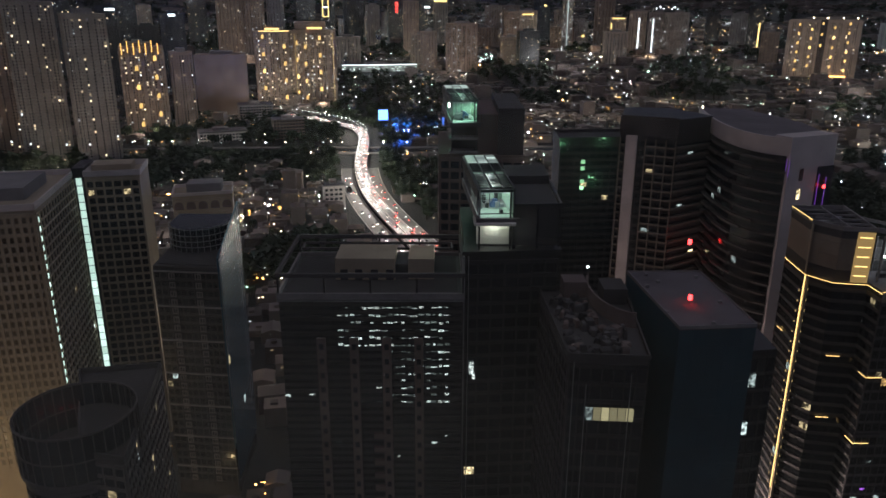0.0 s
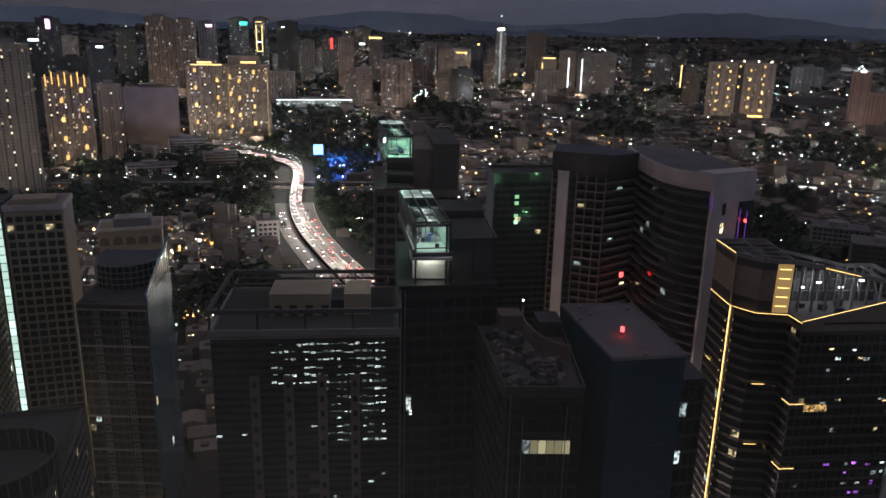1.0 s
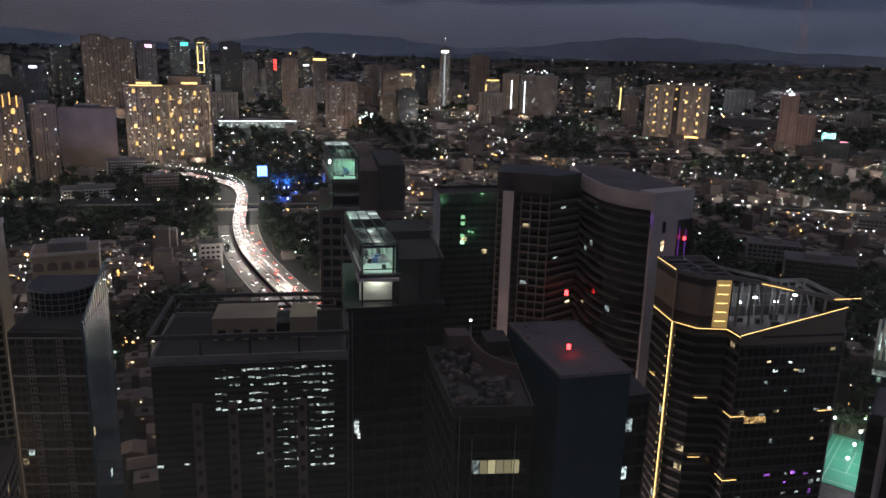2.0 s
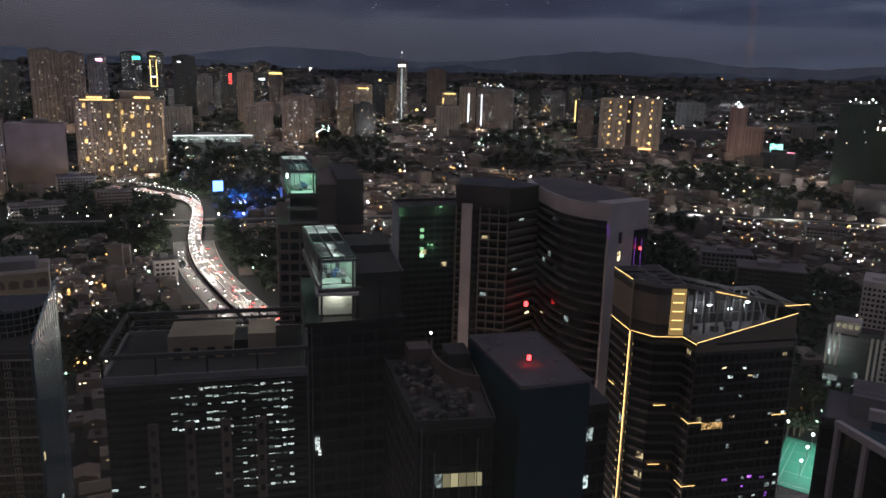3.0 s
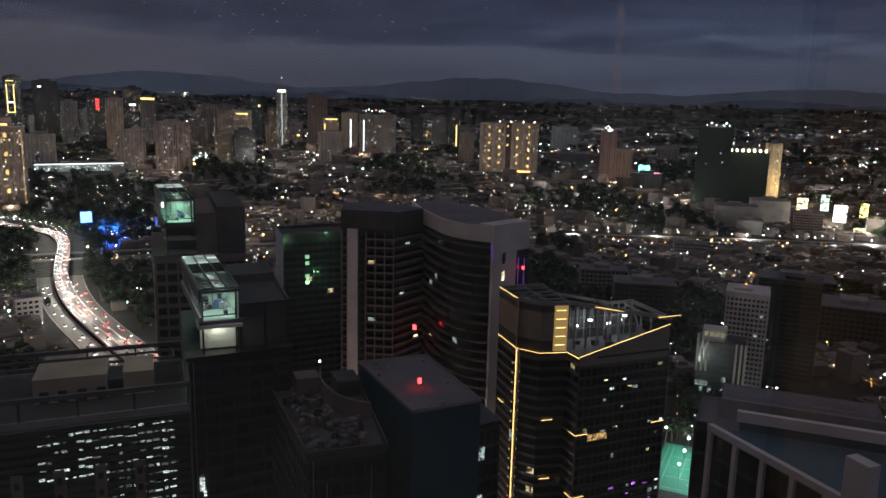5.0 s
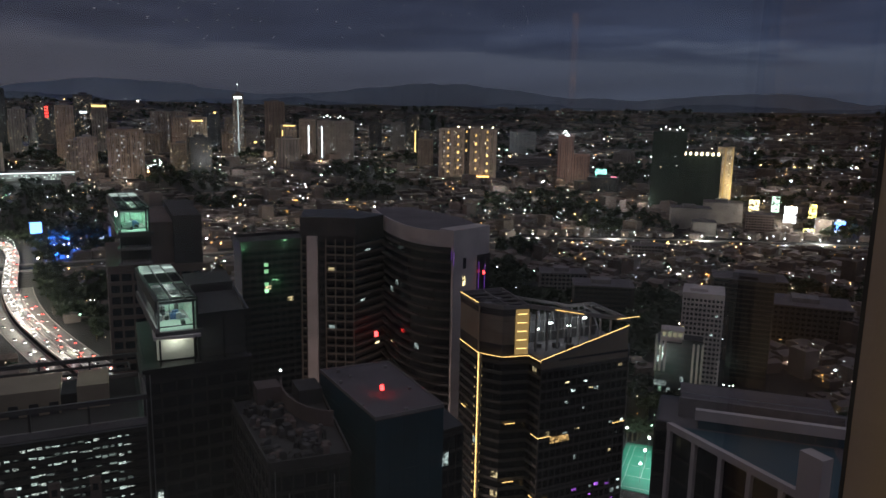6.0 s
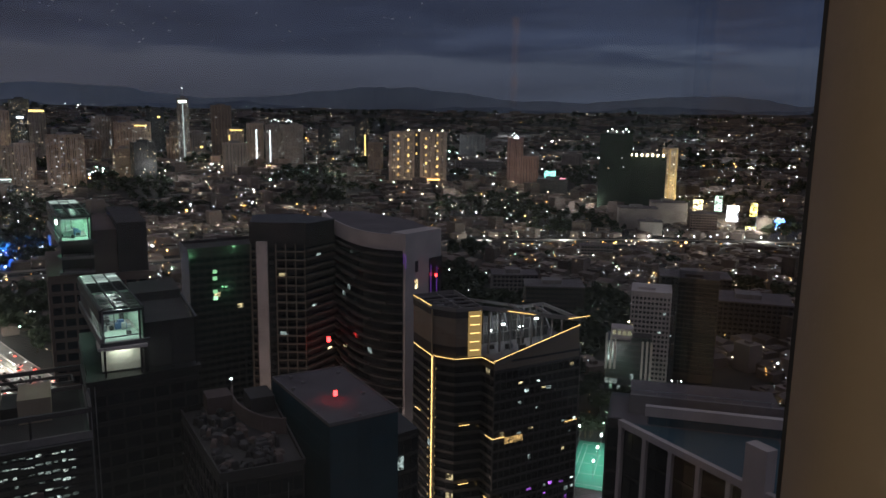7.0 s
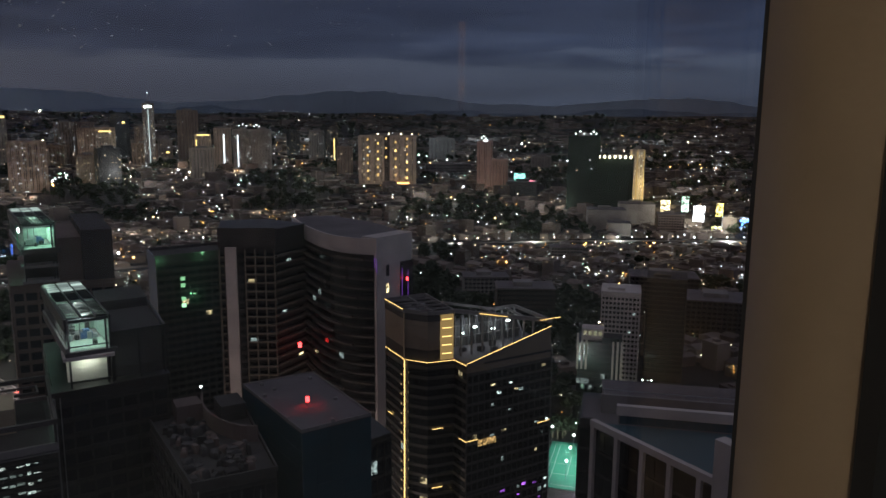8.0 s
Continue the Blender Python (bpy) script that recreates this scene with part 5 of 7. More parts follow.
def green_lit_tower():
    t = site("apartment_block", 66, 345, 0, "dark block with a green-lit stair and terraces", "building")
    ring = [(50, 330), (84, 334), (84, 356), (50, 352)]
    part("body", Solid().prism(ring, 0, 112), CONC_DARK, t)
    part("parapet", ring_band(Solid(), ring, 112, 113.4, 0.3), CONC_DARK, t)
    f = Facade(t, 8)
    f.face(ring[0], ring[1], 10, 110, 3.2, 3.4, 1.0, 0.6, 0.25, CONC_DARK, CONC_DARK, lit=0.01)
    f.done(150)
    me = Solid().box(-0.9, 0.9, -0.4, 0, 0, 1.6).mesh("stair_light", LIT_GREEN)
    for k in (0, 1, 3, 4):
        shared("stair_light", me, pose(61, 330.9, 101.5 - 3.0 * k), t)
    for x, z in ((50, 111), (69, 113), (65, 95)):
        part("terrace_light", Solid().box(x, x + 1.2, 330.2, 330.5, z, z + 0.5), LIT_GREEN, t)
        point_lamp("green_terrace_light", x + 0.6, 328.5, z - 0.5, 170, (0.3, 1.0, 0.45), 0.4)


CURVE = [(105, 227), (100.6, 231), (97.2, 236.8), (95.4, 244), (94.9, 252), (95.2, 261), (96, 270.6), (97.8, 284), (100.4, 298.6)]


def curved_tower():
    t = site("curved_tower", 105, 260, 0, "curved residential tower with a pale roof screen", "building")
    line = chain(list(reversed(CURVE)), 3)
    pts = [(p.x, p.y) for p in line]
    ring = pts + [(122.6, 234.5), (126, 262), (118, 298)]
    part("body", Solid().prism(ring, 0, 126.5), METAL_DARK, t)
    part("roof", Solid().prism([(p[0] + 1.0, p[1]) for p in pts] + [(121, 236), (124, 262), (116, 296)], 126.5, 127), FELT_ROOF, t)
    par = Solid()
    for i in range(len(pts) - 1):
        a, b = pts[i], pts[i + 1]
        par.box(-0.1, math.hypot(b[0] - a[0], b[1] - a[1]) + 0.1, -0.35, 0.3, 125.6, 131.1, pose(*a, 0, 0, 0, math.degrees(math.atan2(b[1] - a[1], b[0] - a[0]))))
    part("roof_screen", par, CONC_PALE, t, "pale curved roof screen")
    part("roof_deck", Solid().prism([(p[0] + 0.6, p[1]) for p in pts] + [(121.8, 235), (124, 262), (117, 297)], 130.2, 130.8), FELT_ROOF, t)
    turn = math.degrees(math.atan2(7.5, 17.6))
    core = pose(105, 226.6, 0, 0, 0, turn)
    part("service_core", Solid().box(0, 19.2, -0.5, 6, 0, 131.5, core), CONC_PALE, t, "pale windowless service core")
    part("slot", Solid().box(5.0, 6.6, -0.62, -0.4, 117.5, 121.4, core), METAL_DARK, t)
    part("stair_window", Solid().box(5.0, 6.4, -0.62, -0.4, 111.5, 114.8, core), LIT_WARM, t)
    part("stair_window", Solid().box(6.4, 7.6, -0.62, -0.4, 105.5, 106.2, core), LIT_COOL, t)
    for u, z0, z1 in ((-1.5, 121.5, 124.8), (-0.3, 119.5, 124.2), (13.2, 108, 119), (16.5, 103, 118)):
        part("neon_tube", Solid().box(u, u + 0.14, -0.95, -0.8, z0, z1, core), NEON, t, "purple neon tube")
    part("glass_end", Solid().box(12.5, 19.3, -0.75, -0.45, 40, 121.5, core), GLASS_DARK, t)
    f = Facade(t, 9)
    rnd = random.Random(4)
    for i in range(len(pts) - 1):
        f.face(pts[i], pts[i + 1], 20, 124.5, 3.4, 2.4, 1.2, 0.25, 0.15, None, None, lit=0.012, lits=(LIT_COOL, LIT_WARM, LIT_COOL), head=0.2)
    f.done(300)
    for k in range(31):
        z = 123.4 - 3.4 * k
        s = Solid()
        n0 = rnd.randint(0, 4)
        for i in range(len(pts) - 1):
            a, b = pts[i], pts[i + 1]
            out = 1.1 if (i + n0 + 2 * k) % 9 < 5 else 0.35
            s.box(-0.05, math.hypot(b[0] - a[0], b[1] - a[1]) + 0.05, -out, 0, z, z + (0.7 if out > 1 else 0.3), pose(*a, 0, 0, 0, math.degrees(math.atan2(b[1] - a[1], b[0] - a[0]))))
        part("balcony_band", s, BALCONY, t)
    # side wing with a pale shaft
    wing = [(63, 270.8), (81, 261.8), (96.5, 272), (88, 292), (70, 296)]
    part("wing", Solid().prism(wing, 0, 131.5), METAL_DARK, t)
    turn = math.degrees(math.atan2(-9, 18))
    side = pose(63, 270.8, 0, 0, 0, turn)
    part("wing_screen", Solid().box(-0.3, 20.5, -0.4, 0.3, 125, 132, side), CONC_DARK, t)
    part("shaft", Solid().box(2.5, 6.3, -1.6, 0, 0, 125, side), CONC_PALE, t, "pale vertical shaft")
    slab = Solid().box(0, 2.4, -1.2, 0, 0, 0.5).mesh("balcony", BALCONY_WARM)
    slab2 = Solid().box(9.2, 20, -1.2, 0, 0, 0.5).mesh("balcony", BALCONY_WARM)
    slab3 = Solid().box(0, 18, -0.9, 0, 0, 0.9).mesh("balcony", BALCONY)
    bend = pose(81, 261.8, 0, 0, 0, math.degrees(math.atan2(10.2, 15.5)))
    for k in range(30):
        z = 121 - 3.2 * k
        shared("balcony", slab, side @ pose(0, 0, z), t)
        shared("balcony", slab2, side @ pose(0, 0, z), t)
        shared("balcony", slab3, bend @ pose(0, 0, z), t)
    post = Solid().box(-0.15, 0.15, -1.3, 0, 20, 124).mesh("balcony_wall", BALCONY_WARM)
    for u in (0.2, 2.3, 9.4, 13.0, 16.6, 20):
        shared("balcony_wall", post, side @ pose(u, 0, 0), t)
    g = Facade(t, 10)
    g.face(wing[0], wing[1], 20, 124, 3.2, 3.3, 1.0, 0.4, 0.2, None, None, lit=0.04)
    g.face(wing[1], wing[2], 20, 124, 3.2, 3.0, 1.0, 0.4, 0.2, None, None, lit=0.03)
    g.done(90)
    red_light(88.5, 258.5, 86.2, 0.6, 0.75)
    red_light(119.3, 230.5, 114.2, 0.5)


def teal_block():
    t = site("tower_block", 48, 138, 0, "teal-clad tower block with a plain grey roof", "building")
    ring = [(42.4, 124.0), (56.9, 125.4), (55.6, 153.7), (39.6, 153.4)]
    part("body", Solid().prism(ring, 0, 113.6), CONC_DARK, t)
    part("roof", Solid().prism(ring, 113.6, 114.1), FELT_ROOF, t)
    part("roof_edge", ring_band(Solid(), ring, 113.7, 114.4, 0.1), CONC_GREY, t)
    f = Facade(t, 11)
    f.face(ring[0], ring[1], 6, 113.5, 3.6, 2.65, 0.03, 0.04, 0.1, None, None, glass=PANEL_TEAL, lit=0, head=0.03)
    f.face(ring[3], ring[0], 6, 113.5, 3.6, 3.3, 0.03, 0.04, 0.1, None, None, glass=PANEL_TEAL, lit=0, head=0.03)
    f.done(120)
    rnd = random.Random(6)
    for x, y in ((43, 151), (41.5, 144), (53.5, 150), (53.8, 136), (42, 131), (49, 125.5), (44.5, 147)):
        u = site("roof_vent", x, y, 114.1, "small grey roof vent box", "vent", "roof vents")
        part("box", Solid().box(x - 0.35, x + 0.35, y - 0.3, y + 0.3, 114.1, 114.1 + rnd.uniform(0.3, 0.7)), CONC_GREY, u)
    red_light(47.5, 135, 114.1, 1.0)
    s = site("glass_annex", 60, 135, 0, "narrow glass annex beside the teal block", "building")
    wing = [(57.2, 127), (62.6, 128), (62.6, 150), (57.2, 150)]
    part("body", Solid().prism(wing, 0, 108), METAL_DARK, s)
    g = Facade(s, 12)
    g.face(wing[0], wing[1], 6, 107, 3.6, 1.9, 0.5, 0.15, 0.15, METAL_DARK, METAL_DARK, lit=0.0)
    g.done(120)
    for z, w in ((100.5, 1.5), (90.0, 1.2)):
        part("lit_window", Solid().box(57.3, 57.3 + w, 126.7, 126.95, z, z + 2.8), LIT_COOL, s)


def rubble_roof_block():
    t = site("apartment_block", 29, 138, 0, "dark block with a cluttered rough roof", "building")
    ring = [(22.1, 121.4), (36.4, 120.6), (39.3, 154), (20.4, 156)]
    top = 109.3
    part("body", Solid().prism(ring, 0, top), CONC_DARK, t)
    part("parapet", ring_band(Solid(), ring, top, top + 0.9, 0.25), CONC_DARK, t)
    part("roof_house", Solid().box(25.2, 30.2, 150, 155, top, top + 3.6), CONC_BROWN, t)
    wall = Solid()
    for i in range(12):
        a, b = 2.6 + 0.16 * i, 2.6 + 0.16 * (i + 1)
        p = (38.4 + 8 * math.cos(a), 149 + 15 * math.sin(a))
        q = (38.4 + 8 * math.cos(b), 149 + 15 * math.sin(b))
        wall.box(0, math.hypot(q[0] - p[0], q[1] - p[1]), -0.2, 0.2, top, top + 3.2, pose(*p, 0, 0, 0, math.degrees(math.atan2(q[1] - p[1], q[0] - p[0]))))
    part("curved_wall", wall, CONC_BROWN, t)
    rib = Solid().box(-0.18, 0.18, -0.3, 0.3, 0, 3.3).mesh("wall_rib", CONC_BROWN)
    for i in range(13):
        a = 2.6 + 0.16 * i
        shared("wall_rib", rib, pose(38.4 + 8 * math.cos(a), 149 + 15 * math.sin(a), top, 0, 0, math.degrees(a)), t)
    part("lift_house", Solid().box(33.2, 38.2, 146.5, 153.2, top, top + 3.4), CONC_DARK, t)
    part("roof_lamp", Solid().orb(31.2, 155.4, top + 5.2, 0.35), L_BRIGHT, t)
    part("lamp_post", Solid().tube((31.2, 155.4, top), (31.2, 155.4, top + 5.0), 0.08), METAL_DARK, t)
    for k, (x, z) in enumerate(((23.0, 100.5), (25.4, 96.0), (33.4, 98.4))):
        part("drain_pipe", Solid().tube((x, 121.0 - 0.06 * (x - 22), 30), (x, 121.0 - 0.06 * (x - 22), z + 8), 0.09), METAL_PALE, t)
    f = Facade(t, 13)
    f.face(ring[0], ring[1], 6, top - 1.2, 3.6, 2.0, 0.7, 0.25, 0.2, METAL_DARK, METAL_DARK, lit=0.0)
    f.face(ring[3], ring[0], 6, top - 1.2, 3.6, 2.6, 0.9, 0.5, 0.2, CONC_DARK, CONC_DARK, lit=0.008)
    f.done(260)
    for i in range(6):
        w = pose(25.6, 121.06, 96.6, 0, 0, -3.2) @ pose(1.5 * i, 0, 0)
        part("lit_window", Solid().box(0, 1.36, -0.12, 0, 0, 2.7, w), LIT_COOL if i == 0 else LIT_CURTAIN, t)
    rnd = random.Random(9)
    for i in range(95):
        y = rnd.uniform(123, 149)
        x = rnd.uniform(22.6, 34.5 if y < 134 else 30.0)
        u = site("roof_unit", x, y, top, rnd.choice(("dusty air conditioning unit on the rough roof", "heap of sacks and boards on the rough roof")), "roof clutter", "clutter on the rough roof")
        w, d, h = rnd.uniform(0.35, 1.3), rnd.uniform(0.35, 1.1), rnd.uniform(0.35, 1.9)
        m = pose(x, y, top, 0, 0, rnd.uniform(0, 90))
        s = Solid()
        s.v = [tuple(m @ Vector((sx * w * k, sy * d * k, z))) for z, k in ((0, 1), (h * 0.7, rnd.uniform(0.8, 1.0)), (h, rnd.uniform(0.3, 0.9))) for sx, sy in ((-1, -1), (1, -1), (1, 1), (-1, 1))]
        s.f = [(3, 2, 1, 0), (8, 9, 10, 11)] + [(4 * j + a, 4 * j + (a + 1) % 4, 4 * j + 4 + (a + 1) % 4, 4 * j + 4 + a) for j in (0, 1) for a in range(4)]
        part("casing", s, rnd.choice((CONC_DRUM, CONC_BROWN, ROOF_DARK, CONC_DARK)), u)


def golden_corner_tower():
    t = site("residential_tower", 125, 200, 0, "dark tower traced with golden light strips", "building")
    ring = [(101.5, 211.5), (100.7, 196.6), (105.4, 190), (114.0, 188.5), (114.3, 181.8), (147.2, 182.6), (151, 187), (152, 216)]
    zb, zt = 98.0, 113.7
    part("body", Solid().prism(ring, 0, zb), METAL_DARK, t)
    part("terrace_floor", Solid().prism([(103, 211), (102, 197), (106, 191), (114.6, 189), (115, 182.6), (146.6, 183.2), (150, 187.4), (151, 215)], zb, zb + 0.3), FELT_ROOF, t)
    crown_ring = [(101.5, 211.5), (100.7, 196.6), (105.4, 190), (113.4, 188.6), (116.5, 212)]
    part("crown_block", Solid().prism(crown_ring, zb + 0.3, zt - 3.0), CONC_DARK, t)
    part("crown_screen", ring_band(Solid(), crown_ring, zt - 3.0, zt - 0.9, 0.15), CONC_DARK, t)
    for k in range(4):
        y = 193 + 4.6 * k
        part("roof_beam", beam((102.0, y + 1.2, zt), (113.8 + 0.14 * (y - 190), y - 0.6, zt), 0.45, 0.5), CONC_GREY, t)
    part("roof_beam", beam((107.5, 190.4, zt - 0.05), (109.4, 211, zt - 0.05), 0.4, 0.4), CONC_GREY, t)
    for x, y in ((104.5, 200), (110, 204), (106, 206.5)):
        part("roof_plant", Solid().box(x, x + 2.4, y, y + 1.8, zt - 2.6, zt - 1.2), METAL_PALE, t)
    part("panel_seam", Solid().box(100.3, 100.62, 195.9, 196.5, zb + 0.3, zt - 0.9), CONC_WARM, t)
    part("crown_roof", Solid().prism([(102.3, 211), (101.6, 197), (105.8, 190.8), (113, 189.4), (115.8, 211)], zt - 3.0, zt - 2.6), ROOF_DARK, t)
    part("crown_edge", ring_band(Solid(), crown_ring, zt - 0.9, zt + 0.3, 0.3), CONC_GREY, t)
    f = Facade(t, 14)
    for a, b in ((0, 1), (1, 2)):
        f.face(crown_ring[a], crown_ring[b], zb + 0.6, zt - 0.9, 3.7, 2.6, 0.04, 0.05, 0.1, None, None, glass=PANEL_BROWN, lit=0, head=0.04)
    f.face((105.4, 190), (109.3, 189.3), zb + 0.6, zt - 0.9, 3.7, 2.2, 0.04, 0.05, 0.1, None, None, glass=PANEL_BROWN, lit=0, head=0.04)
    for i, (a, b) in enumerate(zip(ring[:6], ring[1:7])):
        if i == 4:
            f.face(a, b, 56, zb - 2.8, 3.2, 2.2, 0.7, 0.25, 0.2, METAL_BAND, METAL_BAND, glass=GLASS_CONDO, lit=lambda u, z: 0.24 if z > 78 and u > 0.2 else 0.05, lits=(LIT_COOL, LIT_COOL, LIT_WARM), slim=True)
            f.face(a, b, 8, 55.5, 3.2, 2.2, 0.7, 0.25, 0.2, METAL_BAND, METAL_BAND, glass=GLASS_CONDO, lit=lambda u, z: 0.3 if u > 0.55 and z > 30 else 0.05, lits=(LIT_COOL, LIT_PURPLE, LIT_PURPLE), slim=True)
        else:
            f.face(a, b, 8, zb - 1.5, 3.2, 2.6, 0.9, 0.3, 0.25, METAL_BAND, None, lit=0.02, lits=(LIT_COOL, LIT_COOL, LIT_WARM))
    f.done(300)
    # the panel itself glows, in place of gold light cast by its bars
    part("gold_panel", Solid().box(0, 4.3, -0.25, 0, zb + 0.4, zt - 1, pose(109.3, 189.3, 0, 0, 0, -9)), GOLD_PANEL, t, "panel glowing as if washed by its golden light bars")
    for k in range(5):
        part("light_bar", Solid().box(0.5, 3.6, -0.5, -0.25, zb + 2.3 + 2.7 * k, zb + 2.55 + 2.7 * k, pose(109.3, 189.3, 0, 0, 0, -9)), GOLD_LED, t)
    # golden outlines
    def led(a, b):
        part("light_strip", beam(a, b, 0.14, 0.14), GOLD_LED, t)
    for i in range(4):
        a, b = ring[i], ring[i + 1]
        led((a[0] - 0.3, a[1] - 0.3, zb), (b[0] - 0.3, b[1] - 0.3, zb))
    led((101.1, 211, zt + 0.2), (100.2, 196.5, zt + 0.2))
    part("gold_edge", Solid().box(100.24, 100.48, 195.72, 195.96, 28, zb - 0.2), GOLD_LED, t, "upright golden light strip")
    part("edge_fin", Solid().box(100.56, 101.1, 194.9, 196.3, 12, zb), CONC_WARM, t)
    # glowing dashes imitate balcony ends catching the strip's light
    dash = Solid().box(0, 0.2, -0.2, 0, 0, 0.6).mesh("balcony_end_light", bpy.data.materials["dim_gold_edge"])
    for k in range(21):
        shared("balcony_end_light", dash, pose(101.25, 195.4, zb - 4.4 - 3.2 * k), t)
        shared("balcony_end_light", dash, pose(100.0, 197.6, zb - 5.4 - 3.2 * k), t)
    # leaning roof frame over the terrace
    apex, tip = (113.4, 188.0, zt), (146.6, 182.2, 107.7)
    back, back_left = (143.0, 198.0, 109.6), (134.0, 197.0, 109.8)
    part("roof_beam", beam(apex, tip, 0.9, 1.2), CONC_GREY, t)
    part("roof_beam", beam(back_left, back, 0.9, 1.0), CONC_GREY, t)
    part("roof_beam", beam((114.5, 200, zt), back_left, 0.7, 0.8), CONC_GREY, t)
    part("roof_beam", beam(back, tip, 0.9, 1.0), CONC_GREY, t)
    part("roof_beam", beam((128, 185.6, 111.0), (129, 197.5, 110.9), 0.5, 0.7), CONC_GREY, t)
    part("roof_beam", beam((138, 183.8, 109.0), (139, 197.5, 109.7), 0.5, 0.7), CONC_GREY, t)
    led((121.3, 186.0, 112.3), (141.3, 183.0, 108.4))
    led((141.6, 181.9, 108.5), (150.1, 182.0, 108.6))
    low = Solid()
    low.v = [(114.3, 181.7, zb - 2.6), (146.9, 182.5, zb - 2.6), (146.9, 183.0, 105.3), (114.3, 181.7, zb + 0.3)]
    low.v += [(x + 0.1, y + 0.6, z) for x, y, z in low.v]
    low.f = [(0, 1, 2, 3), (7, 6, 5, 4), (0, 4, 5, 1), (1, 5, 6, 2), (2, 6, 7, 3), (3, 7, 4, 0)]
    part("leaning_parapet", low, PANEL_BROWN, t)
    part("parapet_cap", beam((114.2, 181.6, zb + 0.3), (147.1, 182.9, 105.5), 0.5, 0.5), CONC_GREY, t)
    led((114.0, 181.3, zb + 0.55), (146.9, 182.6, 105.85))
    for k in range(8):
        x = 117 + 4 * k
        part("terrace_column", Solid().box(x - 0.25, x + 0.25, 189.5, 190, zb + 0.3, 112 - 0.17 * (x - 113)), CONC_GREY, t)
    part("terrace_wall", Solid().box(116, 146, 199, 199.5, zb + 0.3, 107.5), CONC_DARK, t)
    for k in range(11):
        part("screen_mullion", Solid().box(117.5 + 2.6 * k, 117.75 + 2.6 * k, 198.4, 198.9, zb + 0.3, 108.6), CONC_GREY, t)
    for z in (101.5, 105.2):
        part("screen_rail", Solid().box(116, 145.5, 198.3, 198.7, z, z + 0.22), CONC_GREY, t)
    for k in range(5):
        part("raking_brace", beam((119 + 5.4 * k, 190.4, 104.5 - 0.3 * k), (122.4 + 5.0 * k, 197.6, 110.4 - 0.3 * k), 0.3, 0.3), METAL_PALE, t)
    for k, (x, y) in enumerate(((119, 193), (124.5, 191), (131, 194), (137, 190), (141, 186.5), (127, 187))):
        part("planter", Solid().box(x, x + 2.2, y, y + 1.1, zb + 0.3, zb + 1.5 + 0.4 * (k % 3)), CONC_DARK, t)
    for x, z in ((121, 103), (126, 104.5), (133, 103), (139, 105)):
        part("terrace_lamp", Solid().box(x, x + 1.3, 196.5, 196.9, z, z + 0.5), L_BRIGHT, t)
    point_lamp("terrace_light", 124, 195, 105, 300, (0.85, 0.95, 1.0), 0.4)
    point_lamp("terrace_light", 136, 194, 105, 260, (0.85, 0.95, 1.0), 0.4)
    # short golden bars at some balconies
    for x, y, z, dx, dy in ((106.4, 188.9, 76.5, 3.6, -0.4), (100.6, 208, 77, 0.1, -3.4), (113.9, 181.4, 73.6, 4.6, 0.1), (113.9, 185.5, 73.6, 0.1, -4.2), (142, 182.0, 74, 5, 0.3), (106.4, 188.9, 57, 3.6, -0.4), (113.9, 181.4, 53, 4.6, 0.1), (113.9, 185.5, 53, 0.1, -4.2)):
        led((x, y, z), (x + dx, y + dy, z))
    for i in range(4):
        part("lit_window", Solid().box(118.6 + 1.75 * i, 120.1 + 1.75 * i, 181.5, 181.7, 71.2, 73.2), LIT_AMBER_ROOM, t)


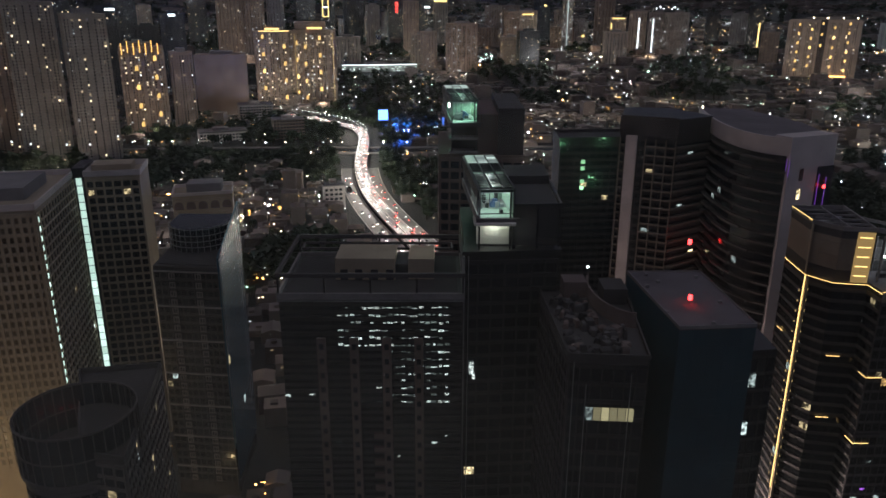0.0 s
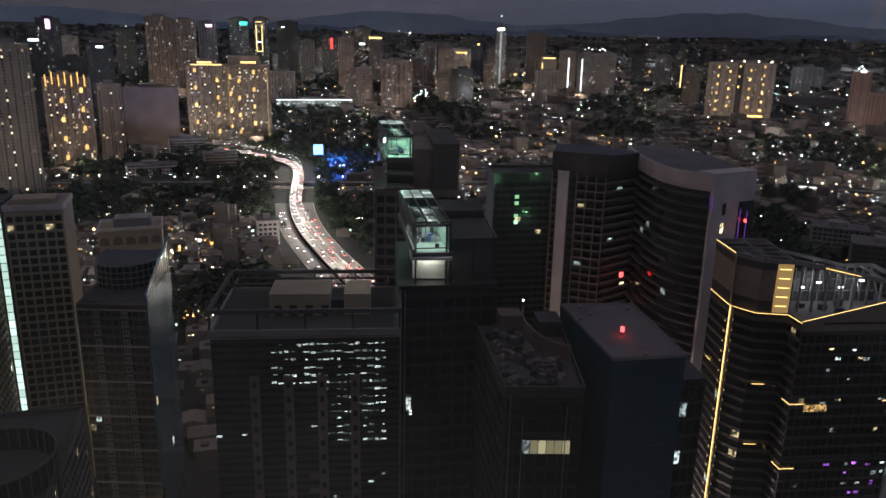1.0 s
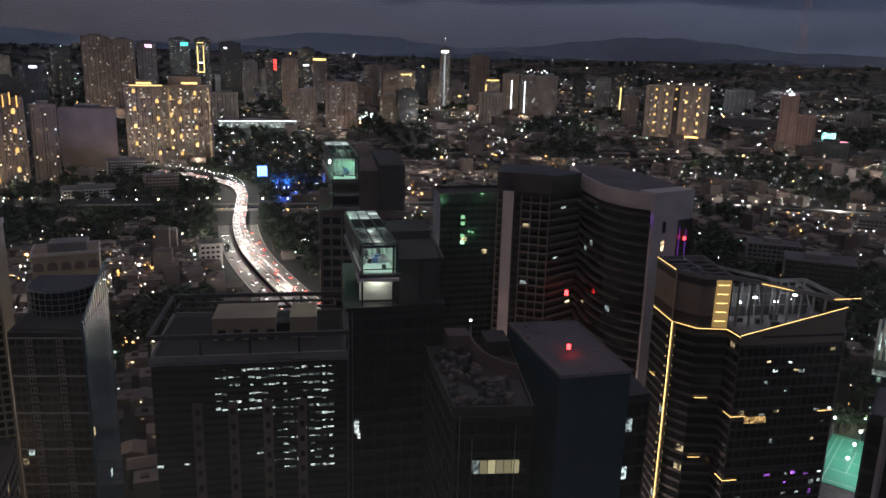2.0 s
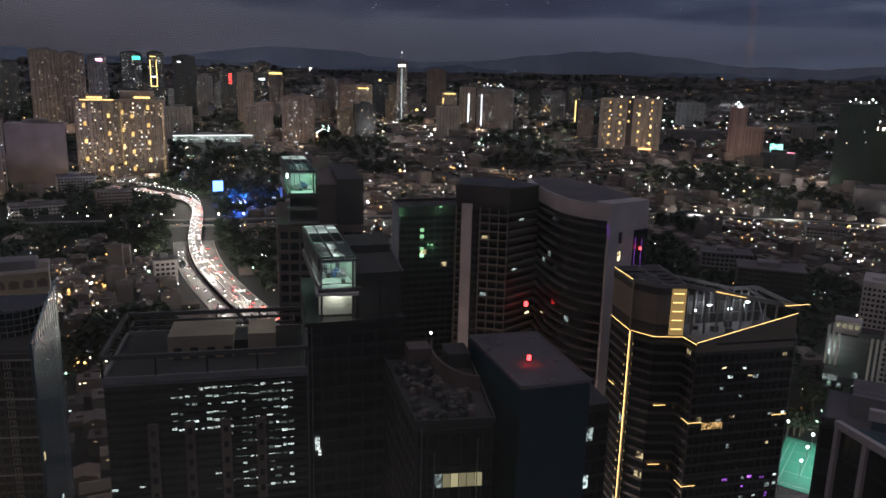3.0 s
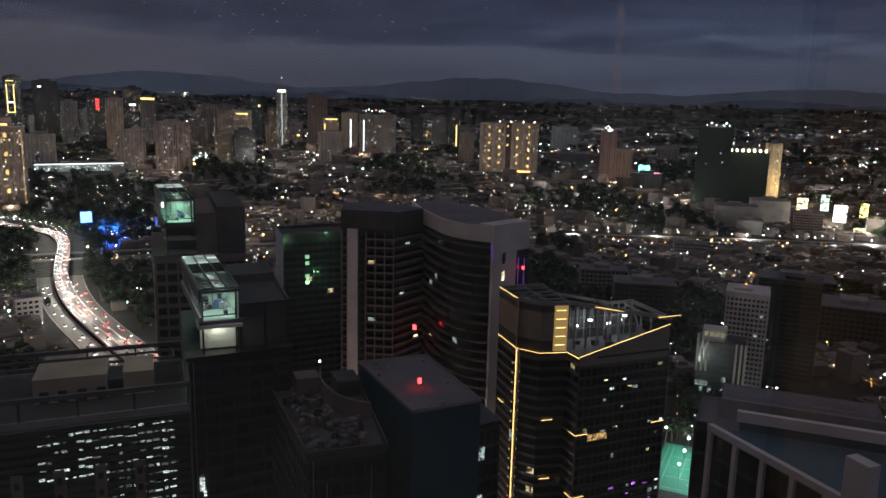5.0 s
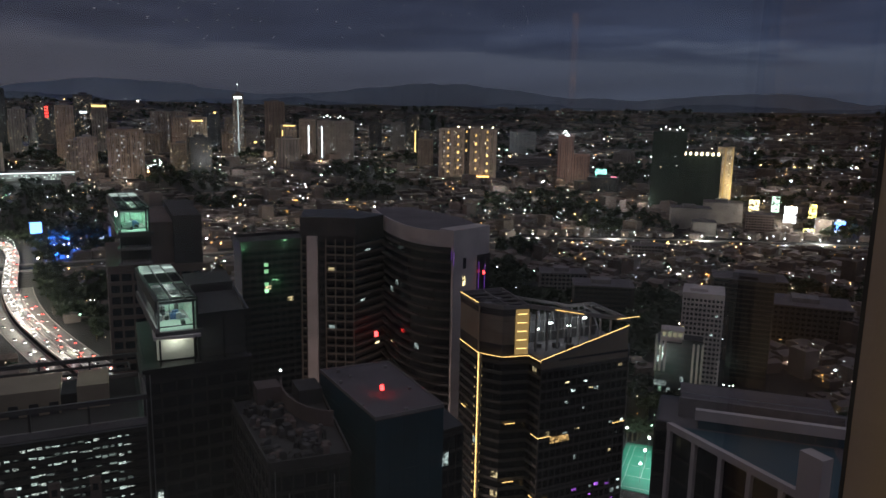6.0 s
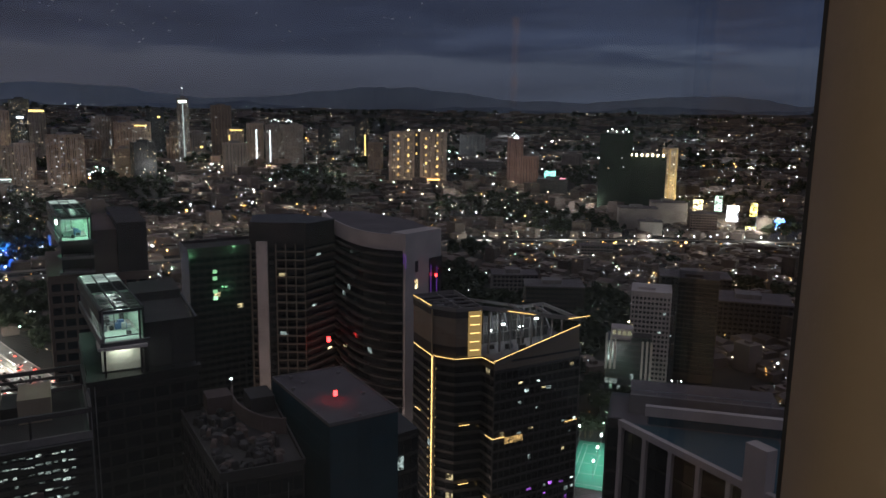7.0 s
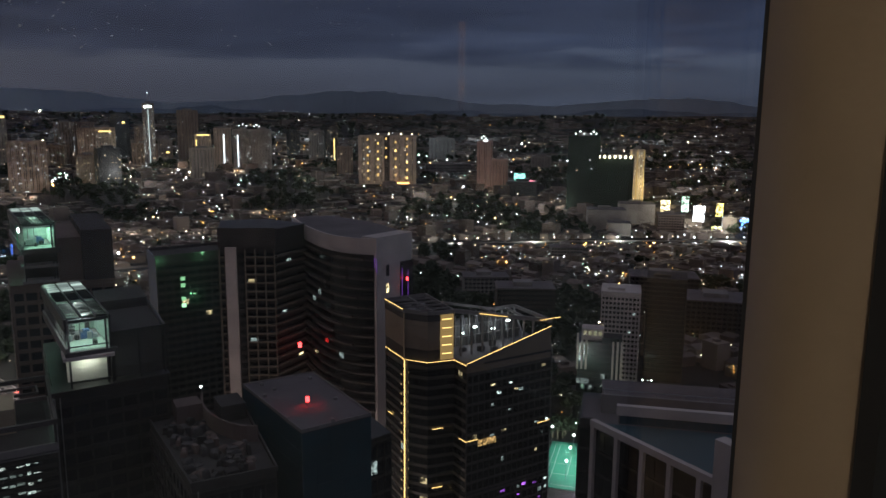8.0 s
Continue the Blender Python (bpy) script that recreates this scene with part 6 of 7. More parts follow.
def angled_roof_block():
    t = site("office_block", 92, 66, 0, "dark glass block with pale frames and an angled teal parapet", "building")
    ring = [(72.2, 82.2), (73.9, 80.8), (75.1, 44), (118, 44), (104, 72), (81, 91.5)]
    top = 125.3
    part("body", Solid().prism(ring, 0, top), METAL_DARK, t)
    part("roof", Solid().prism([(72.8, 82.3), (74.4, 80.6), (75.9, 45), (116, 45), (102.6, 71.4), (79.3, 89.3)], top, top + 0.3), FELT_ROOF, t)
    f = Facade(t, 15)
    f.face(ring[1], ring[2], 20, top - 0.5, 3.6, 2.45, 0.3, 0.15, 0.15, METAL_DARK, None, lit=0.0)
    f.face(ring[0], ring[1], 20, top - 0.5, 3.6, 2.0, 0.3, 0.15, 0.15, METAL_DARK, None, lit=0.0)
    f.face(ring[5], ring[0], 20, top - 0.5, 3.6, 2.4, 0.3, 0.15, 0.15, METAL_DARK, METAL_DARK, lit=0.0)
    f.done(240)
    turn = math.degrees(math.atan2(-36.8, 1.5))
    for k in range(8):
        part("frame_post", Solid().box(-0.35, 0.35, -0.5, 0.1, 40, top, pose(73.6, 80.8, 0, 0, 0, turn) @ pose(0.4 + 4.9 * k, 0, 0)), CONC_PALE, t)
    part("top_beam", Solid().box(0, 36.6, -0.6, 0.25, top - 0.4, top + 0.6, pose(73.6, 80.8, 0, 0, 0, turn)), CONC_PALE, t)
    part("corner_beam", Solid().box(0, 2.1, -0.3, 0.2, top - 0.4, top + 0.6, pose(72.2, 82.2, 0, 0, 0, -39)), CONC_DARK, t)
    diag = pose(76.3, 78.2, 0, 0, 0, -42)
    part("parapet_wall", Solid().box(0, 21, -0.1, 0.4, top, 127.0, diag), CONC_GREY, t)
    me = Solid().box(0, 2.55, -0.2, -0.1, 0, 2.35).mesh("parapet_panel", PANEL_TEAL_PALE)
    for i in range(8):
        shared("parapet_panel", me, diag @ pose(0.2 + 2.6 * i, 0, top - 0.2), t)
    part("sunken_roof", Solid().prism([(74.3, 79), (75.4, 50), (89, 65.5), (75.6, 77.6)], top + 0.31, top + 0.42), PANEL_TEAL_PALE, t, "teal roof membrane")
    part("pale_band", Solid().box(-0.3, 21, -0.5, 0.5, 127.0, 128.5, diag), CONC_PALE, t)
    part("upper_wall", Solid().box(-2.6, 20, 3.6, 4.1, top, 128.6, diag), CONC_GREY, t)
    part("end_post", Solid().box(73.8, 75.6, 55.4, 58.6, 108, 131.2), CONC_PALE, t)
    part("upper_roof", Solid().box(-2.4, 20, 4.5, 16, 126.4, 126.8, diag), FELT_ROOF, t)
    for k in range(6):
        part("roof_rail", Solid().box(-2.4 + 4 * k, -2.3 + 4 * k, 3.8, 3.9, 128.6, 129.3, diag), METAL_PALE, t)
    part("roof_rail", Solid().box(-2.4, 18, 3.8, 3.9, 129.3, 129.4, diag), METAL_PALE, t)


def finned_office():
    x0, y0 = polar(40.9, 440)
    x1, y1 = polar(44.3, 440)
    t = site("office_block", (x0 + x1) / 2, (y0 + y1) / 2 + 10, 0, "glass office with pale upright fins and a lit roof room", "building")
    a = math.degrees(math.atan2(y1 - y0, x1 - x0))
    ln = math.hypot(x1 - x0, y1 - y0)
    m = pose(x0, y0, 0, 0, 0, a)
    part("body", Solid().box(0, ln, 0, 22, 0, 41, m), METAL_DARK, t)
    part("roof_room", Solid().box(2, 15, 4, 14, 41, 48, m), CONC_PALE, t)
    for i in range(4):
        part("lit_window", Solid().box(3 + 3 * i, 5 + 3 * i, 3.8, 4, 44, 46.5, m), LIT_CURTAIN, t)
    for u in (0, 2.6, 5.2, ln - 5.2, ln - 2.6, ln - 0.2):
        part("fin", Solid().box(u - 0.6, u + 0.6, -1.4, 0, 6 if u > 10 else 24, 46 - (4 if u > 10 else 0), m), CONC_PALE, t)
    part("roof_rail", Solid().box(14, ln, 0, 0.3, 41, 44, m), GLASS_DARK, t)
    f = Facade(t, 16)
    f.face((x0, y0), (x1, y1), 4, 40, 3.6, 2.4, 0.5, 0.2, 0.2, METAL_DARK, None, lit=lambda u, z: 0.3 if 12 < z < 20 else 0.02, lits=(LIT_GREEN_DIM, LIT_COOL))
    f.done(220)


def pale_flats():
    for az0, az1, d, top, material, label, seed, lit in ((42.55, 45.5, 482, 62, CONC_PALE, "pale apartment block with rows of small windows", 17, 0.03), (45.9, 48.8, 500, 69, CONC_DARK, "unlit dark tower beside the pale flats", 18, 0.002)):
        (x0, y0), (x1, y1) = polar(az0, d), polar(az1, d)
        a = math.degrees(math.atan2(y1 - y0, x1 - x0))
        ln = math.hypot(x1 - x0, y1 - y0)
        m = pose(x0, y0, 0, 0, 0, a)
        t = site("apartment_block", (x0 + x1) / 2, (y0 + y1) / 2, 0, label, "building")
        part("body", Solid().box(0, ln, 0, 26, 0, top, m), material, t)
        part("parapet", Solid().box(-0.3, ln + 0.3, -0.3, 26, top, top + 1.3, m), material, t)
        part("roof_house", Solid().box(4, ln * 0.6, 5, 16, top, top + 3, m), material, t)
        f = Facade(t, seed)
        f.face((x0, y0), (x1, y1), 4, top - 1, 3.1, 2.6, *((1.2, 0.9) if seed == 17 else (0.4, 0.25)), 0.3, material, material, glass=GLASS_CONDO if seed == 17 else GLASS_DARK, lit=lit)
        p = m @ Vector((ln, 26, 0))
        f.face((x1, y1), (p.x, p.y), 4, top - 1, 3.1, 3.0, 1.4, 1.3, 0.3, material, None, lit=lit * 1.5)
        f.done(110)


def sport_court():
    c = [(205, 262), (243, 298), (262, 280), (222, 244)]
    s = Solid().prism(list(reversed(c)), 0.05, 0.3)
    structure("sports_court", s, COURT, "floodlit green tennis court with white lines", "court")
    lines = Solid()
    a, b, d = Vector((*c[0], 0)), Vector((*c[1], 0)), Vector((*c[3], 0))
    q = lambda u, v: a + (b - a) * u + (d - a) * v
    for u0, v0, u1, v1 in ((0.06, 0.1, 0.94, 0.1), (0.06, 0.9, 0.94, 0.9), (0.06, 0.1, 0.06, 0.9), (0.94, 0.1, 0.94, 0.9), (0.5, 0.1, 0.5, 0.9), (0.28, 0.2, 0.28, 0.8), (0.72, 0.2, 0.72, 0.8), (0.06, 0.2, 0.94, 0.2), (0.06, 0.8, 0.94, 0.8), (0.28, 0.5, 0.72, 0.5)):
        p, r = q(u0, v0), q(u1, v1)
        bm = beam((p.x, p.y, 0.33), (r.x, r.y, 0.33), 0.18, 0.03)
        lines.add(bm.v, bm.f)
    structure("court_line", lines, PAINT_WHITE, "white court lines", "court marking")
    for u, v in ((0.05, 0.0), (0.35, 0.0), (0.65, 0.0), (0.95, 0.0), (0.2, 1.0), (0.5, 1.0), (0.8, 1.0), (0.2, 0.5), (0.5, 0.5), (0.8, 0.5)):
        p = q(u, v)
        t = site("floodlight", p.x, p.y, 0, "tall court floodlight on a thin mast", "floodlight", "court floodlights")
        part("mast", Solid().tube((p.x, p.y, 0), (p.x, p.y, 9), 0.1), METAL_PALE, t)
        part("lamp", Solid().orb(p.x, p.y, 9.6, 0.95), L_BRIGHT, t)
    for u, v in ((0.3, 0.5), (0.75, 0.5)):
        p = q(u, v)
        point_lamp("court_light", p.x, p.y, 12, 5000, (0.85, 1.0, 0.92), 1.0)
    structure("road_3", strip(Solid(), [Vector((170, 215)), Vector((205, 245)), Vector((232, 236)), Vector((300, 215))], -6, 6, -0.2, 0.2), ASPHALT, "street beside the tennis court", "road")
    point_lamp("street_light", 212, 242, 9, 3200, (1, 0.8, 0.9), 0.6)
    rnd = random.Random(31)
    for i in range(26):
        x, y = rnd.uniform(246, 300), rnd.uniform(296, 352)
        t = site("tree", x, y, 0, "leafy street tree lit from below", "tree", "trees behind the court")
        s, k = Solid(), Solid()
        crown(s, k, x, y, 0, rnd.uniform(8, 13), rnd, 240)
        part("trunk", k, BARK, t)
        part("crown", s, LEAF, t)
    point_lamp("street_light", 258, 308, 8, 2600, (0.95, 1.0, 0.55), 0.6)
    point_lamp("street_light", 254, 300, 7, 8000, (0.95, 1.0, 0.5), 0.6)


def billboards():
    def board(x, y, z, w, h, material, label, turn, name="billboard"):
        t = thing(name, x, y, 0, turn, label, "billboard", "lit billboards")
        part("frame", Solid().box(-w / 2 - 0.5, w / 2 + 0.5, 0, 1.2, z - 0.5, z + h + 0.5), METAL_DARK, t)
        part("screen", Solid().box(-w / 2, w / 2, -0.2, 0, z, z + h), material, t)
        for u in (-w * 0.3, w * 0.3):
            part("post", Solid().tube((u, 0.8, -2), (u, 0.8, z), 0.5), METAL_DARK, t)
    board(-91.8, 1050, 14, 13, 14, L_BLUE, "glowing blue advertising screen on posts", 5)
    # added lamp away from the screen, its blue standing for the screen's halo
    point_lamp("screen_light", -66, 1010, 10, 480000, (0.03, 0.15, 1.0), 2.0)
    for az, r, z, w, h, col, k in ((46.9, 1330, 22, 16, 22, (1, 0.8, 0.4), 1.0), (48.3, 1340, 24, 12, 26, (0.6, 1, 0.75), 0.7), (49.3, 1290, 16, 18, 26, (0.95, 0.95, 1.0), 2.2), (50.7, 1330, 20, 11, 22, (1.0, 0.8, 0.2), 1.2), (51.8, 1280, 8, 40, 20, (0.75, 0.85, 1.0), 0.55), (50.6, 1260, 4, 16, 10, (1, 0.9, 0.3), 1.0),
                              (36.0, 1650, 30, 24, 14, (0.3, 1.0, 0.8), 0.8), (36.9, 1600, 22, 16, 14, (1.0, 0.25, 0.35), 1.2), (-1.2, 1010, 10, 26, 7, (0.75, 0.95, 1.0), 0.6)):
        x, y = polar(az, r)
        board(x, y, land(x, y) + z - 6, w, h, glow("board_%d" % int(az * 10 + 500), col, k * 2.4, pattern=0.25), "brightly lit advertising board", -az)
    for az, r, w in ((48.2, 1265, 1.0), (51.2, 1225, 1.0)):
        x, y = polar(az, r)
        point_lamp("board_light", x, y, 26, 60000 * w, (1.0, 0.92, 0.78), 1.5)
    x, y = polar(52.3, 1275)
    for i in range(4):
        t = site("blue_board_panel", x - 14 + 7 * i, y - 4 + 5 * i, 12, "round pale mark on the blue board", "sign")
        part("panel", Solid().box(x - 16 + 7 * i, x - 11 + 7 * i, y - 6, y - 5.6, 10, 22), L_BLUE, t)
        part("post", Solid().tube((x - 13.5 + 7 * i, y - 5.5, -1), (x - 13.5 + 7 * i, y - 5.5, 10), 0.4), METAL_DARK, t)


def halls():
    """Large low blocks by the river and beyond."""
    for az, r, w, d, h, material, label in ((42.6, 1240, 60, 40, 34, CONC_MALL, "large pale windowless mall block"), (44.8, 1290, 58, 40, 40, CONC_MALL, "large pale windowless mall block"), (43.6, 1180, 34, 30, 20, CONC_MALL, "pale low windowless wing of the mall"), (47.3, 1220, 40, 30, 32, CONC_BROWN, "brown mall block beside the boards"),
                                          (39.7, 960, 40, 22, 14, CONC_GREY, "pale riverside block with rows of windows"), (-14.5, 1180, 50, 30, 24, CONC_GREY, "grey hall in front of the golden towers"), (-12.2, 1000, 40, 26, 26, CONC_BROWN, "plain brown block beside the river"), (-17.0, 1010, 60, 30, 12, CONC_PALE, "long pale low hall"), (-9.0, 640, 18, 14, 20, CONC_PALE, "pale block of flats by the elevated road"),
                                          (-5.25, 1700, 165, 40, 42, L_HALL, "brightly lit long low building"), (33.5, 720, 44, 26, 22, CONC_GREY, "grey low office block"), (36.6, 640, 50, 30, 30, CONC_DARK, "dark office block with window bands"), (30.5, 1950, 120, 30, 66, CONC_GREY, "long low grey hall"), (47.0, 700, 60, 34, 34, CONC_DARK, "dark unlit office block"), (51.0, 640, 60, 40, 30, CONC_DARK, "dark unlit office block")):
        x, y = polar(az, r)
        z = land(x, y) - 2
        t = thing("hall", x, y, z, -az + 6, label, "building", "large low blocks")
        TOWER_SPOTS.append((x, y, w * 0.6))
        hh = max(12, h - z)
        part("wall", Solid().box(-w / 2, w / 2, -d / 2, d / 2, 0, hh), material if material is not L_HALL else CONC_GREY, t)
        part("roof", Solid().box(-w / 2 - 0.6, w / 2 + 0.6, -d / 2 - 0.6, d / 2 + 0.6, hh, hh + 1.0), FELT_ROOF, t)
        part("roof_house", Solid().box(-w / 5, w / 8, -d / 5, d / 4, hh + 1, hh + 4.5), CONC_GREY, t)
        s = Solid()
        for k in range(0 if "windowless" in label else int(hh / 4)):
            for i in range(int(w / 4)):
                s.box(-w / 2 + 1 + 4 * i, -w / 2 + 3.6 + 4 * i, -d / 2 - 0.1, -d / 2, 1.5 + 4 * k, 3.5 + 4 * k)
        if material is L_HALL:
            part("roof_edge_light", Solid().box(-w / 2, w / 2, -d / 2 - 1.4, -d / 2 - 0.8, hh - 0.6, hh + 0.8), SIGN["white"], t)
            point_lamp("hall_floodlight", x, y - 60, z + 8, 14000, (0.85, 1.0, 0.92), 1.5)
        if s.f:
            part("window_panes", s, L_HALL if material is L_HALL else GLASS_FAR, t, kind="stuff")


def crane_lights():
    """Work lights on the towers under construction."""
    for az, r, z, w in ((40.6, 1425, 149, 30), (41.6, 1425, 149, 20), (15.2, 1975, 156, 26), (16.2, 1960, 155, 20), (33.3, 1670, 134, 16)):
        x, y = polar(az, r)
        for k in range(3):
            px, py = x + (k - 1) * w / 3, y
            t = site("work_light", px, py, z, "bright work light on a mast on top of a tower", "work light", "work lights")
            part("mast", Solid().tube((px, py + 6, z - 6), (px, py + 6, z + 4 + 4 * (k % 2)), 0.4), METAL_DARK, t)
            part("lamp", Solid().orb(px, py + 5, z + 4 + 4 * (k % 2), 1.5 + 0.5 * (k % 2)), L_BRIGHT, t)
    x, y = polar(43.1, 1436)
    s = site("lit_deck", x, y, 107, "work deck under warm lights on an unfinished tower", "work deck")
    for i in range(7):
        part("lamp", Solid().box(x - 26 + 7 * i, x - 22 + 7 * i, y + 16 - 6.5 * i, y + 17 - 6.5 * i, 108, 113), L_CREAM, s)


LIT_OFFICE = glow("office_ceiling_light", (0.80, 0.95, 0.90), 0.5, 0.85, pattern=5.5, island=False)
LIT_OFFICE_MID = glow("half_dimmed_office_light", (0.85, 0.95, 0.88), 0.4, pattern=3.0)
LIT_OFFICE_DIM = glow("dim_office_light", (0.75, 0.92, 0.85), 0.3, 0.8, pattern=5.0, island=False)
LIT_SKY = glow("lit_roof_glazing", (0.82, 1.0, 0.92), 0.26, 0.5, island=False)
LIT_GREEN = glow("green_stair_light", (0.45, 1.0, 0.5), 0.8, 0.4, island=False)
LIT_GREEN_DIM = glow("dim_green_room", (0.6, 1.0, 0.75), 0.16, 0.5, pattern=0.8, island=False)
LIT_CURTAIN = glow("lit_curtained_window", (1.0, 0.88, 0.5), 0.2, 0.35, island=False)
# glow that stands for a bright reflection, no lit room behind it
LIT_REFLECTION = glow("white_lit_landing", (0.9, 1.0, 0.95), 0.6, pattern=2.0)
LIT_AMBER_ROOM = glow("amber_lit_room", (1.0, 0.6, 0.22), 0.5, pattern=1.6)
LIT_PURPLE = glow("purple_lit_room", (0.55, 0.15, 1.0), 0.75, 0.5, pattern=2.0, island=False)
# cast golden light put into the panel as emission
GOLD_PANEL = glow("golden_wash_glow", (1.0, 0.62, 0.22), 0.22)
L_HALL = glow("hall_window_light", (0.85, 1.0, 0.9), 0.8, 0.9, power=4.0)
CONC_DRUM = mat("dark_grey_render", (0.11, 0.10, 0.10), 0.8, 0, 0.3, 0.5, 0.15)
CONC_MALL = mat("stained_pale_render", (0.42, 0.38, 0.36), 0.85, 0, 0.35, 0.25, 0.1)
CONC_FRAME = mat("dull_roof_frame", (0.115, 0.105, 0.105), 0.8)
BALCONY_WARM = mat("dull_beige_balcony_front", (0.20, 0.165, 0.14), 0.8)
BALCONY = mat("dull_balcony_front", (0.115, 0.10, 0.095), 0.8)
GLASS_BEIGE = mat("curtained_window_glass", (0.16, 0.125, 0.085), 0.35, obj=0.7, vary=0.6)
GLASS_CONDO = mat("grey_window_glass", (0.05, 0.05, 0.045), 0.2, obj=0.6, vary=0.5)
NEON = glow("purple_neon", (0.42, 0.12, 1.0), 0.22)
PALE_GREEN = mat("pale_green_wall", (0.42, 0.55, 0.47), 0.8)
BLUE_SHEET = mat("faded_blue_plastic_sheet", (0.08, 0.14, 0.30), 0.6)
GREEN_NET = mat("green_mesh_screen", (0.05, 0.5, 0.25), 0.8)
METAL_BAND = mat("dull_balcony_metal", (0.13, 0.12, 0.115), 0.5, 0.3)

condo_with_stair_lights()
point_lamp("street_light", -150, 176, 14, 11000, (1.0, 0.70, 0.36), 0.6)
point_lamp("street_light", -84, 214, 7, 420, (1.0, 0.72, 0.35), 0.6)
drum_building()
blue_tower()
arcade_building()
# added lamp in mid-air that brightens the arcade front
point_lamp("street_light", -108, 296, 40, 5200, (1.0, 0.78, 0.55), 0.6)
office_block()
near_dark_tower()
far_dark_tower()
green_lit_tower()
curved_tower()
# added lamp that lifts the curved tower's walls from below
point_lamp("street_light", 78, 208, 10, 34000, (1.0, 0.76, 0.68), 0.8)
teal_block()
rubble_roof_block()
golden_corner_tower()
angled_roof_block()
finned_office()
pale_flats()
sport_court()
billboards()
halls()
crane_lights()
low_city()
plant_trees()
street_lights()


# ---- the room behind the window ----
CEILING = mat("grey_ceiling_paint", (0.37, 0.41, 0.46), 0.9, 0, 0.1, 2, 0.05, 20)
PLASTER = mat("tan_painted_plaster", (0.24, 0.17, 0.105), 0.7, 0, 0.12, 6, 0.05, 60)
DARK_WALL = mat("dim_room_wall", (0.37, 0.43, 0.50), 0.9, 0, 0.15, 2, 0.05, 20)
CARPET = mat("grey_carpet", (0.23, 0.25, 0.28), 0.95, 0, 0.3, 6, 0.3, 80)
GASKET = mat("black_window_gasket", (0.015, 0.014, 0.013), 0.6, 0, 0.1, 8, 0.02, 60)


def room():
    fl, ce, x0, x1, y0 = 168.4, 171.2, -3.2, 2.6, -4.4
    structure("floor", Solid().box(x0, x1, y0, 0.254, fl - 0.25, fl), CARPET, "grey carpeted floor of a high room", "floor")
    structure("ceiling", Solid().box(x0, x1, y0, 0.254, ce, ce + 0.25), CEILING, "plain ceiling of a dim room", "ceiling")
    structure("wall_back", Solid().box(x0, x1, y0 - 0.2, y0, fl, ce), DARK_WALL, "plain dim back wall", "wall")
    structure("wall_left", Solid().box(x0 - 0.2, x0, y0, 0.42, fl, ce), DARK_WALL, "plain dim side wall", "wall")
    structure("wall_right", Solid().box(x1, x1 + 0.2, y0, 0.42, fl, ce), DARK_WALL, "plain dim side wall", "wall")
    w = structure("window_wall", Solid().prism([(x1, 0.254), (x1, 0.352)] + [(0.492 - 0.015 * math.sin(math.pi * k / 24), 0.352 - 0.098 * k / 24) for k in range(25)], fl, ce), PLASTER, "tan plastered wall beside the window", "wall")
    structure("sill_wall", Solid().box(x0, 0.492, 0.26, 0.40, fl - 0.25, 169.15), PLASTER, "low tan wall under the window", "wall")
    structure("head_wall", Solid().box(x0, 0.492, 0.26, 0.40, 171.0, ce + 0.25), PLASTER, "tan strip above the window", "wall")
    win = tagged(new("window_1"), "large fixed window pane high over the city", "window", kind="structure")
    part("pane", Solid().box(x0, 0.52, 0.3525, 0.3585, 169.15, 171.0), CLEAR, win).visible_shadow = False
    part("window_frame", Solid().box(0.4900, 0.4918, 0.3485, 0.352, 169.15, 171.0), GASKET, win)
    part("trim", Solid().box(0.488, 0.52, 0.239, 0.2535, fl, ce), GASKET, win)
    tower_below = Solid().box(-14, 14, -30, 0.2, 0, fl - 0.3)
    structure("own_building", tower_below, CONC_GREY, "high building that holds the room", "building")
    lamp = thing("ceiling_lamp", -0.9, -1.6, ce, 0, "small round ceiling lamp with a warm glow", "ceiling lamp")
    part("rim", Solid().tube((0, 0, -0.06), (0, 0, 0), 0.16, 16), METAL_PALE, lamp)
    part("diffuser", Solid().tube((0, 0, -0.08), (0, 0, -0.06), 0.13, 16), glow("warm_diffuser", (1, 0.75, 0.45), 1.0), lamp)
    point_lamp("room_light", -0.9, -1.6, ce - 0.2, 31.0, (1.0, 0.84, 0.66), 0.12)


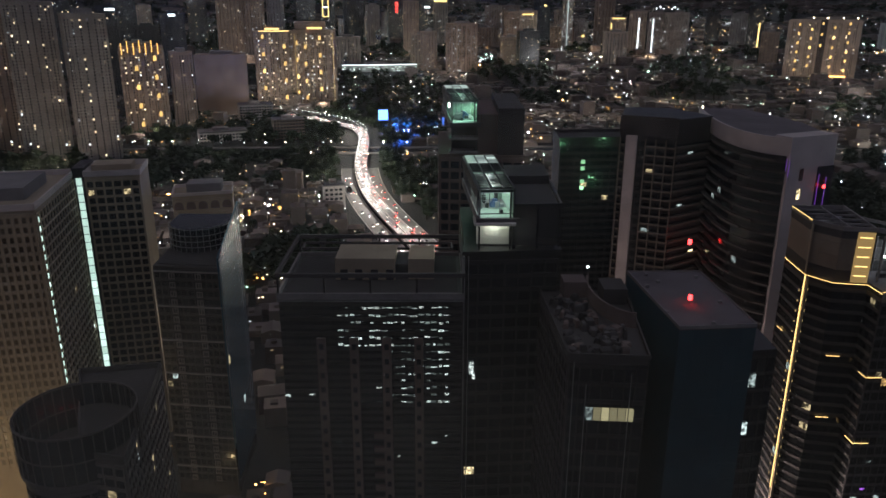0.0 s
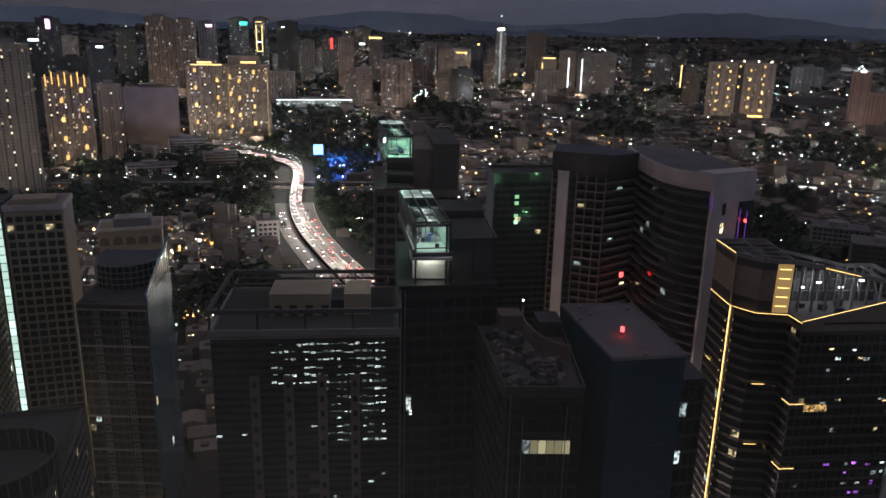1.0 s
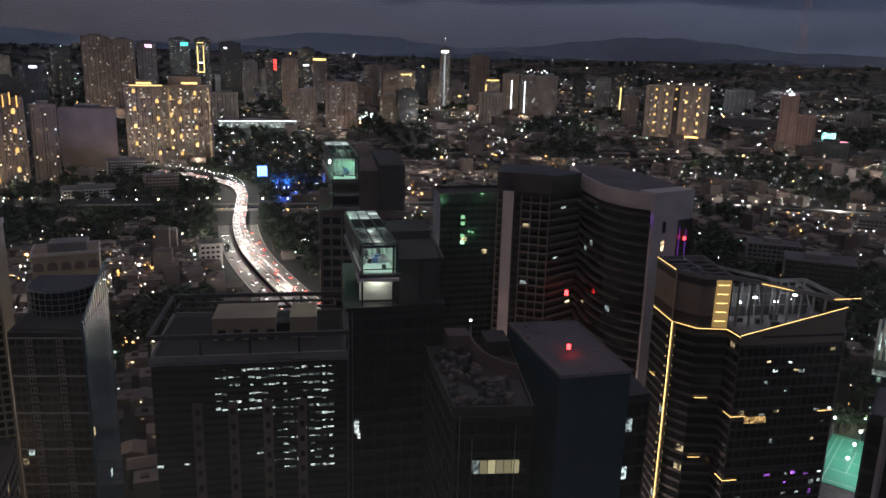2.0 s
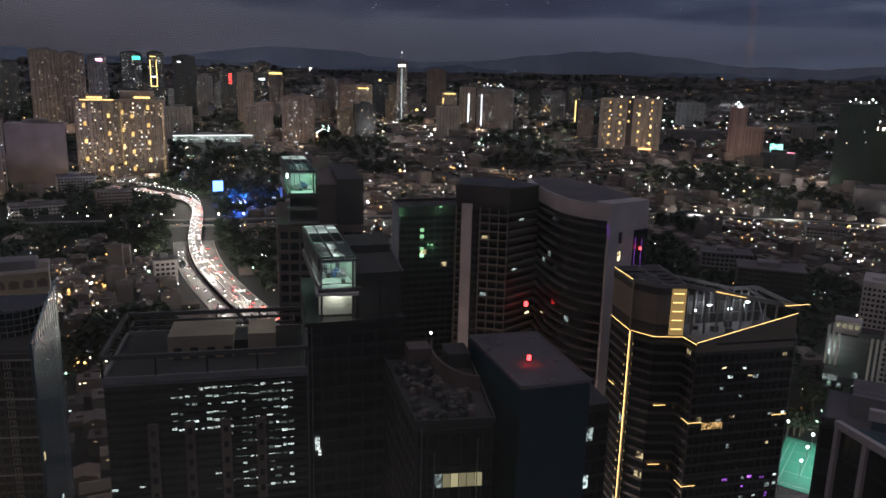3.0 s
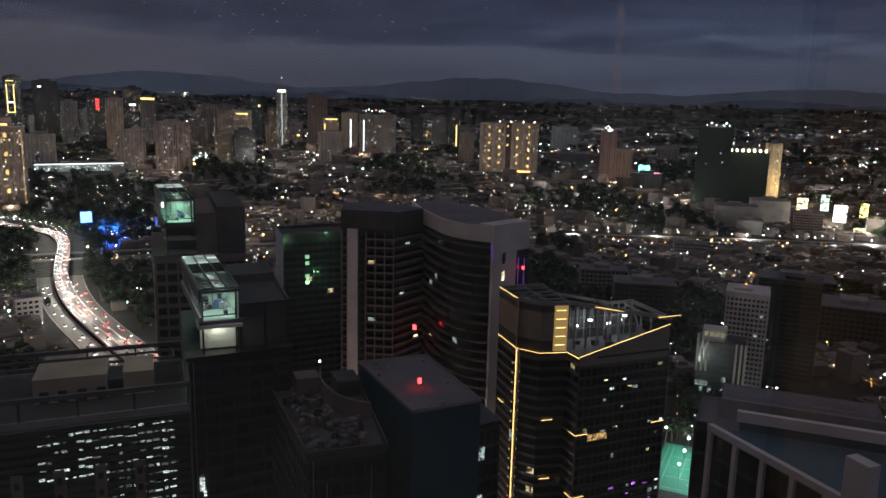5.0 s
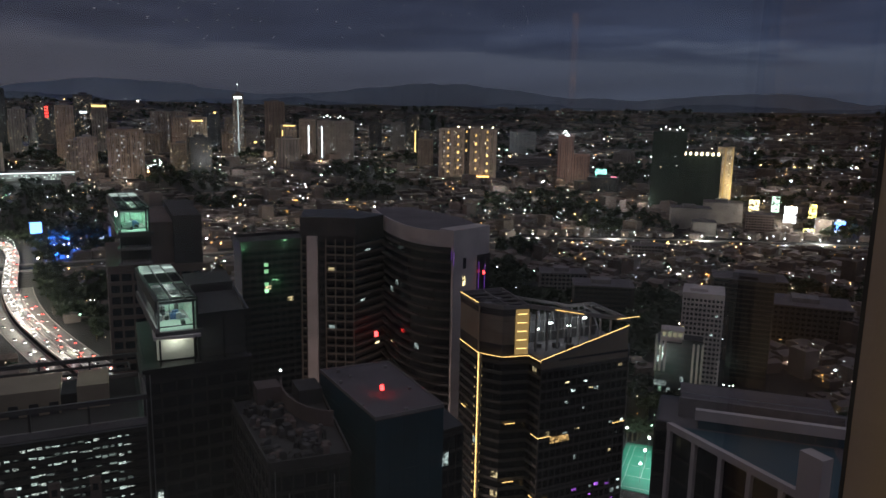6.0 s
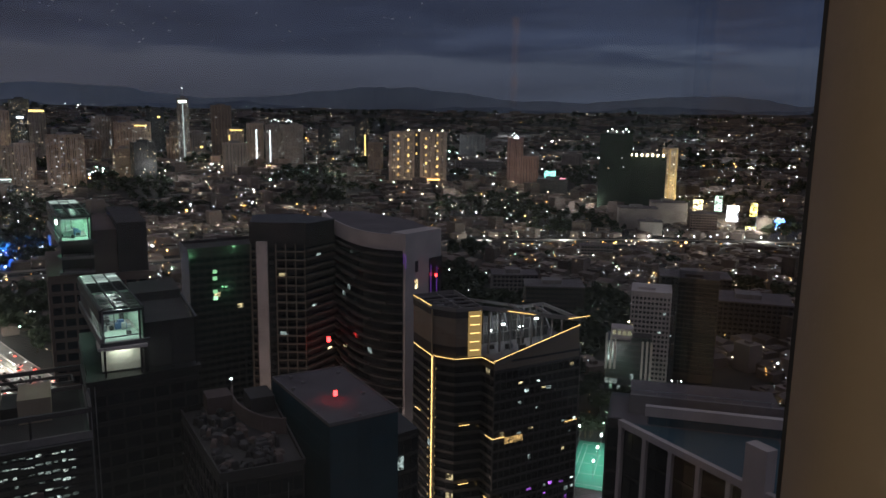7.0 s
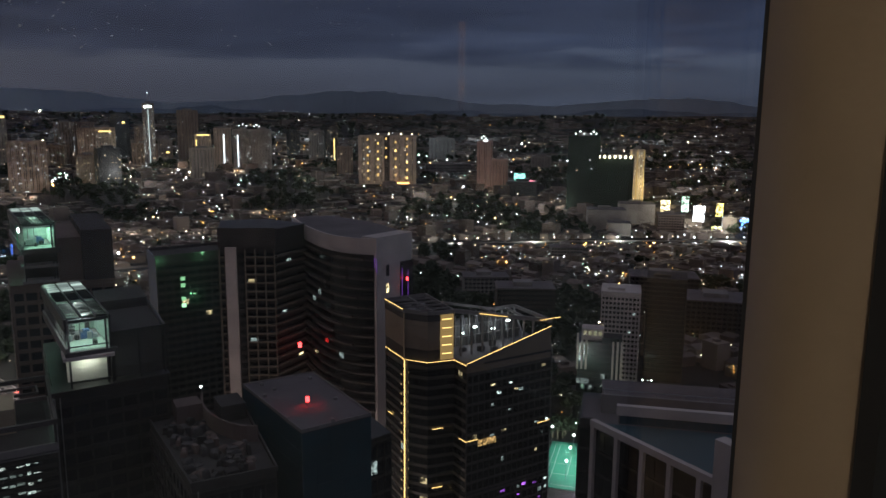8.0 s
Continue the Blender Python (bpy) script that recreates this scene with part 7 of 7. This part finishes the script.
def rain_drops():
    """A few drops left on the outside of the pane."""
    rnd = random.Random(14)
    wet = bpy.data.materials.new("water")
    wet.use_nodes = True
    b = wet.node_tree.nodes["Principled BSDF"]
    b.inputs["Transmission Weight"].default_value, b.inputs["Roughness"].default_value, b.inputs["IOR"].default_value = 1.0, 0.03, 1.33
    me = bmesh.new()
    bmesh.ops.create_icosphere(me, subdivisions=2, radius=1.0)
    data = bpy.data.meshes.new("water_drop")
    me.to_mesh(data)
    me.free()
    data.materials.append(wet)
    spots = [(a, e, k * 0.00035) for a, e, k in DROPS]
    for _ in range(150):
        spots.append((rnd.uniform(-1, 31), rnd.uniform(5.0, 10.5), rnd.uniform(0.0003, 0.0008)))
    mark = bpy.data.meshes.new("water_mark")
    mb = bmesh.new()
    bmesh.ops.create_icosphere(mb, subdivisions=1, radius=1.0)
    mb.to_mesh(mark)
    mb.free()
    mark.materials.append(mat("dried_water_mark", (0.8, 0.8, 0.8), 0.8, 0, 0.2, 40, 0, 200))
    for az, el, r in spots:
        x, z = 0.3585 * math.tan(radians(az)), 170 + 0.3585 / math.cos(radians(az)) * math.tan(radians(el))
        if el > 4:
            ob = tagged(new("water_mark", mark), "pale dried water mark on the window pane", "water mark", "water marks on the pane")
            ob.matrix_basis = pose(x, 0.3588, z, 0, rnd.gauss(80, 25), 0) @ Matrix.Diagonal((r * 0.25, 0.0002, r * rnd.uniform(0.5, 1.3), 1))
            continue
        ob = tagged(new("water_drop", data), "clear rain drop on the window pane", "water drop", "rain drops on the pane")
        ob.matrix_basis = Matrix.LocRotScale((x, 0.3586 + r * 0.25, z), None, (r * rnd.uniform(0.7, 1.0), r * 0.4, r * rnd.uniform(0.8, 1.4)))


DROPS = [(-7.3, -7.2, 6), (-6.4, -5.9, 6), (-2.5, -7.3, 6), (-2.4, -11.6, 6), (-7.8, -13.7, 6), (-7.7, -4.0, 5), (-2.1, -5.0, 5), (-9.8, -12.8, 6), (-10.1, -10.5, 6), (-5.2, -2.2, 5)]
room()
rain_drops()


def pane_smear():
    """A smear on the inside of the pane, with a warm reflection put into its colour."""
    film = bpy.data.materials.new("smeared_film")
    film.use_nodes = True
    N, L = film.node_tree.nodes, film.node_tree.links
    N.clear()
    out, mix, clear, dull = N.new("ShaderNodeOutputMaterial"), N.new("ShaderNodeMixShader"), N.new("ShaderNodeBsdfTransparent"), N.new("ShaderNodeBsdfDiffuse")
    place, streak, amount = N.new("ShaderNodeNewGeometry"), N.new("ShaderNodeTexNoise"), N.new("ShaderNodeMapRange")
    # pink of the reflected warm light, painted into the film
    dull.inputs[0].default_value = (0.62, 0.45, 0.44, 1)
    streak.inputs["Scale"].default_value, streak.inputs["Detail"].default_value = 160.0, 4.0
    amount.inputs["From Min"].default_value, amount.inputs["From Max"].default_value = 0.35, 0.7
    amount.inputs["To Min"].default_value, amount.inputs["To Max"].default_value = 0.008, 0.05
    for a, b in ((place.outputs["Position"], streak.inputs["Vector"]), (streak.outputs[0], amount.inputs[0]), (amount.outputs[0], mix.inputs[0]), (clear.outputs[0], mix.inputs[1]), (dull.outputs[0], mix.inputs[2]), (mix.outputs[0], out.inputs[0])):
        L.new(a, b)
    s = Solid()
    for k in range(3):
        w = 0.0022 - 0.0005 * k
        s.box(0.2335 - w - 0.0006 * k, 0.2335 + w + 0.0004 * k, 0.3519 - 0.0003 * k, 0.3520 - 0.0003 * k, 170.0075, 170.056)
    tagged(new("pane_smear", s.mesh("pane_smear", film)), "faint dusty wiped streak on the window pane", "smear").visible_shadow = False


pane_smear()
